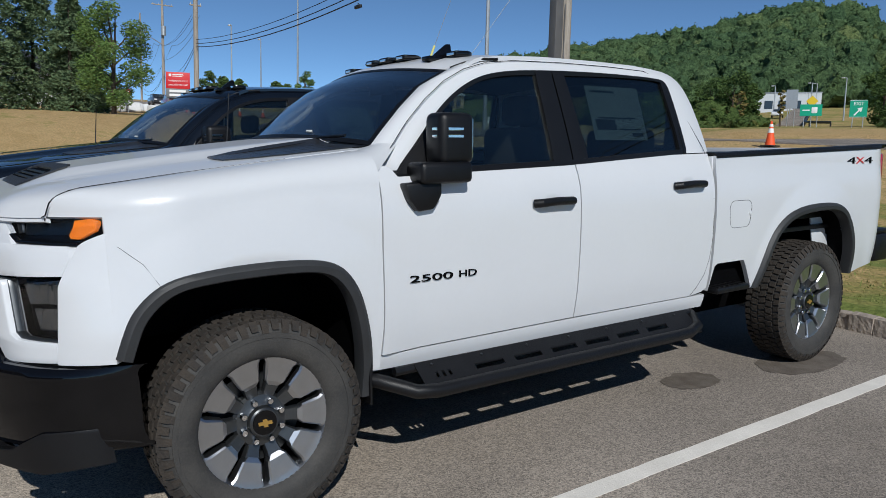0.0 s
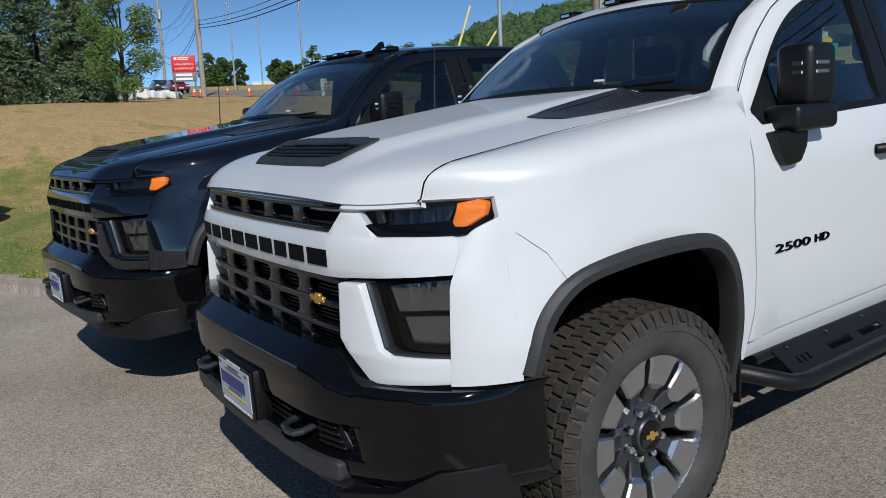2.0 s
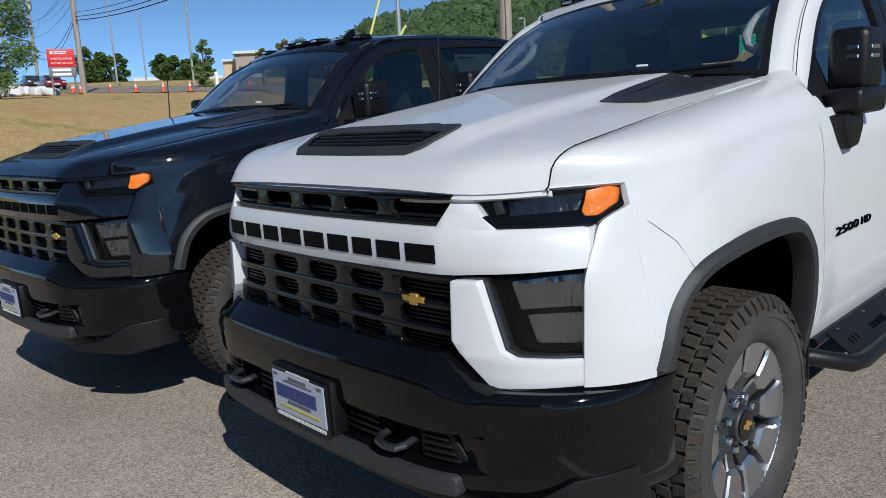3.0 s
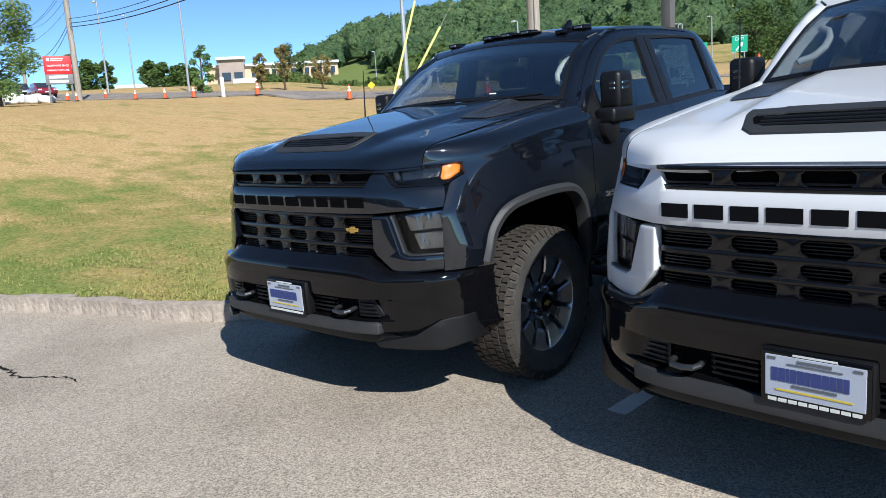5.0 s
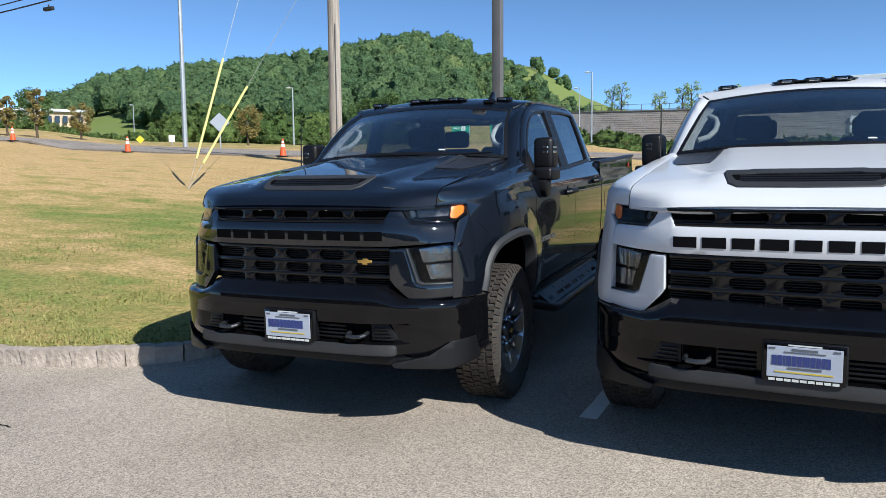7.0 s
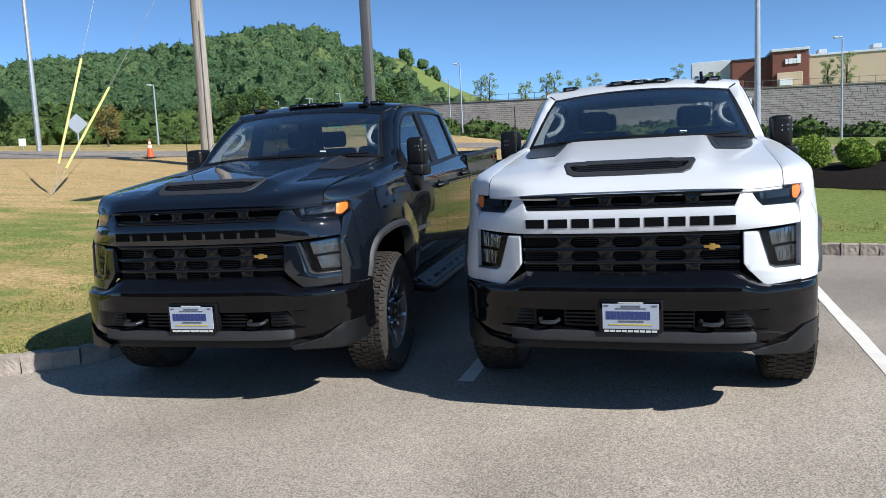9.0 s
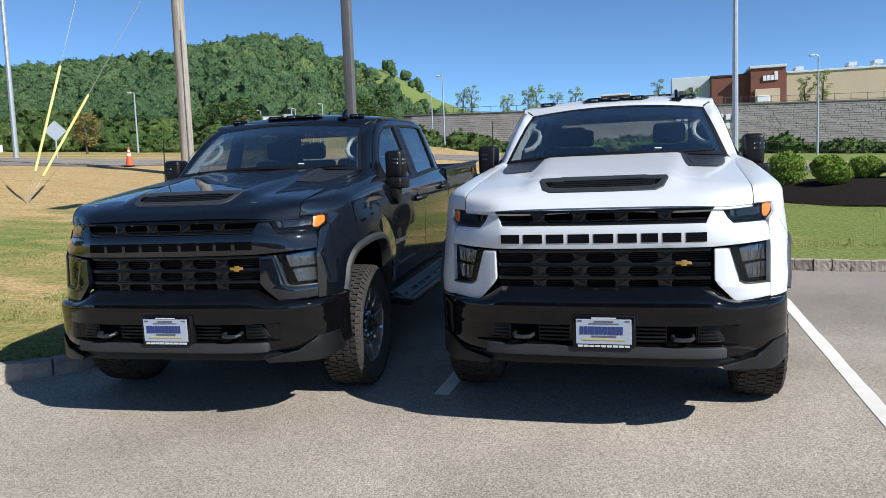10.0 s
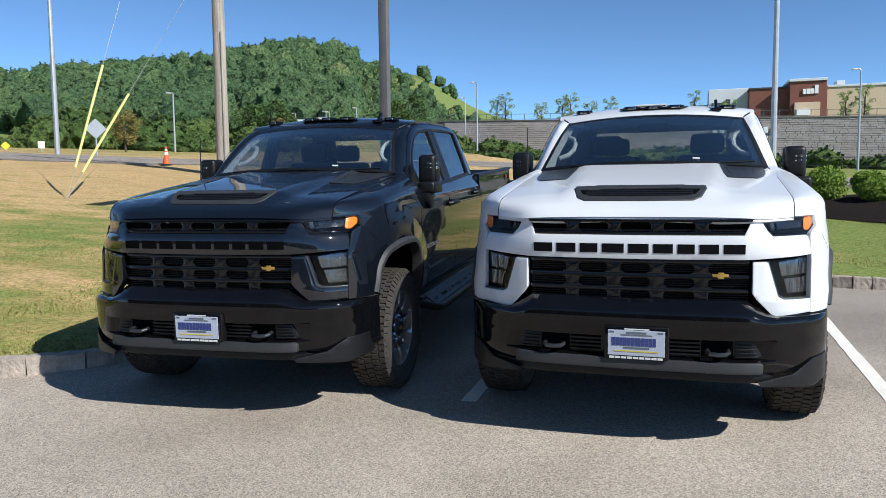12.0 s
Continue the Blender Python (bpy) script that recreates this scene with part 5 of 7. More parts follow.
def grass_material():
    m = material("dry_lawn", (0.2, 0.2, 0.05), 0.9, spec=0.15, bump=0.9, bump_scale=38)
    n, l = m.node_tree.nodes, m.node_tree.links
    b = n["Principled BSDF"]
    tc = n.new("ShaderNodeTexCoord")
    big, mid, blade = n.new("ShaderNodeTexNoise"), n.new("ShaderNodeTexNoise"), n.new("ShaderNodeTexNoise")
    sep, mp = n.new("ShaderNodeSeparateXYZ"), n.new("ShaderNodeMapping")
    mp.inputs["Scale"].default_value = (0.42, 1.0, 1.0)
    l.new(tc.outputs["Object"], mp.inputs[0]), l.new(tc.outputs["Object"], sep.inputs[0])
    for q, s in ((big, 0.22), (mid, 1.6), (blade, 17.0)):
        q.inputs["Scale"].default_value, q.inputs["Detail"].default_value, q.inputs["Roughness"].default_value = s, 6, 0.62
        l.new(mp.outputs[0] if q is not blade else tc.outputs["Object"], q.inputs[0])
    # the upper bank is parched, the foot near the lot is greener
    rng = n.new("ShaderNodeMapRange")
    rng.inputs["From Min"].default_value, rng.inputs["From Max"].default_value = 0.5, 1.7
    rng.inputs["To Min"].default_value, rng.inputs["To Max"].default_value = -1.17, -0.77
    l.new(sep.outputs["Z"], rng.inputs["Value"])
    # the watered lawn to the east is greener
    east, lush = n.new("ShaderNodeMapRange"), n.new("ShaderNodeMath")
    east.inputs["From Min"].default_value, east.inputs["From Max"].default_value = -1.0, 2.5
    east.inputs["To Min"].default_value, east.inputs["To Max"].default_value = 0.0, -0.34
    lush.operation = "ADD"
    l.new(sep.outputs["X"], east.inputs["Value"]), l.new(east.outputs[0], lush.inputs[0])
    # and the verge beyond the road
    verge, both = n.new("ShaderNodeMapRange"), n.new("ShaderNodeMath")
    verge.inputs["From Min"].default_value, verge.inputs["From Max"].default_value = 27.0, 50.0
    verge.inputs["To Min"].default_value, verge.inputs["To Max"].default_value = 0.0, -0.30
    both.operation = "ADD"
    l.new(sep.outputs["Y"], verge.inputs["Value"]), l.new(verge.outputs[0], both.inputs[0]), l.new(rng.outputs[0], both.inputs[1])
    l.new(both.outputs[0], lush.inputs[1])
    a1, a2 = n.new("ShaderNodeMath"), n.new("ShaderNodeMath")
    a1.operation, a2.operation = "MULTIPLY_ADD", "MULTIPLY_ADD"
    l.new(big.outputs[0], a1.inputs[0])
    a1.inputs[1].default_value = 1.5
    l.new(lush.outputs[0], a1.inputs[2])
    l.new(mid.outputs[0], a2.inputs[0])
    a2.inputs[1].default_value = 1.6
    l.new(a1.outputs[0], a2.inputs[2])
    ramp = n.new("ShaderNodeValToRGB")
    e = ramp.color_ramp.elements
    e[0].position, e[0].color = 0.20, (0.205, 0.250, 0.070, 1)
    e[1].position, e[1].color = 1.0, (0.50, 0.345, 0.17, 1)
    for q, c in ((0.50, (0.39, 0.31, 0.125, 1)), (0.74, (0.575, 0.40, 0.21, 1))):
        k = ramp.color_ramp.elements.new(q)
        k.color = c
    sc = n.new("ShaderNodeMath")
    sc.operation, sc.inputs[1].default_value = "MULTIPLY", 1.0
    l.new(a2.outputs[0], sc.inputs[0]), l.new(sc.outputs[0], ramp.inputs[0])
    mul = n.new("ShaderNodeMix")
    mul.data_type, mul.blend_type = "RGBA", "MULTIPLY"
    mul.inputs[0].default_value = 1.0
    r2 = n.new("ShaderNodeValToRGB")
    r2.color_ramp.elements[0].position, r2.color_ramp.elements[1].position = 0.33, 0.66
    r2.color_ramp.elements[0].color, r2.color_ramp.elements[1].color = (0.48, 0.52, 0.42, 1), (1.15, 1.1, 1.05, 1)
    l.new(blade.outputs[0], r2.inputs[0])
    l.new(ramp.outputs[0], mul.inputs[6]), l.new(r2.outputs[0], mul.inputs[7])
    l.new(mul.outputs[2], b.inputs["Base Color"])
    return m


def asphalt_material():
    m = material("worn_asphalt", (0.13, 0.125, 0.115), 0.88, spec=0.25, bump=0.22, bump_scale=150)
    n, l = m.node_tree.nodes, m.node_tree.links
    b = n["Principled BSDF"]
    tc = n.new("ShaderNodeTexCoord")
    big, vor, fine = n.new("ShaderNodeTexNoise"), n.new("ShaderNodeTexVoronoi"), n.new("ShaderNodeTexNoise")
    big.inputs["Scale"].default_value, big.inputs["Detail"].default_value = 0.55, 6
    vor.inputs["Scale"].default_value = 150
    fine.inputs["Scale"].default_value, fine.inputs["Detail"].default_value = 240, 2
    for q in (big, vor, fine):
        l.new(tc.outputs["Object"], q.inputs[0])
    r1, r2 = n.new("ShaderNodeValToRGB"), n.new("ShaderNodeValToRGB")
    r1.color_ramp.elements[0].position, r1.color_ramp.elements[1].position = 0.35, 0.68
    r1.color_ramp.elements[0].color, r1.color_ramp.elements[1].color = (0.300, 0.257, 0.210, 1), (0.440, 0.382, 0.318, 1)
    r2.color_ramp.elements[0].position, r2.color_ramp.elements[1].position = 0.1, 0.9
    r2.color_ramp.elements[0].color, r2.color_ramp.elements[1].color = (0.47, 0.47, 0.48, 1), (1.50, 1.48, 1.45, 1)
    mx = n.new("ShaderNodeMix")
    mx.data_type, mx.blend_type = "RGBA", "MULTIPLY"
    mx.inputs[0].default_value = 0.95
    l.new(big.outputs[0], r1.inputs[0])
    l.new(vor.outputs["Color"], r2.inputs[0])
    l.new(r1.outputs[0], mx.inputs[6]), l.new(r2.outputs[0], mx.inputs[7])
    # the asphalt darkens from the truck noses back, with a ragged edge
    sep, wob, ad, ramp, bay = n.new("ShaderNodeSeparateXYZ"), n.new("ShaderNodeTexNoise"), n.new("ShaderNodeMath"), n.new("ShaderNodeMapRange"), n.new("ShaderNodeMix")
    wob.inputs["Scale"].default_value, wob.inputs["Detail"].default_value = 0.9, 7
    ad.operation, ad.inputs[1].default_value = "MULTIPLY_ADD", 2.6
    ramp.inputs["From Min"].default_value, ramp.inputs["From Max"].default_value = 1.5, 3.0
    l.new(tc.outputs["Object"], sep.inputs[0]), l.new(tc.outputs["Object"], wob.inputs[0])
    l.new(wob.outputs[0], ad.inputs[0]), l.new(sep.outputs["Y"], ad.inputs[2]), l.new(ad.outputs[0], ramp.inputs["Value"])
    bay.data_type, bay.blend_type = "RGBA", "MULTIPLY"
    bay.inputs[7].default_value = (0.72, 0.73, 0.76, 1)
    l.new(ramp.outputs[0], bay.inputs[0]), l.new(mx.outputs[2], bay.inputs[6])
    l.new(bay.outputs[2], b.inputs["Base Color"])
    return m


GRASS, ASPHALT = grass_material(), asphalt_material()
tagged(part("ground", shell(rows), GRASS, None, angle=60), "sloping lawn, parched brown on top and greener below", "lawn", kind="structure")

# the lot lies in its own falling plane; its edge follows the kerb
rows = []
for x in lines((-60, -26, 8), (-26, -4.3, 0.35)):
    ye = lerp_table(KERB[:12], x) if x > -26 else -13.5 + (x + 26) * 0.65
    rows.append([(x, y, FALL * y) for y in [-45 + (ye + 45) * j / 12 for j in range(13)]])
for x in (-4.2, -4.15, -4.12, -4.02, -3.75, -3.3, -2, 0, 3, 6, 12, 20, 30, 60):
    ye = {-4.2: -0.05, -4.15: 0.25}.get(x, lerp_table(KERB[15:], x))
    rows.append([(x, y, FALL * y) for y in [-45 + (ye + 45) * j / 12 for j in range(13)]])
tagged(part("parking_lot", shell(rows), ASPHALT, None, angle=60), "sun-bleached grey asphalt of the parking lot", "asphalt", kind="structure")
rows = [[(x, y, ground_z(x, y) + 0.06) for y in np.linspace(ROAD_Y, ROAD_Y + ROAD_W, 8)] for x in lines((-300, -140, 20), (-140, -30, 2.5), (-30, 80, 5), (80, 300, 40))]
tagged(part("road", shell(rows, (0, 0, -0.1)), ASPHALT, None, angle=60), "grey asphalt road along the top of the bank", "road", kind="structure")

# painted bay lines
PAINT = material("line_paint", (0.78, 0.735, 0.67), 0.7, scale=5, second=(0.66, 0.62, 0.56), bump=0.3, bump_scale=120)
for x0, x1, y0, y1, lab in ((1.525, 1.63, 0.15 - 1.6, 5.45, "worn white bay line beside the white pickup"), (-1.172, -1.070, -0.385, 5.45, "short end of a white bay line between the pickups")):
    bm = bmesh.new()
    n = 40
    rng = random.Random(3)
    rows = [[(x + 0.004 * rng.uniform(-1, 1), y0 + (y1 - y0) * i / n, FALL * (y0 + (y1 - y0) * i / n) + 0.004) for x in (x0, x1)] for i in range(n + 1)]
    tagged(part("bay_line", shell(rows, (0, 0, -0.003)), PAINT), lab, "road marking", "bay lines", "structure")

# turf along the kerb, lawn blades near it, a crack and two dark patches on the lot
rows = []
for p, d in kerb_line(0.2):
    if -20 < p.x < 14:
        nrm = Vector((-d.y, d.x))
        rows.append([(p.x + nrm.x * a, p.y + nrm.y * a, (ground_z(p.x + nrm.x * a, p.y + nrm.y * a) if a > 0.2 else FALL * p.y + 0.115) + 0.012 + 0.012 * noise.noise((p.x * 3, p.y * 3, a * 5))) for a in (0.12, 0.16, 0.3, 0.5, 0.8, 1.1)])
tagged(part("turf_edge", shell(rows), GRASS, None, angle=60), "turf meeting the kerb stones", "lawn", kind="structure")


def blades():
    rng = random.Random(4)
    verts, faces = [], []
    zones = ((-14.0, -4.4, -4.6, 7.0, 60000), (-6.5, -4.35, -1.2, 4.0, 26000), (0.3, 9.0, 5.8, 11.5, 30000), (-4.3, 0.3, 5.8, 9.0, 4000))
    for x0, x1, y0, y1, n in zones:
        k = 0
        while k < n:
            x, y = rng.uniform(x0, x1), rng.uniform(y0, y1)
            k += 1
            s = off_kerb(x, y)
            if s < 0.13 or rng.random() > 1.15 - s / 7.5:
                continue
            z = ground_z(x, y) if s > 0.2 else FALL * y + 0.12
            a, h, w = rng.uniform(0, 6.28), rng.uniform(0.012, 0.038), rng.uniform(0.004, 0.010)
            lean = rng.uniform(0, 0.05)
            i = len(verts)
            dx, dy = math.cos(a) * w, math.sin(a) * w
            verts += [(x - dx, y - dy, z), (x + dx, y + dy, z), (x - dy * lean / w, y + dx * lean / w, z + h)]
            faces.append((i, i + 1, i + 2))
    me = bpy.data.meshes.new("grass_blades")
    me.from_pydata(verts, [], faces)
    return me


def blade_material():
    m = material("grass_blade", (0.2, 0.2, 0.05), 0.8, spec=0.15)
    n, l = m.node_tree.nodes, m.node_tree.links
    geo, ramp, tc, ns, ad = n.new("ShaderNodeNewGeometry"), n.new("ShaderNodeValToRGB"), n.new("ShaderNodeTexCoord"), n.new("ShaderNodeTexNoise"), n.new("ShaderNodeMath")
    ns.inputs["Scale"].default_value = 0.6
    l.new(tc.outputs["Object"], ns.inputs[0])
    ad.operation, ad.inputs[1].default_value = "MULTIPLY_ADD", 0.45
    l.new(geo.outputs["Random Per Island"], ad.inputs[0]), l.new(ns.outputs[0], ad.inputs[2])
    e = ramp.color_ramp.elements
    e[0].position, e[0].color = 0.45, (0.155, 0.215, 0.05, 1)
    e[1].position, e[1].color = 1.0, (0.36, 0.305, 0.125, 1)
    l.new(ad.outputs[0], ramp.inputs[0]), l.new(ramp.outputs[0], n["Principled BSDF"].inputs["Base Color"])
    return m


me = blades()
me.materials.append(blade_material())
tagged(new("grass_blades", me), "short green and straw coloured grass blades", "grass", kind="stuff")

TAR = material("crack_tar", (0.025, 0.023, 0.021), 0.9, spec=0.1, scale=30, vary=0.4)
rng = random.Random(12)
rows = []
for i in range(36):
    f = i / 35
    x, y = -5.235 + 1.01 * f, -2.21 + 0.31 * f + 0.05 * math.sin(f * 9) + rng.uniform(-0.02, 0.02)
    w = 0.006 + 0.012 * rng.random() * math.sin(math.pi * min(1, f + 0.1))
    rows.append([(x, y - w, FALL * (y - w) + 0.003), (x, y + w, FALL * (y + w) + 0.003)])
tagged(part("asphalt_crack", shell(rows), TAR), "dark ragged crack across the asphalt", "crack", kind="structure")
DARK_PATCH = material("dark_patch", (0.105, 0.085, 0.068), 0.8, spec=0.3, scale=12, second=(0.16, 0.138, 0.115), bump=0.5, bump_scale=95)
for cx, cy, rx, ry, lab in ((0.84, 3.00, 0.15, 0.22, "dark round oil stain on the asphalt"), (1.02, 4.02, 0.22, 0.42, "dark patch on the asphalt round the rear tyre")):
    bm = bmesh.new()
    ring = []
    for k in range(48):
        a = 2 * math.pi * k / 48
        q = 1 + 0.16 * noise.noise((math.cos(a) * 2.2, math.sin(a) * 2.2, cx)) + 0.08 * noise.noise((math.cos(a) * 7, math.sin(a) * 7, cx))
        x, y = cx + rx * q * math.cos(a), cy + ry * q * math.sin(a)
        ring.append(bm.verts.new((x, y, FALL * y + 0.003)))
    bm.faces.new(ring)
    tagged(part("stain", bm, DARK_PATCH), lab, "stain", kind="structure")

# ---- kerb stones of rough granite blocks along the lawn ----
STONE = material("kerb_granite", (0.47, 0.395, 0.33), 0.9, spec=0.2, scale=7, second=(0.27, 0.23, 0.195), bump=0.9, bump_scale=24)
JOINT = material("kerb_mortar", (0.20, 0.18, 0.155), 0.95, spec=0.1, scale=9, vary=0.3, bump=0.5, bump_scale=60)
kerb = thing("kerb", "rough pinkish granite block kerb along the lawn", "kerb", kind="structure")
KPTS = kerb_line(0.212)


def stone_mesh(seed):
    rng = random.Random(seed)
    bm = box(-0.101, 0.101, -0.075, 0.075, -0.10, 0.145, 0.0)
    bmesh.ops.subdivide_edges(bm, edges=bm.edges[:], cuts=1, use_grid_fill=True)
    for v in bm.verts:
        v.co += Vector((rng.uniform(-0.009, 0.009), rng.uniform(-0.014, 0.014), rng.uniform(-0.008, 0.012)))
        if v.co.z > 0.1 and abs(v.co.y) > 0.05:
            v.co.z -= 0.012
    finish(bm, 40)
    me = bpy.data.meshes.new("stone")
    bm.to_mesh(me)
    bm.free()
    me.materials.append(STONE)
    return me


STONES = [stone_mesh(k) for k in range(7)]
rng = random.Random(11)
for i, (p, d) in enumerate(KPTS):
    if -12.5 < p.x < 12:
        ob = new("stone", STONES[rng.randrange(7)])
        ob.parent = kerb
        ob.matrix_basis = Matrix.Translation((p.x, p.y, FALL * p.y)) @ Matrix.Rotation(math.atan2(d.y, d.x), 4, "Z") @ Matrix.Translation((0, 0.075, 0)) @ Matrix.Rotation(rng.uniform(-0.04, 0.04), 4, "Z") @ Matrix.Diagonal((1, 1, rng.uniform(0.94, 1.05), 1))
rows = []
for p, d in KPTS:
    nrm = Vector((-d.y, d.x))
    rows.append([(p.x + nrm.x * a, p.y + nrm.y * a, FALL * p.y + z) for a, z in ((0.022, -0.05), (0.022, 0.115), (0.13, 0.118), (0.16, -0.05))])
part("mortar", shell(rows), JOINT, kerb)

# ---- plants ----
LEAFY = {}


def leaf_material(name, a, b, rough=0.7):
    m = material(name, a, rough, spec=0.2)
    n, l = m.node_tree.nodes, m.node_tree.links
    geo, ramp = n.new("ShaderNodeNewGeometry"), n.new("ShaderNodeValToRGB")
    ramp.color_ramp.elements[0].color, ramp.color_ramp.elements[1].color = (*a, 1), (*b, 1)
    l.new(geo.outputs["Random Per Island"], ramp.inputs[0])
    l.new(ramp.outputs[0], n["Principled BSDF"].inputs["Base Color"])
    return m


LEAF = leaf_material("leaf_green", (0.045, 0.085, 0.020), (0.10, 0.155, 0.045))
LEAF_LIGHT = leaf_material("leaf_light", (0.085, 0.155, 0.04), (0.17, 0.245, 0.068))
NEEDLE = leaf_material("needle_dark", (0.068, 0.112, 0.056), (0.150, 0.205, 0.098))
GOLDLEAF = leaf_material("leaf_gold", (0.36, 0.37, 0.035), (0.66, 0.60, 0.08))
BOXLEAF = leaf_material("leaf_box", (0.11, 0.19, 0.025), (0.27, 0.36, 0.06))
RUST = leaf_material("leaf_rust", (0.15, 0.125, 0.042), (0.27, 0.21, 0.07))
SAPLEAF = leaf_material("leaf_sapling", (0.17, 0.25, 0.07), (0.32, 0.40, 0.13))
BARK = material("bark", (0.11, 0.085, 0.065), 0.9, spec=0.1, scale=6, vary=0.4, bump=0.8, bump_scale=30, stretch=(1, 1, 0.2))


def leaves(points, size, rng, up=0.4):
    """Small bent leaf sprays at the points, as one mesh."""
    verts, faces = [], []
    for p in points:
        a = Vector((rng.gauss(0, 1), rng.gauss(0, 1), rng.gauss(0, 1) * up)).normalized()
        b = a.cross(Vector((rng.gauss(0, 1), rng.gauss(0, 1), rng.gauss(0, 1)))).normalized()
        s = size * rng.uniform(0.6, 1.3)
        c = a.cross(b) * s * 0.25
        i = len(verts)
        verts += [p - a * s, p - b * s * 0.45 + c, p + a * s, p + b * s * 0.45 + c]
        faces += [(i, i + 1, i + 2), (i, i + 2, i + 3)]
    me = bpy.data.meshes.new("crown")
    me.from_pydata(verts, [], faces)
    return me


def crown_points(n, rng, clumps, shell_bias=0.5):
    """Points inside uneven clumps (centre, radius), denser towards their skins."""
    out = []
    w = [c[1] ** 2 for c in clumps]
    for _ in range(n):
        c, r = rng.choices(clumps, w)[0]
        d = Vector((rng.gauss(0, 1), rng.gauss(0, 1), rng.gauss(0, 1))).normalized()
        k = rng.random() ** shell_bias
        out.append(c + Vector((d.x * r * k, d.y * r * k, d.z * r * k * 0.8)))
    return out


def tree(name, label, x, y, height, radius, mat, seed, n=2600, leaf=0.16, bare=0.28, z=None, group="", cat="tree"):
    rng = random.Random(seed)
    z0 = ground_z(x, y) if z is None else z
    t = thing(name, label, cat, pose(x, y, z0 - 0.05), group)
    trunk = [(0, 0, 0), (rng.uniform(-0.1, 0.1), rng.uniform(-0.1, 0.1), height * 0.35), (rng.uniform(-0.2, 0.2), rng.uniform(-0.2, 0.2), height * 0.65), (rng.uniform(-0.2, 0.2), rng.uniform(-0.2, 0.2), height * 0.93)]
    r0 = 0.02 * height + 0.03
    part("trunk", tube(trunk, 0, 8, [r0, r0 * 0.75, r0 * 0.45, r0 * 0.1]), BARK, t)
    clumps = []
    for k in range(11):
        h = bare + (1 - bare) * (k + 0.6) / 11.5
        wid = radius * (0.35 + 0.75 * math.sin(math.pi * min(1, (1 - h) / (1 - bare) * 0.85 + 0.12)))
        a = k * 2.4 + rng.random()
        c = Vector((math.cos(a) * wid * 0.55, math.sin(a) * wid * 0.55, height * h))
        clumps.append((c, radius * rng.uniform(0.28, 0.48)))
        part("limb", tube([(0, 0, height * h * 0.72), tuple(c * 0.6 + Vector((0, 0, height * h * 0.33))), tuple(c)], 0, 5, [r0 * 0.35, r0 * 0.22, r0 * 0.06]), BARK, t)
    me = leaves(crown_points(n, rng, clumps, 0.45), leaf, rng)
    me.materials.append(mat)
    c = new("crown", me)
    c.parent = t
    return t


def conifer(label, x, y, height, radius, seed, n=17000):
    rng = random.Random(seed)
    t = thing("spruce_tree", label, "tree", pose(x, y, ground_z(x, y) - 0.05), "dark spruces on the bank")
    part("trunk", tube([(0, 0, 0), (0, 0, height * 0.5), (0, 0, height * 0.97)], 0, 8, [0.17, 0.10, 0.02]), BARK, t)
    pts = []
    whorls = [(0.05 + 0.93 * (k / 26) ** 0.95, rng.uniform(0.82, 1.1)) for k in range(27)]
    boughs = []
    for h, s in whorls:
        for q in range(9):
            a = rng.uniform(0, 6.28)
            boughs.append((h, a, radius * 1.12 * (1 - h) ** 0.7 * s * rng.uniform(0.75, 1.12) + 0.12))
    for _ in range(n):
        h, a, ln = rng.choice(boughs)
        f = rng.random() ** 0.55
        a2 = a + rng.gauss(0, 0.16)
        pts.append(Vector((math.cos(a2) * ln * f, math.sin(a2) * ln * f, height * h - 0.35 * ln * f * f + rng.gauss(0, 0.10))))
    me = leaves(pts, 0.125, rng, 0.5)
    me.materials.append(NEEDLE)
    c = new("crown", me)
    c.parent = t
    return t


def shrub(label, x, y, r, h, mat, seed, n=2600, leaf=0.05, group="", z=None):
    rng = random.Random(seed)
    z0 = ground_z(x, y) if z is None else z
    t = thing("shrub", label, "shrub", pose(x, y, z0 - 0.03), group)
    for k in range(6):
        a = k * 1.05
        part("stem", tube([(0, 0, 0), (math.cos(a) * r * 0.3, math.sin(a) * r * 0.3, h * 0.35), (math.cos(a) * r * 0.5, math.sin(a) * r * 0.5, h * 0.7)], 0, 5, [0.02, 0.014, 0.005]), BARK, t)
    pts = []
    for _ in range(n):
        d = Vector((rng.gauss(0, 1), rng.gauss(0, 1), rng.gauss(0, 1))).normalized()
        k = rng.random() ** 0.3 * (1 + 0.16 * noise.noise((d.x * 2.2 + seed, d.y * 2.2, d.z * 2.2)))
        pts.append(Vector((d.x * r * k, d.y * r * k, h * 0.5 + d.z * h * 0.5 * k)))
    me = leaves(pts, leaf, rng, 1.0)
    me.materials.append(mat)
    c = new("crown", me)
    c.parent = t
    return t


# ---- the wooded hill ----
EYE0 = (0.3, -5.0)
SKYLINE = [(-100, 0.05), (-75, 0.052), (-62, 0.056), (-59, 0.062), (-57, 0.08), (-55, 0.098), (-53, 0.113), (-50.8, 0.135), (-48, 0.147), (-44.6, 0.155), (-41.9, 0.163), (-39.6, 0.1704), (-36.5, 0.178), (-33.5, 0.19), (-31.3, 0.197), (-29, 0.207), (-26, 0.195), (-23.2, 0.1825), (-21, 0.167), (-19.1, 0.145), (-16.5, 0.112), (-14, 0.0924), (-10, 0.078), (0, 0.065), (20, 0.055)]
RIDGE = 330.0


def polar(az, d):
    a = radians(az)
    return EYE0[0] + d * math.sin(a), EYE0[1] + d * math.cos(a)


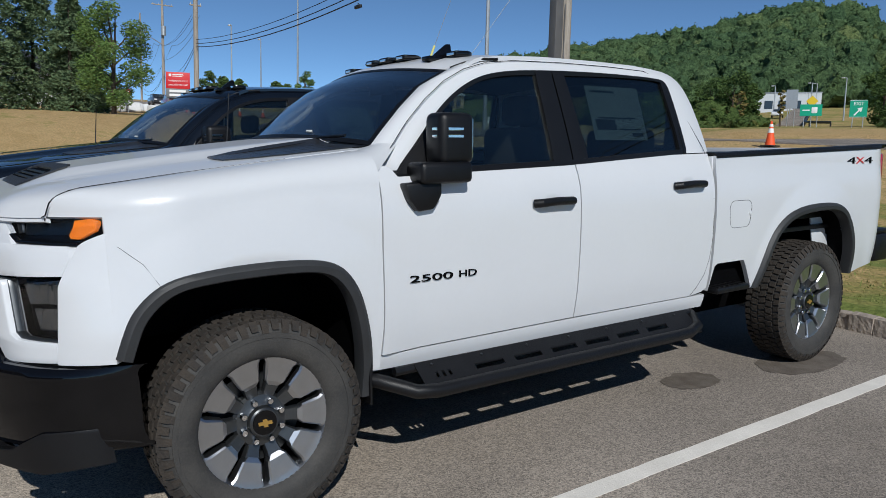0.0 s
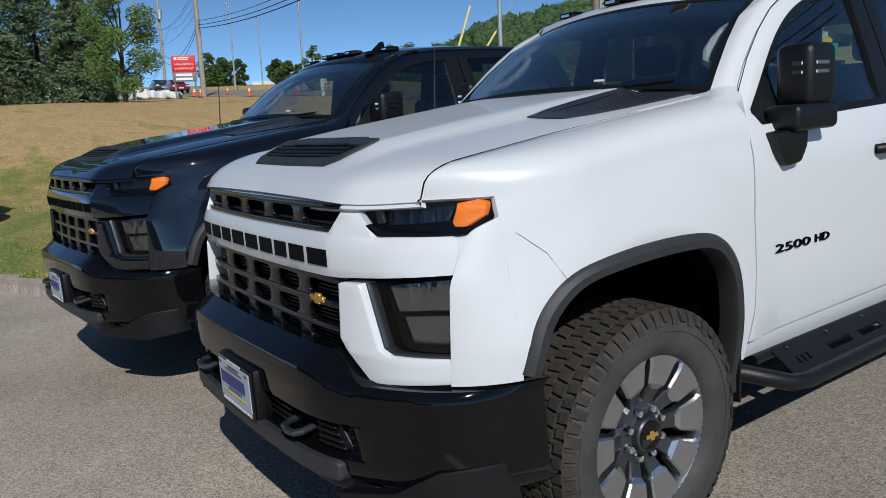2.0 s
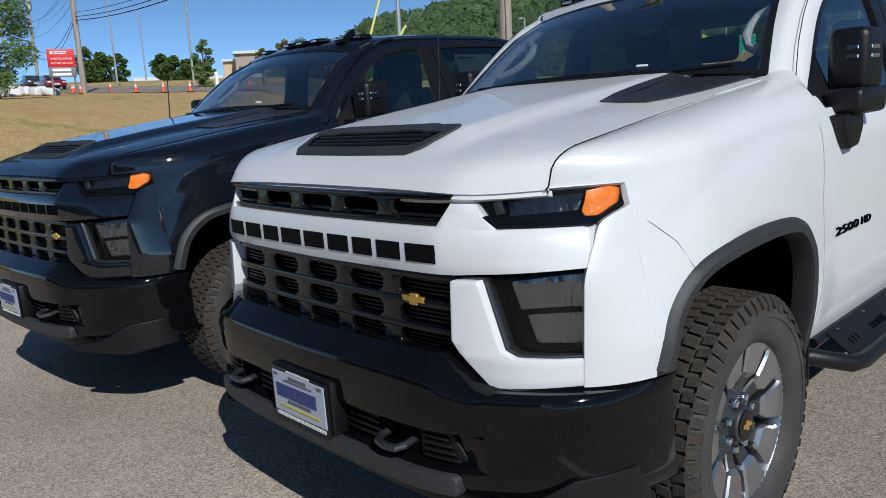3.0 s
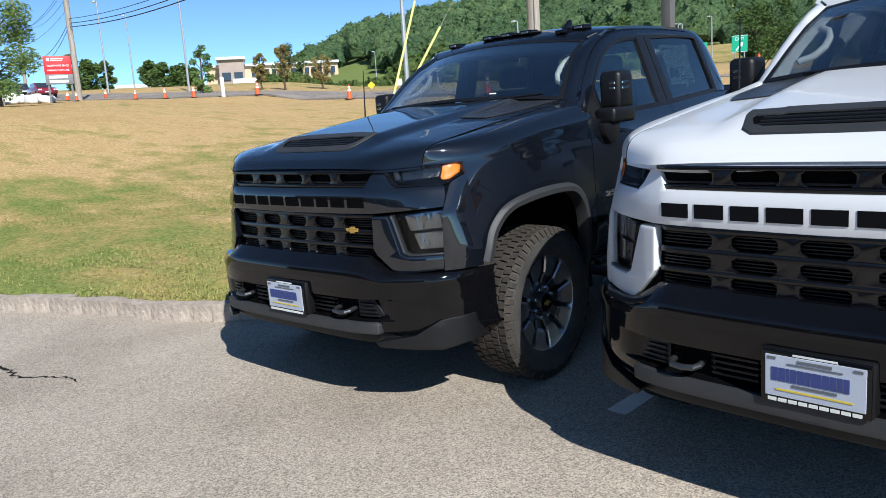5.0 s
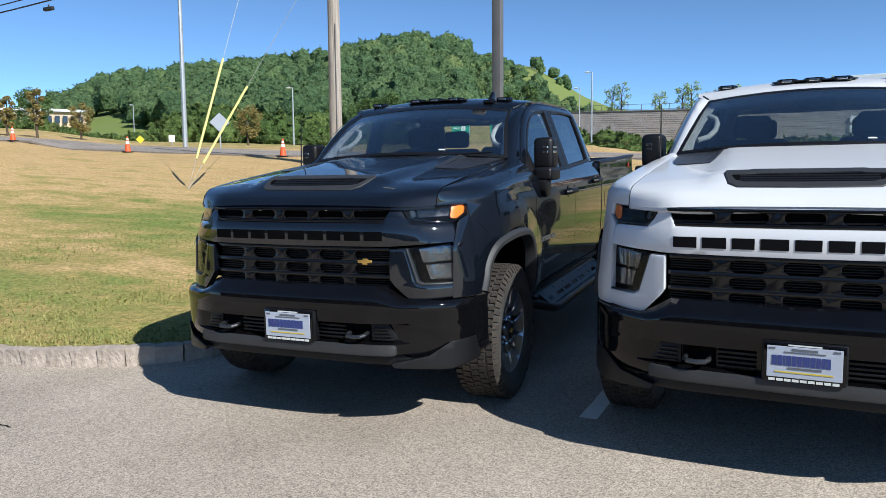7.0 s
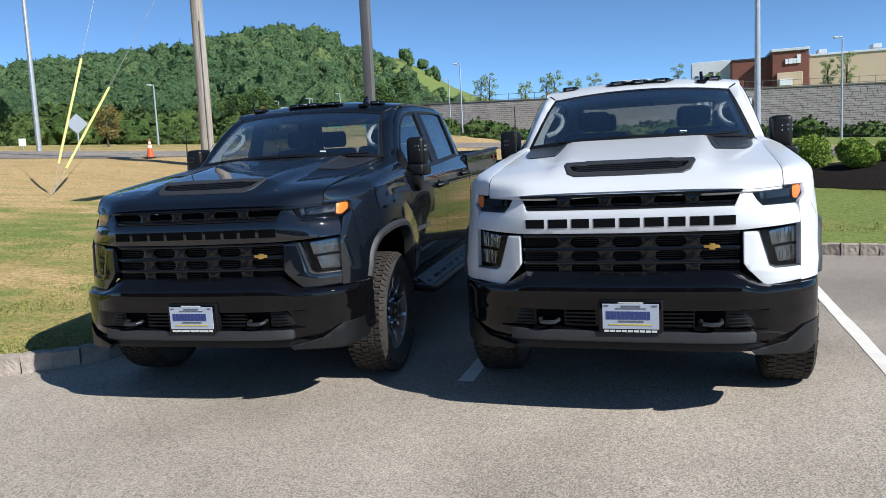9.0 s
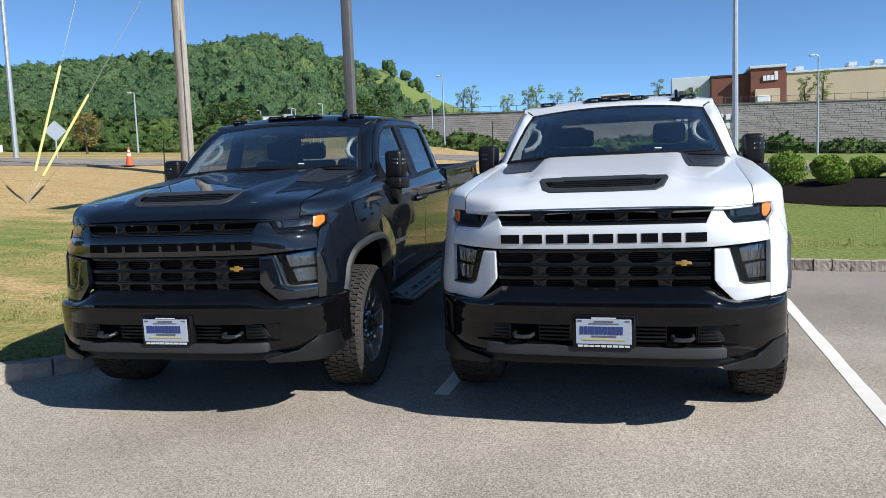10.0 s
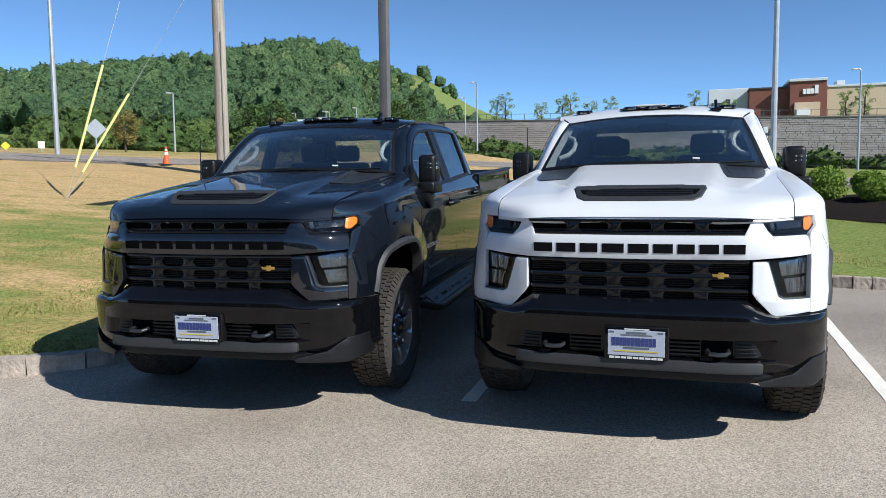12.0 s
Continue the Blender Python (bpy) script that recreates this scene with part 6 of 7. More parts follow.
def hill_z(az, d, trees=0.0):
    top = lerp_table(SKYLINE, az) - trees / RIDGE
    base = 0.050
    f = min(1, max(0, (d - 150) / (RIDGE - 150)))
    s = base + (max(top, base) - base) * (f * f * (3 - 2 * f)) ** 0.8
    z = 1.4 + min(d, RIDGE) * s
    return z - max(0, d - RIDGE) * 0.12


def wood_cover(az):
    """How tall the wood stands along the ridge."""
    return lerp_table([(-100, 9), (-60, 10), (-30, 13), (-24, 11), (-21, 6), (-19.5, 1.0), (-10, 0)], az)


rows = [[(*polar(az, d), hill_z(az, d, wood_cover(az))) for d in (140, 155, 170, 190, 210, 230, 250, 270, 290, 310, 330, 350, 400, 500)] for az in np.arange(-84, 4.1, 2.0)]
SCRUB = material("hill_scrub", (0.15, 0.20, 0.055), 0.95, spec=0.1, scale=0.06, second=(0.165, 0.195, 0.068), bump=0.8, bump_scale=0.8)
tagged(part("hill", shell(rows), SCRUB, None, angle=60), "hillside of scrub and bare earth", "hill", kind="structure")


def clearing(x, y):
    """The slip road's valley, which is kept free of woods."""
    az, d = math.degrees(math.atan2(x - 3.77, y + 1.03)), math.hypot(x - 3.77, y + 1.03)
    return -32.6 < az < -24.2 and d < 184


def wood_clump(seed, sub=3):
    rng = random.Random(seed)
    bm = bmesh.new()
    bmesh.ops.create_icosphere(bm, subdivisions=sub, radius=1.0)
    for v in bm.verts:
        d = v.co.normalized()
        k = 1 + 0.34 * noise.noise(d * 1.7 + Vector((seed, 0, 0))) + 0.26 * noise.noise(d * 4.2 + Vector((0, seed, 0))) + 0.16 * noise.noise(d * 9.0 + Vector((0, 0, seed)))
        v.co = d * k
    vs = np.array([tuple(v.co) for v in bm.verts])
    bm.verts.ensure_lookup_table()
    fs = np.array([[v.index for v in f.verts] for f in bm.faces])
    bm.free()
    return vs, fs


def woods(name, label, places, mat, sub=2, spray=230, sink=0.0, big=1.0):
    """Very many distant crowns as one mesh: x, y, z of the foot, height, width."""
    forms = [wood_clump(k + 1, sub) for k in range(9)]
    V, F, Q, off = [], [], [], 0
    rng = random.Random(5)
    npr = np.random.default_rng(8)
    for x, y, z, h, w in places:
        if clearing(x, y):
            continue
        vs, fs = forms[rng.randrange(9)]
        a = rng.uniform(0, 6.28)
        c, s = math.cos(a), math.sin(a)
        q = np.column_stack(((vs[:, 0] * c - vs[:, 1] * s) * w / 2 + x, (vs[:, 0] * s + vs[:, 1] * c) * w / 2 + y, vs[:, 2] * h * 0.42 + z + h * (0.60 - sink)))
        V.append(q), F.append(fs + off)
        off += len(vs)
        # loose sprays of foliage over the crown
        pick = npr.integers(0, len(vs), spray)
        cen = q[pick] + npr.normal(0, 0.035 * h, (spray, 3))
        u = npr.normal(0, 1, (spray, 3))
        u /= np.linalg.norm(u, axis=1)[:, None]
        v = np.cross(u, npr.normal(0, 1, (spray, 3)))
        v /= np.linalg.norm(v, axis=1)[:, None]
        sz = big * h * npr.uniform(0.020, 0.055, (spray, 1))
        V.append(np.concatenate((cen - u * sz, cen - v * sz * 0.7, cen + u * sz, cen + v * sz * 0.7)))
        k = np.arange(spray)
        Q.append(np.column_stack((k, k + spray, k + 2 * spray, k + 3 * spray)) + off)
        off += 4 * spray
    V, F = np.concatenate(V), np.concatenate(F)
    me = bpy.data.meshes.new(name)
    me.from_pydata(V.tolist(), [], F.tolist() + np.concatenate(Q).tolist())
    me.materials.append(mat)
    return tagged(new(name, me), label, "woods", kind="stuff")


def wood_material(name, a, b, c):
    m = material(name, a, 0.9, spec=0.1)
    n, l = m.node_tree.nodes, m.node_tree.links
    geo, ramp = n.new("ShaderNodeNewGeometry"), n.new("ShaderNodeValToRGB")
    e = ramp.color_ramp.elements
    e[0].color, e[1].color = (*a, 1), (*b, 1)
    k = e.new(0.9)
    k.color = (*b, 1)
    e[-1].color = (*c, 1)
    l.new(geo.outputs["Random Per Island"], ramp.inputs[0])
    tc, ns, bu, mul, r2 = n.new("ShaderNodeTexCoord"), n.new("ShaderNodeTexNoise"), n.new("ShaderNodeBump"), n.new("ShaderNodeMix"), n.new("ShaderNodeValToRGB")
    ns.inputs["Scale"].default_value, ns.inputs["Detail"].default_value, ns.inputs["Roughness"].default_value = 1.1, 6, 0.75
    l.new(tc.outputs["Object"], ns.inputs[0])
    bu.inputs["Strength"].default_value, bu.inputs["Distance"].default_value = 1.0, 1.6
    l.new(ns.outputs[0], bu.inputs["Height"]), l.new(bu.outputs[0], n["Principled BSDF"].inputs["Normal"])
    # the relief noise also sets the tone: hollows darker, humps brighter
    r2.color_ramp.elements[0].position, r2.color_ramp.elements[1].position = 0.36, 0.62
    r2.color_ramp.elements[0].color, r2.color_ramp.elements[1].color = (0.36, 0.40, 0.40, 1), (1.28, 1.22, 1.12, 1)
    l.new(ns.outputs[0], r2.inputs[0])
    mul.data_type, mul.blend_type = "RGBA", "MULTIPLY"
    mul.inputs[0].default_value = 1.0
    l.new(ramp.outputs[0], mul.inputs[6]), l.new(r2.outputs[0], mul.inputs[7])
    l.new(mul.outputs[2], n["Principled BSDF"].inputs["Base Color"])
    return m


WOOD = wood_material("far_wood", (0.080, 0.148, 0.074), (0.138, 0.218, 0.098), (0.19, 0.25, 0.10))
rng = random.Random(21)
places = []
d = 158.0
while d < 345:
    step = 4.8 if d > 200 else 4.4
    az = -56.2 + rng.random()
    while az < -12:
        lim = lerp_table([(-72, 250), (-60, 250), (-50.5, 250), (-48.5, 195), (-44, 172), (-36, 185), (-24, 185), (-12, 170)], az)
        if az > -25 and d > lerp_table([(-25, 350), (-22.5, 325), (-20, 265), (-17, 225), (-13, 185)], az) and rng.random() > 0.06:
            az += math.degrees(step / d)
            continue
        if d > lim + 12 * noise.noise((az * 0.3, d * 0.02, 0)) and rng.random() < 0.93:
            a2, d2 = az + rng.uniform(-0.35, 0.35), d + rng.uniform(-2.5, 2.5)
            h = rng.uniform(5.5, 11.0) * (1 if a2 < -25 else 0.55)
            x, y = polar(a2, d2)
            places.append((x, y, hill_z(a2, d2, wood_cover(a2)) - 1.0, h, h * rng.uniform(0.62, 0.95)))
        az += math.degrees(step / d) * rng.uniform(0.8, 1.2)
    d += step * 0.9
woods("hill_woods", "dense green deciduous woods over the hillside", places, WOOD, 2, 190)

# scrub trees and hedges between the road and the hill
places = []
for _ in range(340):
    az = rng.uniform(-57, -14)
    d = rng.uniform(95, 160)
    if -31.5 < az < -27.5 or (-66 < az < -57 and d > 110):
        continue
    x, y = polar(az, d)
    h = rng.uniform(2.5, 5.5) * (1.25 if -46 < az < -36 else 0.45 if az < -47 else 0.85)
    places.append((x, y, max(ground_z(x, y), hill_z(az, d, 0) if d > 150 else -9) - 0.5, h, h * rng.uniform(0.9, 1.5)))
for _ in range(90):
    x, y = rng.uniform(-30, 50), rng.uniform(88, 98)
    h = rng.uniform(1.0, 3.4)
    places.append((x, y, ground_z(x, y) - 0.3, h, h * rng.uniform(1.0, 1.6)))
for _ in range(260):
    # reeds and low growth at the foot of the trees
    x, y = rng.uniform(-85, 2), rng.uniform(66, 84)
    h = rng.uniform(0.9, 2.0)
    places.append((x, y, ground_z(x, y) - 0.3, h, h * rng.uniform(1.2, 2.2)))
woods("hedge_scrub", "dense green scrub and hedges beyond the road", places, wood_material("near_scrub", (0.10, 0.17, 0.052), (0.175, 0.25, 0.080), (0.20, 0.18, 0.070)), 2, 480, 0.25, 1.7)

# ---- trees on the bank ----
for k, (az, d, h, r) in enumerate(((-80.0, 57, 8.5, 2.3), (-82.2, 60, 10.5, 2.7), (-84.6, 56, 11.5, 2.8), (-87.2, 60, 11.0, 2.8), (-90, 56, 10.0, 2.6), (-93, 60, 11.0, 2.8), (-79.0, 66, 7.0, 2.0))):
    a = radians(az)
    az -= 1.2
    a = radians(az)
    conifer("dark green spruce at the top of the bank", 3.7 + d * math.sin(a), -1.16 + d * math.cos(a), h, r, 40 + k)
for k, (az, d, h, r) in enumerate(((-78.6, 62, 6.4, 2.0), (-87.0, 50, 4.4, 2.1))):
    a = radians(az)
    a = radians(az - 1.2)
    tree("round_tree", "bright green young deciduous tree among spruces", 3.7 + d * math.sin(a), -1.16 + d * math.cos(a), h, r, LEAF_LIGHT, 60 + k, 7500, 0.12, 0.10)
tree("locust_tree", "airy green locust tree beside the white sacks", -45.9, 8.9, 6.6, 2.5, LEAF_LIGHT, 71, 9500, 0.10, 0.10)
for k, (az, d, h, r, mat) in enumerate(((-68.2, 120, 5.9, 2.6, LEAF), (-67.4, 124, 4.9, 2.3, LEAF), (-66.4, 125, 4.9, 1.5, LEAF), (-63.4, 110, 4.1, 1.8, LEAF), (-62.3, 105, 3.4, 2.2, LEAF), (-61.2, 112, 3.0, 2.2, LEAF), (-59.9, 62, 3.7, 1.0, LEAF_LIGHT), (-56.0, 64, 2.9, 0.75, RUST), (-54.4, 62, 3.5, 0.7, RUST), (-51.8, 66, 2.8, 1.1, RUST), (-54.0, 150, 8.5, 3.8, LEAF), (-41.0, 70, 3.4, 1.4, RUST))):
    a = radians(az - lerp_table([(-60, 2.1), (-45, 1.3), (-30, 0.7)], az))
    tree("verge_tree", "small tree on the far verge", 0.5 + d * math.sin(a), -3.6 + d * math.cos(a), h * (0.84 if d > 100 else 1.0), r, mat, 80 + k, 1500 if d < 100 else 2600, 0.035 * h if d < 100 else 0.24, 0.28 if mat is RUST else 0.02)
for k, az in enumerate((-14.3, -13.6, -10.9, -9.3, -8.7, -7.2, -5.8, 0.2, 2.6, 9.9, 11.0)):
    x, y = polar(az + 0.25, 118)
    tree("sapling", "slender young tree on top of the stone wall", x, y, 4.4 + 0.9 * math.sin(k * 2.1), 1.45, SAPLEAF, 120 + k, 800, 0.13, 0.15, 10.35 - 0.025 * (x + 6), "saplings on the wall")

# mulch beds with clipped shrubs
MULCH = material("dark_mulch", (0.022, 0.017, 0.014), 0.95, spec=0.1, scale=20, vary=0.5, bump=1.0, bump_scale=45)
for nm, cx, cy, rx, ry, hump, lab in (("mulch_bed", 5.6, 13.1, 3.7, 2.3, 0.34, "dark brown mulch bed under clipped shrubs"), ("mulch_bed", -12.65, -1.75, 1.2, 1.1, 0.10, "dark mulch ring round the golden shrub")):
    rows = []
    for i in range(33):
        a = 2 * math.pi * i / 32
        rows.append([(cx + rx * f * math.cos(a) * (1 + 0.08 * math.sin(3 * a)), cy + ry * f * math.sin(a), ground_z(cx + rx * f * math.cos(a), cy + ry * f * math.sin(a)) + hump * (1 - f ** 3) + 0.02 + 0.03 * noise.noise((f * 9, i * 0.9, 1))) for f in (0.02, 0.25, 0.5, 0.75, 0.9, 1.0)])
    tagged(part(nm, shell(rows), MULCH, None, angle=60), lab, "flower bed", kind="structure")
shrub("golden yellow feathery evergreen shrub in a mulch ring", -12.80, -1.72, 0.82, 1.55, GOLDLEAF, 5, 8000, 0.055)
for k, (x, y, r, h) in enumerate(((3.20, 13.2, 0.44, 0.80), (4.05, 12.6, 0.37, 0.46), (4.25, 14.2, 0.38, 0.55), (4.9, 13.6, 0.42, 0.55), (5.7, 13.3, 0.5, 0.6), (6.7, 13.6, 0.55, 0.6))):
    shrub("clipped round green shrub on dark mulch", x, y, r, h, BOXLEAF, 20 + k, 4200, 0.034, "clipped shrubs", ground_z(x, y) + (0.22 if k == 0 else 0.31))

# ---- poles, lamps, cables, cones, signs ----
POLEWOOD = material("grey_pole_wood", (0.43, 0.385, 0.335), 0.85, spec=0.15, scale=3, second=(0.24, 0.205, 0.17), bump=0.7, bump_scale=30, stretch=(6, 6, 0.25))
WIRE = material("wire_steel", (0.20, 0.20, 0.20), 0.5, metal=0.5)
GALV = material("galvanised_steel", (0.52, 0.53, 0.53), 0.45, metal=0.7, scale=5, vary=0.15)
BRONZE = material("bronze_pole_paint", (0.13, 0.122, 0.118), 0.45, scale=5, vary=0.2)
YELLOW = material("guy_guard_yellow", (0.66, 0.62, 0.20), 0.5, scale=4, vary=0.12)
CABLE = material("cable_black", (0.012, 0.012, 0.013), 0.6)
ORANGE = material("cone_orange", (0.85, 0.10, 0.02), 0.55, scale=6, vary=0.12)
WHITEBAND = material("cone_white", (0.80, 0.80, 0.78), 0.4)
LAMPWHITE = material("lamp_head_paint", (0.66, 0.67, 0.68), 0.4, scale=5, vary=0.08)


def place(x, y, up=0.0):
    return pose(x, y, ground_z(x, y) + up)


def wood_pole(x, y, h, r, label, arms=()):
    t = thing("utility_pole", label, "utility pole", place(x, y, -0.2), "utility poles")
    part("pole", tube([(0, 0, 0), (0, 0, h * 0.3), (0, 0, h * 0.6), (0, 0, h)], 0, 18, [r, r * 0.93, r * 0.85, r * 0.72]), POLEWOOD, t)
    for z, half in arms:
        part("crossarm", box(-0.06, 0.06, -half, half, z - 0.06, z + 0.06, 0.01), POLEWOOD, t)
        for y2 in (-half * 0.85, -half * 0.3, half * 0.3, half * 0.85):
            part("insulator", tube([(0, y2, z + 0.06), (0, y2, z + 0.22)], 0.045, 8), GALV, t)
    return t


main_pole = wood_pole(-14.95, 16.95, 15.5, 0.225, "thick weathered grey wooden utility pole by the road")
part("conduit", tube([(0.165, -0.165, 0.1), (0.158, -0.158, 5.0)], 0.022, 8), BRONZE, main_pole)
west_pole = wood_pole(-62.4, 19.0, 15.2, 0.23, "brown wooden utility pole beside the red sign", ((9.4, 0.5),))
far_pole = wood_pole(-94.0, 24.5, 15.5, 0.19, "distant wooden utility pole with crossarm and transformer", ((12.6, 1.3),))
part("transformer", tube([(0.4, 0, 8.9), (0.4, 0, 10.0)], 0.30, 14), GALV, far_pole)
part("lamp_arm", tube([(0, 0, 7.8), (0.8, -2.0, 8.6), (1.2, -3.2, 8.7)], 0.05, 8), GALV, far_pole)
part("lamp_head", box(1.0, 1.35, -3.9, -3.1, 8.6, 8.78, 0.06), LAMPWHITE, far_pole)
wood_pole(-133, 31, 15.0, 0.18, "distant wooden utility pole", ((12.0, 1.2),))

# the steel light column behind the black pickup
t = thing("light_column", "dark bronze square steel light column on the lawn", "light pole", place(-4.71, 6.89))
part("column", box(-0.075, 0.075, -0.075, 0.075, 0.25, 8.2, 0.01), BRONZE, t)
part("base", tube([(0, 0, -0.2), (0, 0, 0.28)], 0.25, 20), JOINT, t)
part("luminaire", box(-0.25, 0.25, -0.9, 0.1, 8.15, 8.3, 0.03), BRONZE, t)


def street_lamp(x, y, h, r, label="galvanised street lamp with a short arm", head=0.35, way=-1, z=None):
    t = thing("street_lamp", label, "street lamp", place(x, y) if z is None else pose(x, y, z), "street lamps")
    part("column", tube([(0, 0, -0.2), (0, 0, h * 0.5), (0, 0, h)], 0, 10, [r, r * 0.8, r * 0.6]), GALV, t)
    part("arm", tube([(0, 0, h - 0.05), (way * head * 0.4, 0, h + 0.08), (way * head, 0, h + 0.06)], r * 0.5, 6), GALV, t)
    part("lamp_head", box(*sorted((way * head * 0.9, way * (head + 0.42))), -0.17, 0.17, h - 0.02, h + 0.14, 0.04), LAMPWHITE, t)
    return t


street_lamp(-34.45, 29.0, 14.0, 0.15, "tall galvanised street lamp column")
street_lamp(3.70, 29.0, 13.5, 0.135, "tall galvanised street lamp column")
for x, y, h in ((-52.0, 62.0, 6.25), (-23.3, 79.8, 9), (14.97, 70.6, 9), (-82, 29.0, 9.5), (-63.6, 29.0, 13), (-101, 40, 9.5), (-69.1, 130.0, 3.8), (-71.6, 128.6, 3.8), (-113.3, 93.4, 8.4), (-29.5, 96, 8.5)):
    street_lamp(x, y, h, 0.11)

# cables from the western pole to the main pole and on
def hang(a, b, sag, r, n=18):
    a, b = Vector(a), Vector(b)
    pts = []
    for i in range(n + 1):
        f = i / n
        p = a + (b - a) * f
        p.z -= 4 * sag * f * (1 - f)
        pts.append(tuple(p))
    return tube(pts, r, 6)


for k, dz in enumerate((0.0, 0.28, 0.62)):
    tagged(part("cable", hang((-62.4, 19.0, 10.6 + dz), (-14.95, 16.95, 10.6 + dz * 1.3), 1.3, 0.032 - 0.006 * k), CABLE), "thick black overhead cable between two poles", "cable", "overhead cables")
    tagged(part("cable", hang((-14.95, 16.95, 10.6 + dz * 1.3), (28.0, 18.6, 11.5 + dz), 1.4, 0.032 - 0.006 * k), CABLE), "thick black overhead cable along the road", "cable", "overhead cables")
for k, (dz, dy) in enumerate(((0.0, 0), (0.5, 0.2), (3.2, -1.1), (3.2, -0.4), (3.2, 1.1), (1.6, 0.1))):
    tagged(part("cable", hang((-62.4, 19.0 + dy * 0.3, 10.7 + dz * 0.8), (-94, 24.5 + dy, 11.0 + dz * 1.2), 1.6 - 0.2 * k, 0.024 if k < 2 else 0.014), CABLE), "black overhead cable running to a distant pole", "cable", "overhead cables")
    tagged(part("cable", hang((-94, 24.5 + dy, 11.0 + dz * 1.2), (-133, 31 + dy, 12.0 + dz * 1.1), 1.6, 0.022 if k < 2 else 0.014), CABLE), "black overhead cable between distant poles", "cable", "overhead cables")
t = thing("splice_case", "black cable splice case hung under the cables", "cable box", pose(-30.4, 17.45, 9.12))
part("case", box(-0.30, 0.30, -0.08, 0.08, -0.17, 0.0, 0.04), CABLE, t)
part("strap", tube([(0, 0, 0), (0, 0, 0.10)], 0.03, 6), CABLE, t)

# guy wires with yellow guards
A = Vector((-15.32, 10.42, ground_z(-15.32, 10.42)))
for zt, f in ((9.6, 0.358), (18.1, 0.219)):
    t = thing("guy_wire", "steel guy wire with a yellow plastic guard", "guy wire", Matrix.Translation(A), "guy wires")
    e = Vector((-14.95, 16.95, zt)) - A
    s = 0.085 if zt < 12 else 0.050
    part("wire", tube([tuple(e * -0.02), tuple(e * (0.98 if zt < 12 else 0.74))], 0.007, 6), WIRE, t)
    part("guard", tube([tuple(e * s), tuple(e * (s + f) / 2), tuple(e * f)], 0.034, 10), YELLOW, t)

t = thing("marker_stake", "thin white stake leaning on the green lawn", "stake", place(2.30, 7.2))
part("stake", tube([(0.02, 0, -0.08), (-0.12, 0, 0.30)], 0.014, 8), WHITEBAND, t)

# traffic cones
cone_proto = None
for k, (x, y) in enumerate(((-8.1, 18.45), (-19.1, 19.2), (-27.7, 19.0), (-35.8, 19.0), (-43.2, 19.0), (-47.4, 19.1), (-51.8, 19.0), (-64.6, 18.8), (-65.8, 19.3), (-60.8, 18.2), (-63.5, 21.5))):
    m = place(x, y, 0.03)
    if cone_proto is None:
        cone_proto = thing("traffic_cone", "orange traffic cone with two white bands", "traffic cone", m, "traffic cones")
        part("foot", box(-0.19, 0.19, -0.19, 0.19, 0, 0.035, 0.008), CABLE, cone_proto)
        bm = bmesh.new()
        def cone_band(z0, z1, lift=0.0):
            r = lambda z: 0.145 - 0.118 * z / 0.70 + lift
            return tube([(0, 0, z0), (0, 0, z1)], 0, 20, [r(z0), r(z1)])
        part("cone", cone_band(0.03, 0.71), ORANGE, cone_proto)
        part("band", cone_band(0.38, 0.50, 0.004), WHITEBAND, cone_proto)
        part("band", cone_band(0.55, 0.62, 0.004), WHITEBAND, cone_proto)
    else:
        copy_thing(cone_proto, m @ pose(0, 0, 0, 0, 0, 37 * k))

# red lease board on posts
SIGNRED = material("sign_red", (0.62, 0.02, 0.025), 0.45, scale=3, vary=0.06)
SIGNGREY = material("sign_grey", (0.16, 0.17, 0.18), 0.5)
SIGNWHITE = material("sign_white", (0.78, 0.78, 0.78), 0.5)
t = thing("lease_board", "red and grey board with white bars on two posts", "sign", pose(-57.2, 15.96, ground_z(-57.2, 15.96), 0, 0, 71) @ Matrix.Diagonal((1.36, 1.36, 1.42, 1)))
zb = (5.79 - ground_z(-57.2, 15.96)) / 1.42
part("board", box(-0.66, 0.66, -0.03, 0.03, zb + 0.50, zb + 1.40, 0.004), SIGNRED, t, "red upper panel")
part("lower_board", box(-0.66, 0.66, -0.03, 0.03, zb, zb + 0.497, 0.004), SIGNGREY, t, "grey lower panel")
for x in (-0.55, 0.55):
    part("post", box(x - 0.05, x + 0.05, 0.03, 0.12, -0.3, zb + 1.3, 0.005), SIGNGREY, t)
for x0, x1, z0, z1 in ((-0.5, -0.36, 1.16, 1.30), (-0.30, 0.30, 1.24, 1.29), (-0.30, 0.25, 1.16, 1.20)):
    part("printed_bar", box(x0, x1, -0.036, -0.031, zb + z0, zb + z1, 0), SIGNWHITE, t)
for txt, z in (("WAREHOUSE SPACE", 0.88), ("AVAILABLE FOR LEASE", 0.66)):
    bm = lettering(txt, 0.16, 0.002)
    xs = [v.co.x for v in bm.verts]
    k = 1.05 / max(xs)
    for v in bm.verts:
        v.co = Vector((-0.52 + v.co.x * k, -0.034 + v.co.y, zb + z + v.co.z * 0.85))
    part("lettering", bm, SIGNWHITE, t)
for z in (0.30, 0.08):
    part("printed_bar", box(-0.48, 0.42, -0.036, -0.031, zb + z, zb + z + 0.13, 0), SIGNWHITE, t)

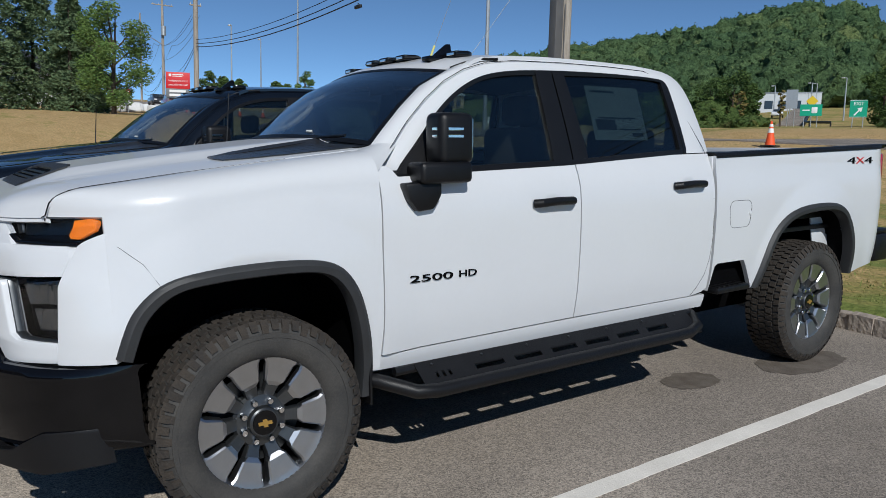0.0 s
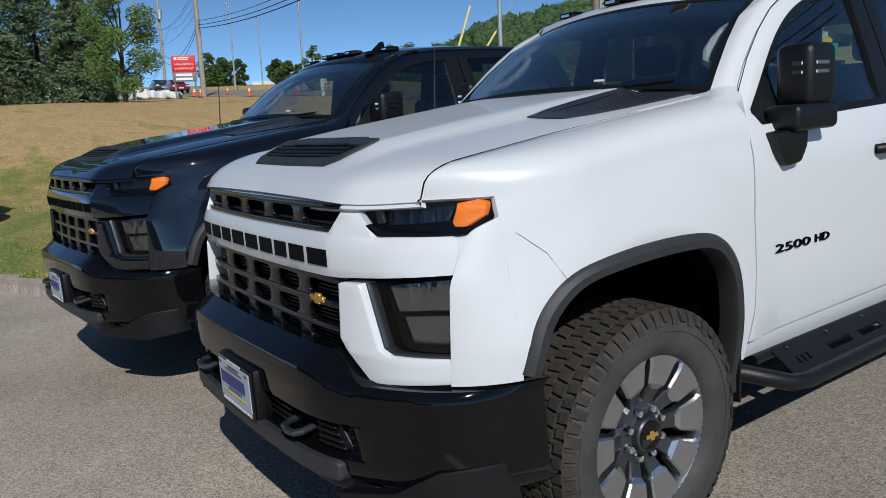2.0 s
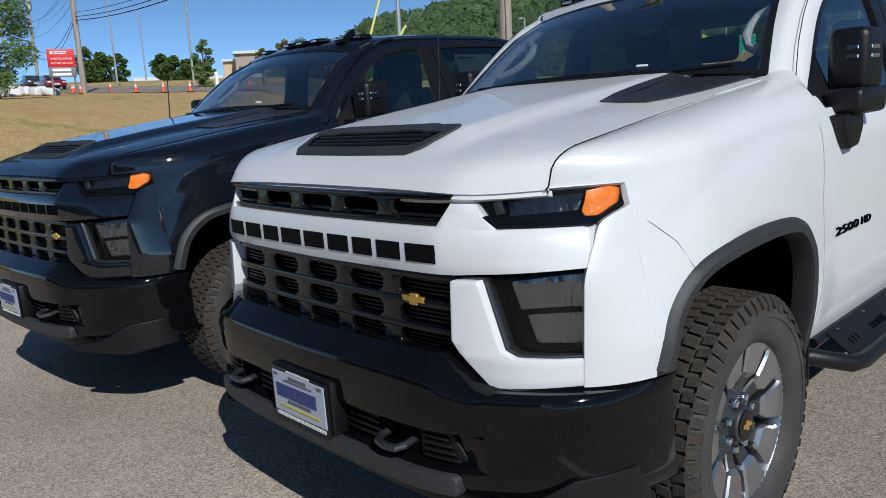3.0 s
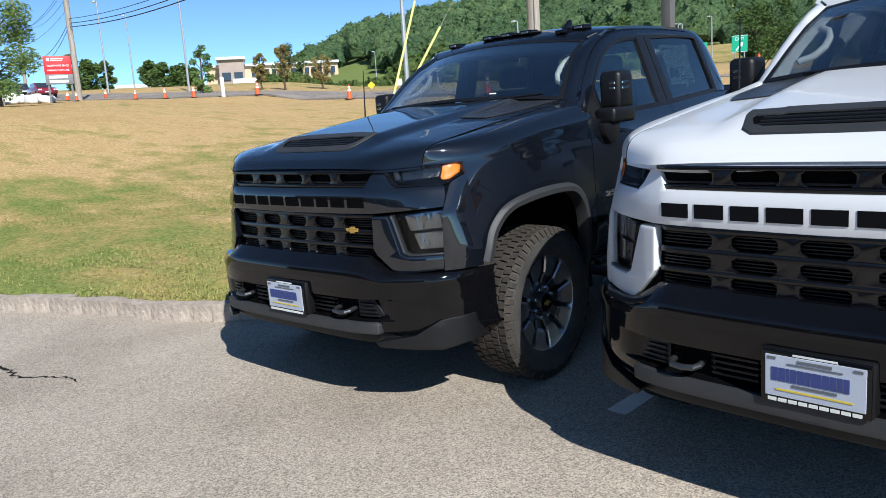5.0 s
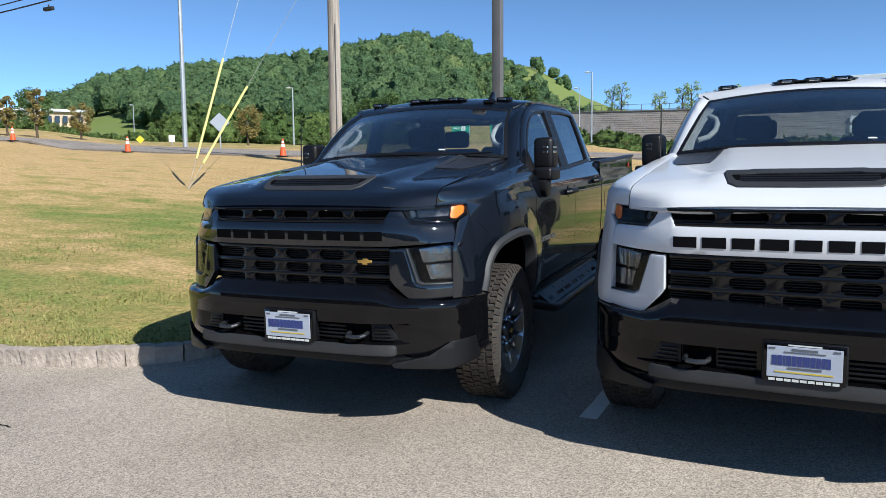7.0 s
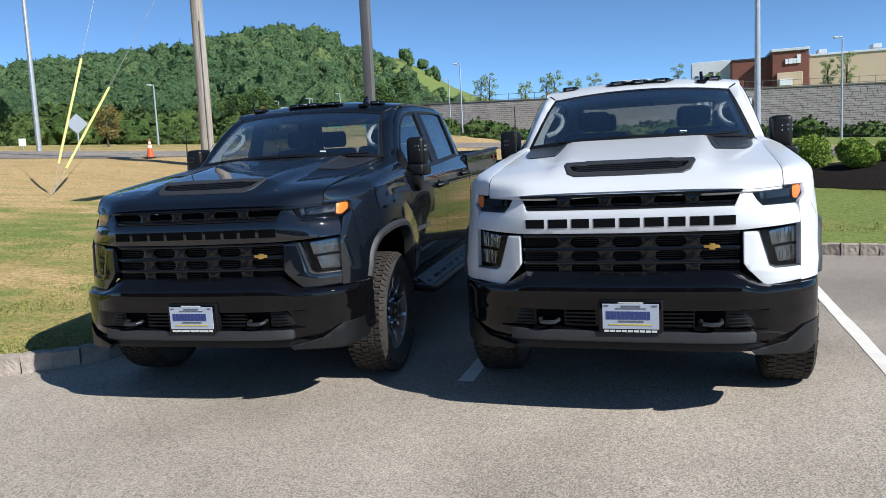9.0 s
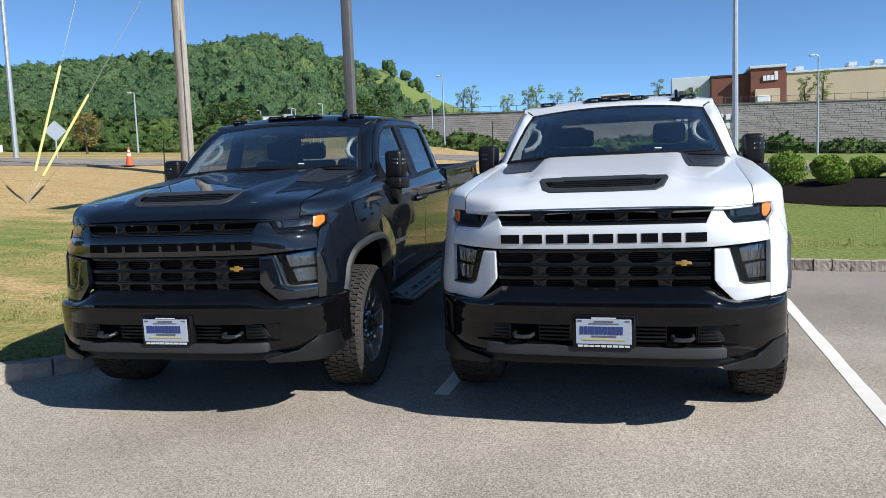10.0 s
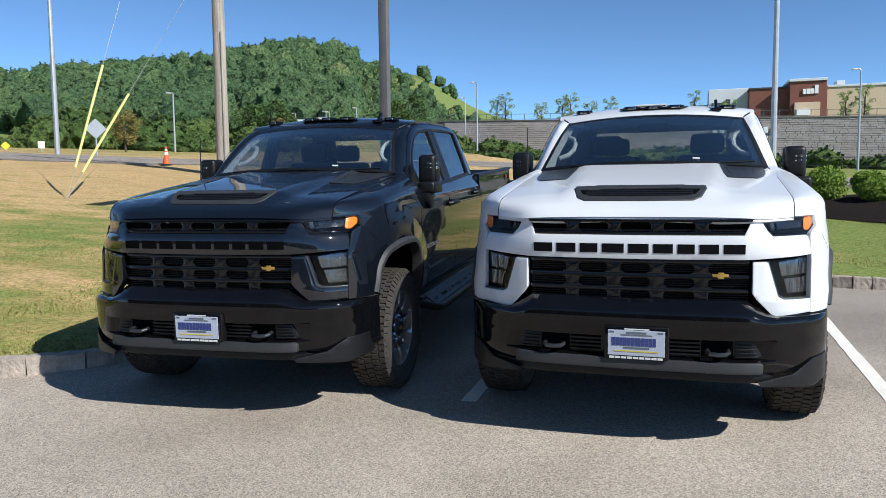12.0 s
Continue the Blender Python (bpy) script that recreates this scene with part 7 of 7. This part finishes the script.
# white sacks heaped behind a low barrier
SACK = material("white_sack", (0.74, 0.75, 0.76), 0.7, scale=2, vary=0.15, bump=0.5, bump_scale=6)
rng = random.Random(9)
for k in range(16):
    f = k / 15
    x, y = -61.2 + 0.9 * rng.uniform(-1, 1), 11.0 + 5.2 * f
    b = box(-0.5, 0.5, -0.3, 0.3, 0, rng.uniform(0.5, 0.85), 0.16, 3)
    ob = tagged(part("sack", b, SACK), "bulging white sack heaped by the road", "sack", "white sacks")
    ob.matrix_world = place(x, y) @ pose(0, 0, 0, rng.uniform(-12, 12), rng.uniform(-12, 12), rng.uniform(0, 180))

# two cars on the road and a small red board
def car(label, x, y, turn, paint):
    t = thing("car", label, "car", pose(x, y, ground_z(x, y) + 0.06, 0, 0, turn), "cars on the road")
    part("body", prism([(-2.25, 0.32), (2.2, 0.30), (2.27, 0.62), (2.1, 0.86), (0.95, 1.0), (-1.9, 1.05), (-2.27, 0.85)], 1.78, "y", -0.89, 0.06), paint, t)
    part("cabin", prism([(1.05, 0.98), (0.35, 1.46), (-1.0, 1.50), (-1.85, 1.03)], 1.46, "y", -0.73, 0.05), paint, t)
    part("windscreen", prism([(1.06, 1.03), (0.46, 1.43), (0.42, 1.40), (1.00, 1.02)], 1.28, "y", -0.64), WINDOW, t)
    part("rear_window", prism([(-1.83, 1.08), (-1.13, 1.46), (-1.10, 1.42), (-1.76, 1.06)], 1.26, "y", -0.63), WINDOW, t)
    for s in (-1, 1):
        part("side_window", box(-1.2, 0.5, s * 0.735 - 0.008, s * 0.735 + 0.008, 1.07, 1.38, 0.004, 1), WINDOW, t)
        part("headlamp", box(2.13, 2.27, s * 0.68 - 0.16, s * 0.68 + 0.16, 0.62, 0.76, 0.02, 1), SIGNWHITE, t)
        part("tail_lamp", box(-2.28, -2.2, s * 0.70 - 0.14, s * 0.70 + 0.14, 0.72, 0.92, 0.02, 1), TAIL, t)
        for wx in (-1.35, 1.38):
            part("wheel", tube([(wx, s * 0.72, 0.33), (wx, s * 0.92, 0.33)], 0.33, 20), RUBBER, t)
    part("number_plate", box(2.25, 2.29, -0.25, 0.25, 0.42, 0.53, 0.005, 1), SIGNWHITE, t)
    return t


WINDOW = material("far_window", (0.03, 0.04, 0.05), 0.1, coat=0.5)
car("dark grey car coming along the road", -93.3, 23.6, -4, material("car_grey", (0.03, 0.033, 0.04), 0.3, coat=1.0, scale=2, vary=0.1))
car("dark red car coming along the road", -80.4, 21.9, -4, material("car_red", (0.20, 0.012, 0.03), 0.3, coat=1.0, scale=2, vary=0.1))

# road signs across the road
SIGNGREEN = material("sign_green", (0.012, 0.34, 0.20), 0.4)
ALU = material("sign_back", (0.45, 0.46, 0.47), 0.4, metal=0.6, scale=4, vary=0.1)
SIGNYEL = material("sign_yellow", (0.75, 0.52, 0.02), 0.45)


def sign(label, x, y, w, h, z, mat, turn, posts=1, rot=0.0):
    t = thing("road_sign", label, "sign", pose(x, y, ground_z(x, y), 0, 0, turn), "road signs")
    zc = z - ground_z(x, y)
    b = box(-w / 2, w / 2, -0.015, 0.015, -h / 2, h / 2, 0.004, 1)
    bmesh.ops.rotate(b, cent=(0, 0, 0), matrix=Matrix.Rotation(radians(rot), 3, "Y"), verts=b.verts)
    bmesh.ops.translate(b, vec=(0, 0, zc), verts=b.verts)
    part("panel", b, mat, t)
    for k in range(posts):
        px = 0 if posts == 1 else (-w * 0.3 + 0.6 * w * k)
        part("post", tube([(px, 0.06, -0.2), (px, 0.06, zc + h * 0.4)], 0.045, 8), GALV, t)
    return t, zc


t, zc = sign("green exit sign with a white arrow", -31.3, 70.8, 1.45, 1.6, 7.1, SIGNGREEN, 27, 2)
bm = lettering("EXIT", 0.42, 0.004)
xs = [v.co.x for v in bm.verts]
for v in bm.verts:
    v.co = Vector((v.co.x - max(xs) / 2, v.co.y - 0.022, zc + 0.32 + v.co.z))
part("lettering", bm, SIGNWHITE, t)
arrow = prism([(-0.38, -0.60), (-0.28, -0.66), (0.12, -0.22), (0.22, -0.36), (0.34, 0.10), (-0.10, 0.02), (0.02, -0.12)], 0.006, "y", -0.024)
bmesh.ops.translate(arrow, vec=(0, 0, zc + 0.02), verts=arrow.verts)
part("arrow", arrow, SIGNWHITE, t)
part("border", join(box(-0.72, 0.72, -0.022, -0.016, zc + 0.75, zc + 0.79, 0), box(-0.72, 0.72, -0.022, -0.016, zc - 0.79, zc - 0.75, 0)), SIGNWHITE, t)
t, zc = sign("green direction sign with plain white shapes", -34.9, 69.1, 1.9, 1.1, 7.0, SIGNGREEN, 29, 2)
part("printed_bar", box(-0.75, -0.1, -0.022, -0.016, zc - 0.06, zc + 0.06, 0), SIGNWHITE, t)
part("shield", box(0.05, 0.55, -0.022, -0.016, zc - 0.28, zc + 0.28, 0.003), SIGNWHITE, t)
sign("back of a large grey aluminium road sign", -46.4, 85.5, 1.28, 2.25, 9.7, ALU, 30, 2)
sign("back of a grey aluminium road sign", -30.5, 27.8, 0.78, 0.78, 4.77, ALU, 43, 1, 45)
sign("yellow diamond warning sign", -44.7, 34.6, 0.42, 0.42, 4.55, SIGNYEL, 48, 1, 45)
sign("yellow diamond warning sign", -37.0, 73, 0.8, 0.8, 8.2, SIGNYEL, 29, 1, 45)
t, zc = sign("small red board with white bars on a post", -58.5, 12.2, 0.92, 0.62, 6.0, SIGNRED, 73, 2)
for z in (0.08, -0.12):
    part("printed_bar", box(-0.34, 0.34, -0.022, -0.016, zc + z - 0.05, zc + z + 0.05, 0), SIGNWHITE, t)
sign("small white road sign", -43.2, 36.2, 0.43, 0.5, 4.65, SIGNWHITE, 46, 1)
t = thing("bollard", "plain white marker post on the verge", "post", place(-39.4, 18.9))
part("post", box(-0.09, 0.09, -0.09, 0.09, -0.1, 1.15, 0.02), SIGNWHITE, t)

# ---- buildings ----
BRICK = material("red_brown_wall", (0.20, 0.070, 0.048), 0.8, scale=0.6, vary=0.15, bump=0.2, bump_scale=8)
TAN = material("tan_stucco", (0.58, 0.44, 0.30), 0.85, scale=0.3, vary=0.08)
PALE = material("pale_panel", (0.62, 0.64, 0.66), 0.7, scale=0.3, vary=0.08)
DARKBAND = material("dark_band", (0.05, 0.05, 0.055), 0.6)
WINDOW = material("far_window", (0.03, 0.04, 0.05), 0.1, coat=0.5)


def az_x(az, y):
    return 0.26 + (y + 5.11) * math.tan(radians(az + 0.27))


def z_at(slope, x, y):
    return 1.45 + (slope - 0.0222) * math.hypot(x - 0.26, y + 5.11)


# stone retaining wall with courses of split blocks
WALLSTONE = material("wall_stone", (0.385, 0.345, 0.325), 0.9, spec=0.15, scale=0.9, second=(0.31, 0.27, 0.25), bump=0.9, bump_scale=3)
# the wall and its terrace fall gently to the east
FALLING = pose(-6, 0, -1.42, 0, 1.43, 0) @ pose(6, 0, 0)
wall = thing("retaining_wall", "long grey stone block retaining wall", "wall", FALLING, kind="structure")
YW = 108.0
rng = random.Random(2)
course = []
for c in range(20):
    x = -36 - rng.uniform(0, 2)
    z0 = 6.0 + 0.31 * c
    while x < 62:
        w = rng.uniform(0.5, 1.5)
        course.append((x, x + w - 0.014, z0, z0 + 0.302, rng.uniform(0, 0.035)))
        x += w
verts, faces = [], []
for x0, x1, z0, z1, o in course:
    i = len(verts)
    y = YW - o - 0.05
    verts += [(x0, YW, z0), (x1, YW, z0), (x1, YW, z1), (x0, YW, z1), (x0 + 0.04, y, z0 + 0.04), (x1 - 0.04, y, z0 + 0.04), (x1 - 0.04, y, z1 - 0.04), (x0 + 0.04, y, z1 - 0.04)]
    faces += [(i + 4, i + 5, i + 6, i + 7), (i, i + 1, i + 5, i + 4), (i + 1, i + 2, i + 6, i + 5), (i + 2, i + 3, i + 7, i + 6), (i + 3, i, i + 4, i + 7)]
me = bpy.data.meshes.new("block_courses")
me.from_pydata(verts, [], faces)
me.materials.append(WALLSTONE)
ob = tagged(new("block_courses", me), kind="stuff")
ob.parent = wall
part("core", box(-38, 64, YW + 0.002, YW + 2.0, 4.0, 12.2, 0), JOINT, wall)
part("coping", box(-38, 64, YW - 0.15, YW + 0.9, 12.2, 12.42, 0.03), JOINT, wall)
for k in range(2):
    for q in range(9 - k):
        x = 3.4 + 0.95 * q
        part("wall_letter_bar", box(x, x + 0.62, YW - 0.28, YW - 0.17, 10.2 - 1.25 * k, 11.0 - 1.25 * k, 0.02, 1), SIGNWHITE, wall)
# terrace behind the wall
rows = [[(x, y, 12.0 + 0.035 * (y - YW)) for y in (YW + 0.5, 130, 150, 190, 260)] for x in lines((-40, 120, 20))]
tagged(part("terrace", shell(rows, (0, 0, -0.5)), GRASS), "level ground behind the retaining wall", "ground", kind="structure").matrix_world = FALLING
rails = thing("wall_fence", "thin dark railing along the wall top", "fence", FALLING)
for z in (12.55, 13.3):
    part("rail", box(-38, 64, YW + 0.28, YW + 0.33, z, z + 0.05, 0), BRONZE, rails)
for k in range(52):
    part("fence_post", box(-38 + 2 * k, -37.93 + 2 * k, YW + 0.27, YW + 0.34, 12.4, 13.4, 0), BRONZE, rails)
rails = thing("field_fence", "black metal fence at the foot of the wall", "fence")
for z in (0.3, 1.2):
    part("rail", shell([[(x, 84, ground_z(x, 84) + z), (x, 84, ground_z(x, 84) + z + 0.06)] for x in lines((-26, 46, 6))], (0, 0.05, 0)), CABLE, rails)
for k in range(60):
    x = -26 + 1.2 * k
    part("fence_post", box(x, x + 0.06, 83.98, 84.04, ground_z(x, 84) - 0.1, ground_z(x, 84) + 1.3, 0), CABLE, rails)

YS = 150.0


def block(parent, nm, a0, a1, s0, s1, y, depth, mat):
    x0, x1 = az_x(a0, y), az_x(a1, y)
    return part(nm, box(x0, x1, y, y + depth, z_at(s0, x0, y), z_at(s1, x0, y), 0.05, 1), mat, parent)


store = thing("store_building", "brick, stucco and pale panel store with flat roofs", "building")
block(store, "tower", 6.45, 8.72, 0.090, 0.1433, YS, 14, BRICK)
block(store, "tower_cap", 6.38, 8.78, 0.1433, 0.1465, YS - 0.3, 14.6, PALE)
block(store, "entrance_bay", 6.75, 8.35, 0.090, 0.118, YS - 0.4, 1.0, TAN)
block(store, "canopy", 6.9, 7.7, 0.102, 0.110, YS - 1.6, 1.2, SIGNWHITE)
block(store, "side_wall", 3.85, 6.45, 0.090, 0.1365, YS + 2, 14, BRICK)
block(store, "side_cap", 3.80, 6.45, 0.1365, 0.1385, YS + 1.8, 14, DARKBAND)
block(store, "pale_wall", 1.15, 3.85, 0.090, 0.139, YS + 6, 10, PALE)
block(store, "stucco_wing", 8.74, 19.0, 0.090, 0.134, YS + 1, 18, TAN)
block(store, "wing_cap", 8.78, 19.1, 0.134, 0.1365, YS + 0.8, 18, PALE)
for a in (9.3, 12.5, 14.0):
    block(store, "roof_unit", a, a + 0.5, 0.1365, 0.141, YS + 6, 3, PALE)
for a0, a1, s in ((7.25, 7.45, 0.0), (7.48, 7.72, 0.0), (7.75, 7.95, 0.0), (7.98, 8.20, 0.004)):
    x0, x1 = az_x(a0, YS), az_x(a1, YS)
    part("sign_bar", box(x0, x1, YS - 0.25, YS - 0.02, z_at(0.1275, x0, YS), z_at(0.1335 + s, x0, YS), 0.02, 1), SIGNWHITE, store)
for a0, a1, s in ((1.35, 1.6, 0), (1.65, 1.95, 0), (2.0, 2.25, 0), (2.3, 2.6, 0.004)):
    x0, x1 = az_x(a0, YS + 6), az_x(a1, YS + 6)
    part("sign_bar", box(x0, x1, YS + 5.75, YS + 5.98, z_at(0.118, x0, YS), z_at(0.126 + s, x0, YS), 0.02, 1), DARKBAND, store)
low = thing("low_shops", "low brick and white shops with flat roofs", "building")
block(low, "brick_front", -3.9, -1.9, 0.088, 0.122, YS + 10, 8, BRICK)
block(low, "roof_edge", -4.0, -1.8, 0.122, 0.124, YS + 9.7, 8.4, PALE)
block(low, "white_front", -1.9, 1.1, 0.088, 0.118, YS + 12, 8, PALE)
block(low, "roof_edge", -1.9, 1.1, 0.118, 0.120, YS + 11.7, 8.4, DARKBAND)

# the white and brown mall to the west
mall = thing("mall_building", "distant white and brown shopping mall", "building")
def mall_block(nm, a0, a1, s0, s1, d, mat, depth=10):
    am = radians((a0 + a1) / 2 - 2.1)
    w = d * math.tan(radians(abs(a1 - a0)) / 2)
    b = box(-w, w, 0, depth, 1.33 + s0 * d, 1.33 + s1 * d, 0.05, 1)
    ob = part(nm, b, mat, mall)
    ob.matrix_basis = pose(0.48 + d * math.sin(am), -3.64 + d * math.cos(am), 0, 0, 0, -math.degrees(am))
mall_block("long_wing", -59.8, -50.3, 0.060, 0.0850, 225, TAN)
mall_block("wing_roof", -59.9, -50.2, 0.0850, 0.0880, 224, PALE)
MALLBRICK = material("mall_brick", (0.36, 0.29, 0.25), 0.85, scale=0.4, vary=0.12)
mall_block("entrance", -58.9, -57.1, 0.060, 0.0940, 220, MALLBRICK)
mall_block("entrance_cap", -59.05, -56.95, 0.0940, 0.0975, 219, PALE, 12)
mall_block("pale_base", -58.0, -54.0, 0.058, 0.070, 218, PALE)
mall_block("low_wall", -66.0, -59.9, 0.060, 0.0682, 222, PALE)
for k in range(2):
    mall_block("window", -58.7 + 0.85 * k, -58.1 + 0.85 * k, 0.068, 0.078, 219.6, WINDOW, 0.3)
for k in range(13):
    mall_block("window", -56.6 + 0.48 * k, -56.3 + 0.48 * k, 0.0715, 0.080, 224.5, WINDOW, 0.3)
VALLEY_EYE = Vector((3.77, -1.03))


def valley(az, d, dz=0.0):
    """A place in the slip road's valley by bearing and distance."""
    a = radians(az)
    x, y = VALLEY_EYE.x + d * math.sin(a), VALLEY_EYE.y + d * math.cos(a)
    return Vector((x, y, ground_z(x, y) + dz))


depot = thing("depot_building", "long white low building below the hill", "building", pose(*valley(-30.3, 172), 0, 0, 30.3))
part("hall", box(-6.1, 6.1, 0, 12, -2, 3.2, 0.05, 1), PALE, depot)
part("roof_edge", box(-6.2, 6.2, -0.1, 12.1, 3.2, 3.42, 0.03, 1), ALU, depot)
for k in range(4):
    part("loading_door", box(-4.6 + 2.7 * k, -3.0 + 2.7 * k, -0.06, 0.02, 0.0, 1.7, 0.02, 1), WINDOW, depot)
# slip road climbing from the verge to the hall
rows = []
for i in range(16):
    d = 104 + 4.4 * i
    c, a = valley(-30.15 + 0.012 * (d - 104), d), radians(-30.15)
    n2 = Vector((math.cos(a), -math.sin(a)))
    rows.append([(c.x + n2.x * q, c.y + n2.y * q, c.z + 0.16) for q in (-1.7, 0, 1.7)])
tagged(part("slip_road", shell(rows, (0, 0, -0.3)), ASPHALT), "grey slip road climbing towards the hill", "road", kind="structure")
rail = thing("guard_rail", "dark steel guard rail along the slip road", "guard rail")
line = [valley(-29.25 + 0.008 * (d - 104), d, 0.55) for d in range(104, 168, 4)]
line = [valley(-27.6, 98, 0.5), valley(-28.3, 98.5, 0.5), valley(-28.9, 100, 0.52)] + line
part("beam", tube([tuple(q) for q in line], 0.17, 6), GUNMETAL, rail)
for q in line[::2]:
    part("post", box(q.x - 0.07, q.x + 0.07, q.y - 0.07, q.y + 0.07, q.z - 0.9, q.z, 0.01, 1), GUNMETAL, rail)
for az, d, h in ((-26.85, 130, 6.4), (-28.9, 150, 5.6), (-28.6, 152, 5.5), (-31.2, 150, 5.2)):
    q = valley(az, d)
    street_lamp(q.x, q.y, h, 0.13)
q = valley(-30.95, 138)
car("white car coming down the slip road", q.x, q.y, -60, material("car_white", (0.72, 0.72, 0.72), 0.3, coat=1.0, scale=2, vary=0.05))
for k, (az, d, h, r, mat) in enumerate(((-35.4, 108, 6.2, 3.0, LEAF), (-33.9, 104, 6.6, 3.0, LEAF), (-32.9, 106, 5.4, 1.9, LEAF), (-33.5, 100, 4.2, 1.1, RUST), (-24.6, 96, 6.2, 2.8, LEAF), (-23.4, 100, 7.2, 3.2, LEAF), (-30.75, 96, 4.3, 0.5, RUST))):
    q = valley(az, d)
    tree("verge_tree", "leafy green tree beside the slip road", q.x, q.y, h, r, mat, 140 + k, 3600 if mat is LEAF else 300, 0.19, 0.03 if mat is LEAF else 0.30)

# unseen wall added behind the camera; closes the lot and darkens the trucks' reflections
backdrop_wall = thing("backdrop_wall", "unseen grey wall with dark panels, added for the reflections", "building", kind="structure")
part("wall_south", box(-38, 26, -34.0, -33.4, FALL * -34 - 0.3, 6.2, 0.05, 1), material("backdrop_panel", (0.30, 0.30, 0.30), 0.6, scale=0.4, vary=0.15), backdrop_wall)
for k in range(14):
    part("dark_panel", box(-36 + 4.4 * k, -32.4 + 4.4 * k, -33.41, -33.30, FALL * -33 + 0.4, 3.6, 0.02, 1), WINDOW, backdrop_wall)

# low house among the spruces
house = thing("low_house", "low white house with a dark roof behind trees", "house", pose(-82, 3, ground_z(-82, 3)))
part("wall", box(-5, 5, -9, 9, -1, 3.0, 0.05, 1), PALE, house)
part("roof", prism([(-6, 3.0), (6, 3.0), (0, 5.2)], 19.5, "y", -9.75), DARKBAND, house)
for k in range(5):
    part("window", box(4.98, 5.06, -7.5 + 3.2 * k, -6.0 + 3.2 * k, 0.9, 2.2, 0.02, 1), WINDOW, house)
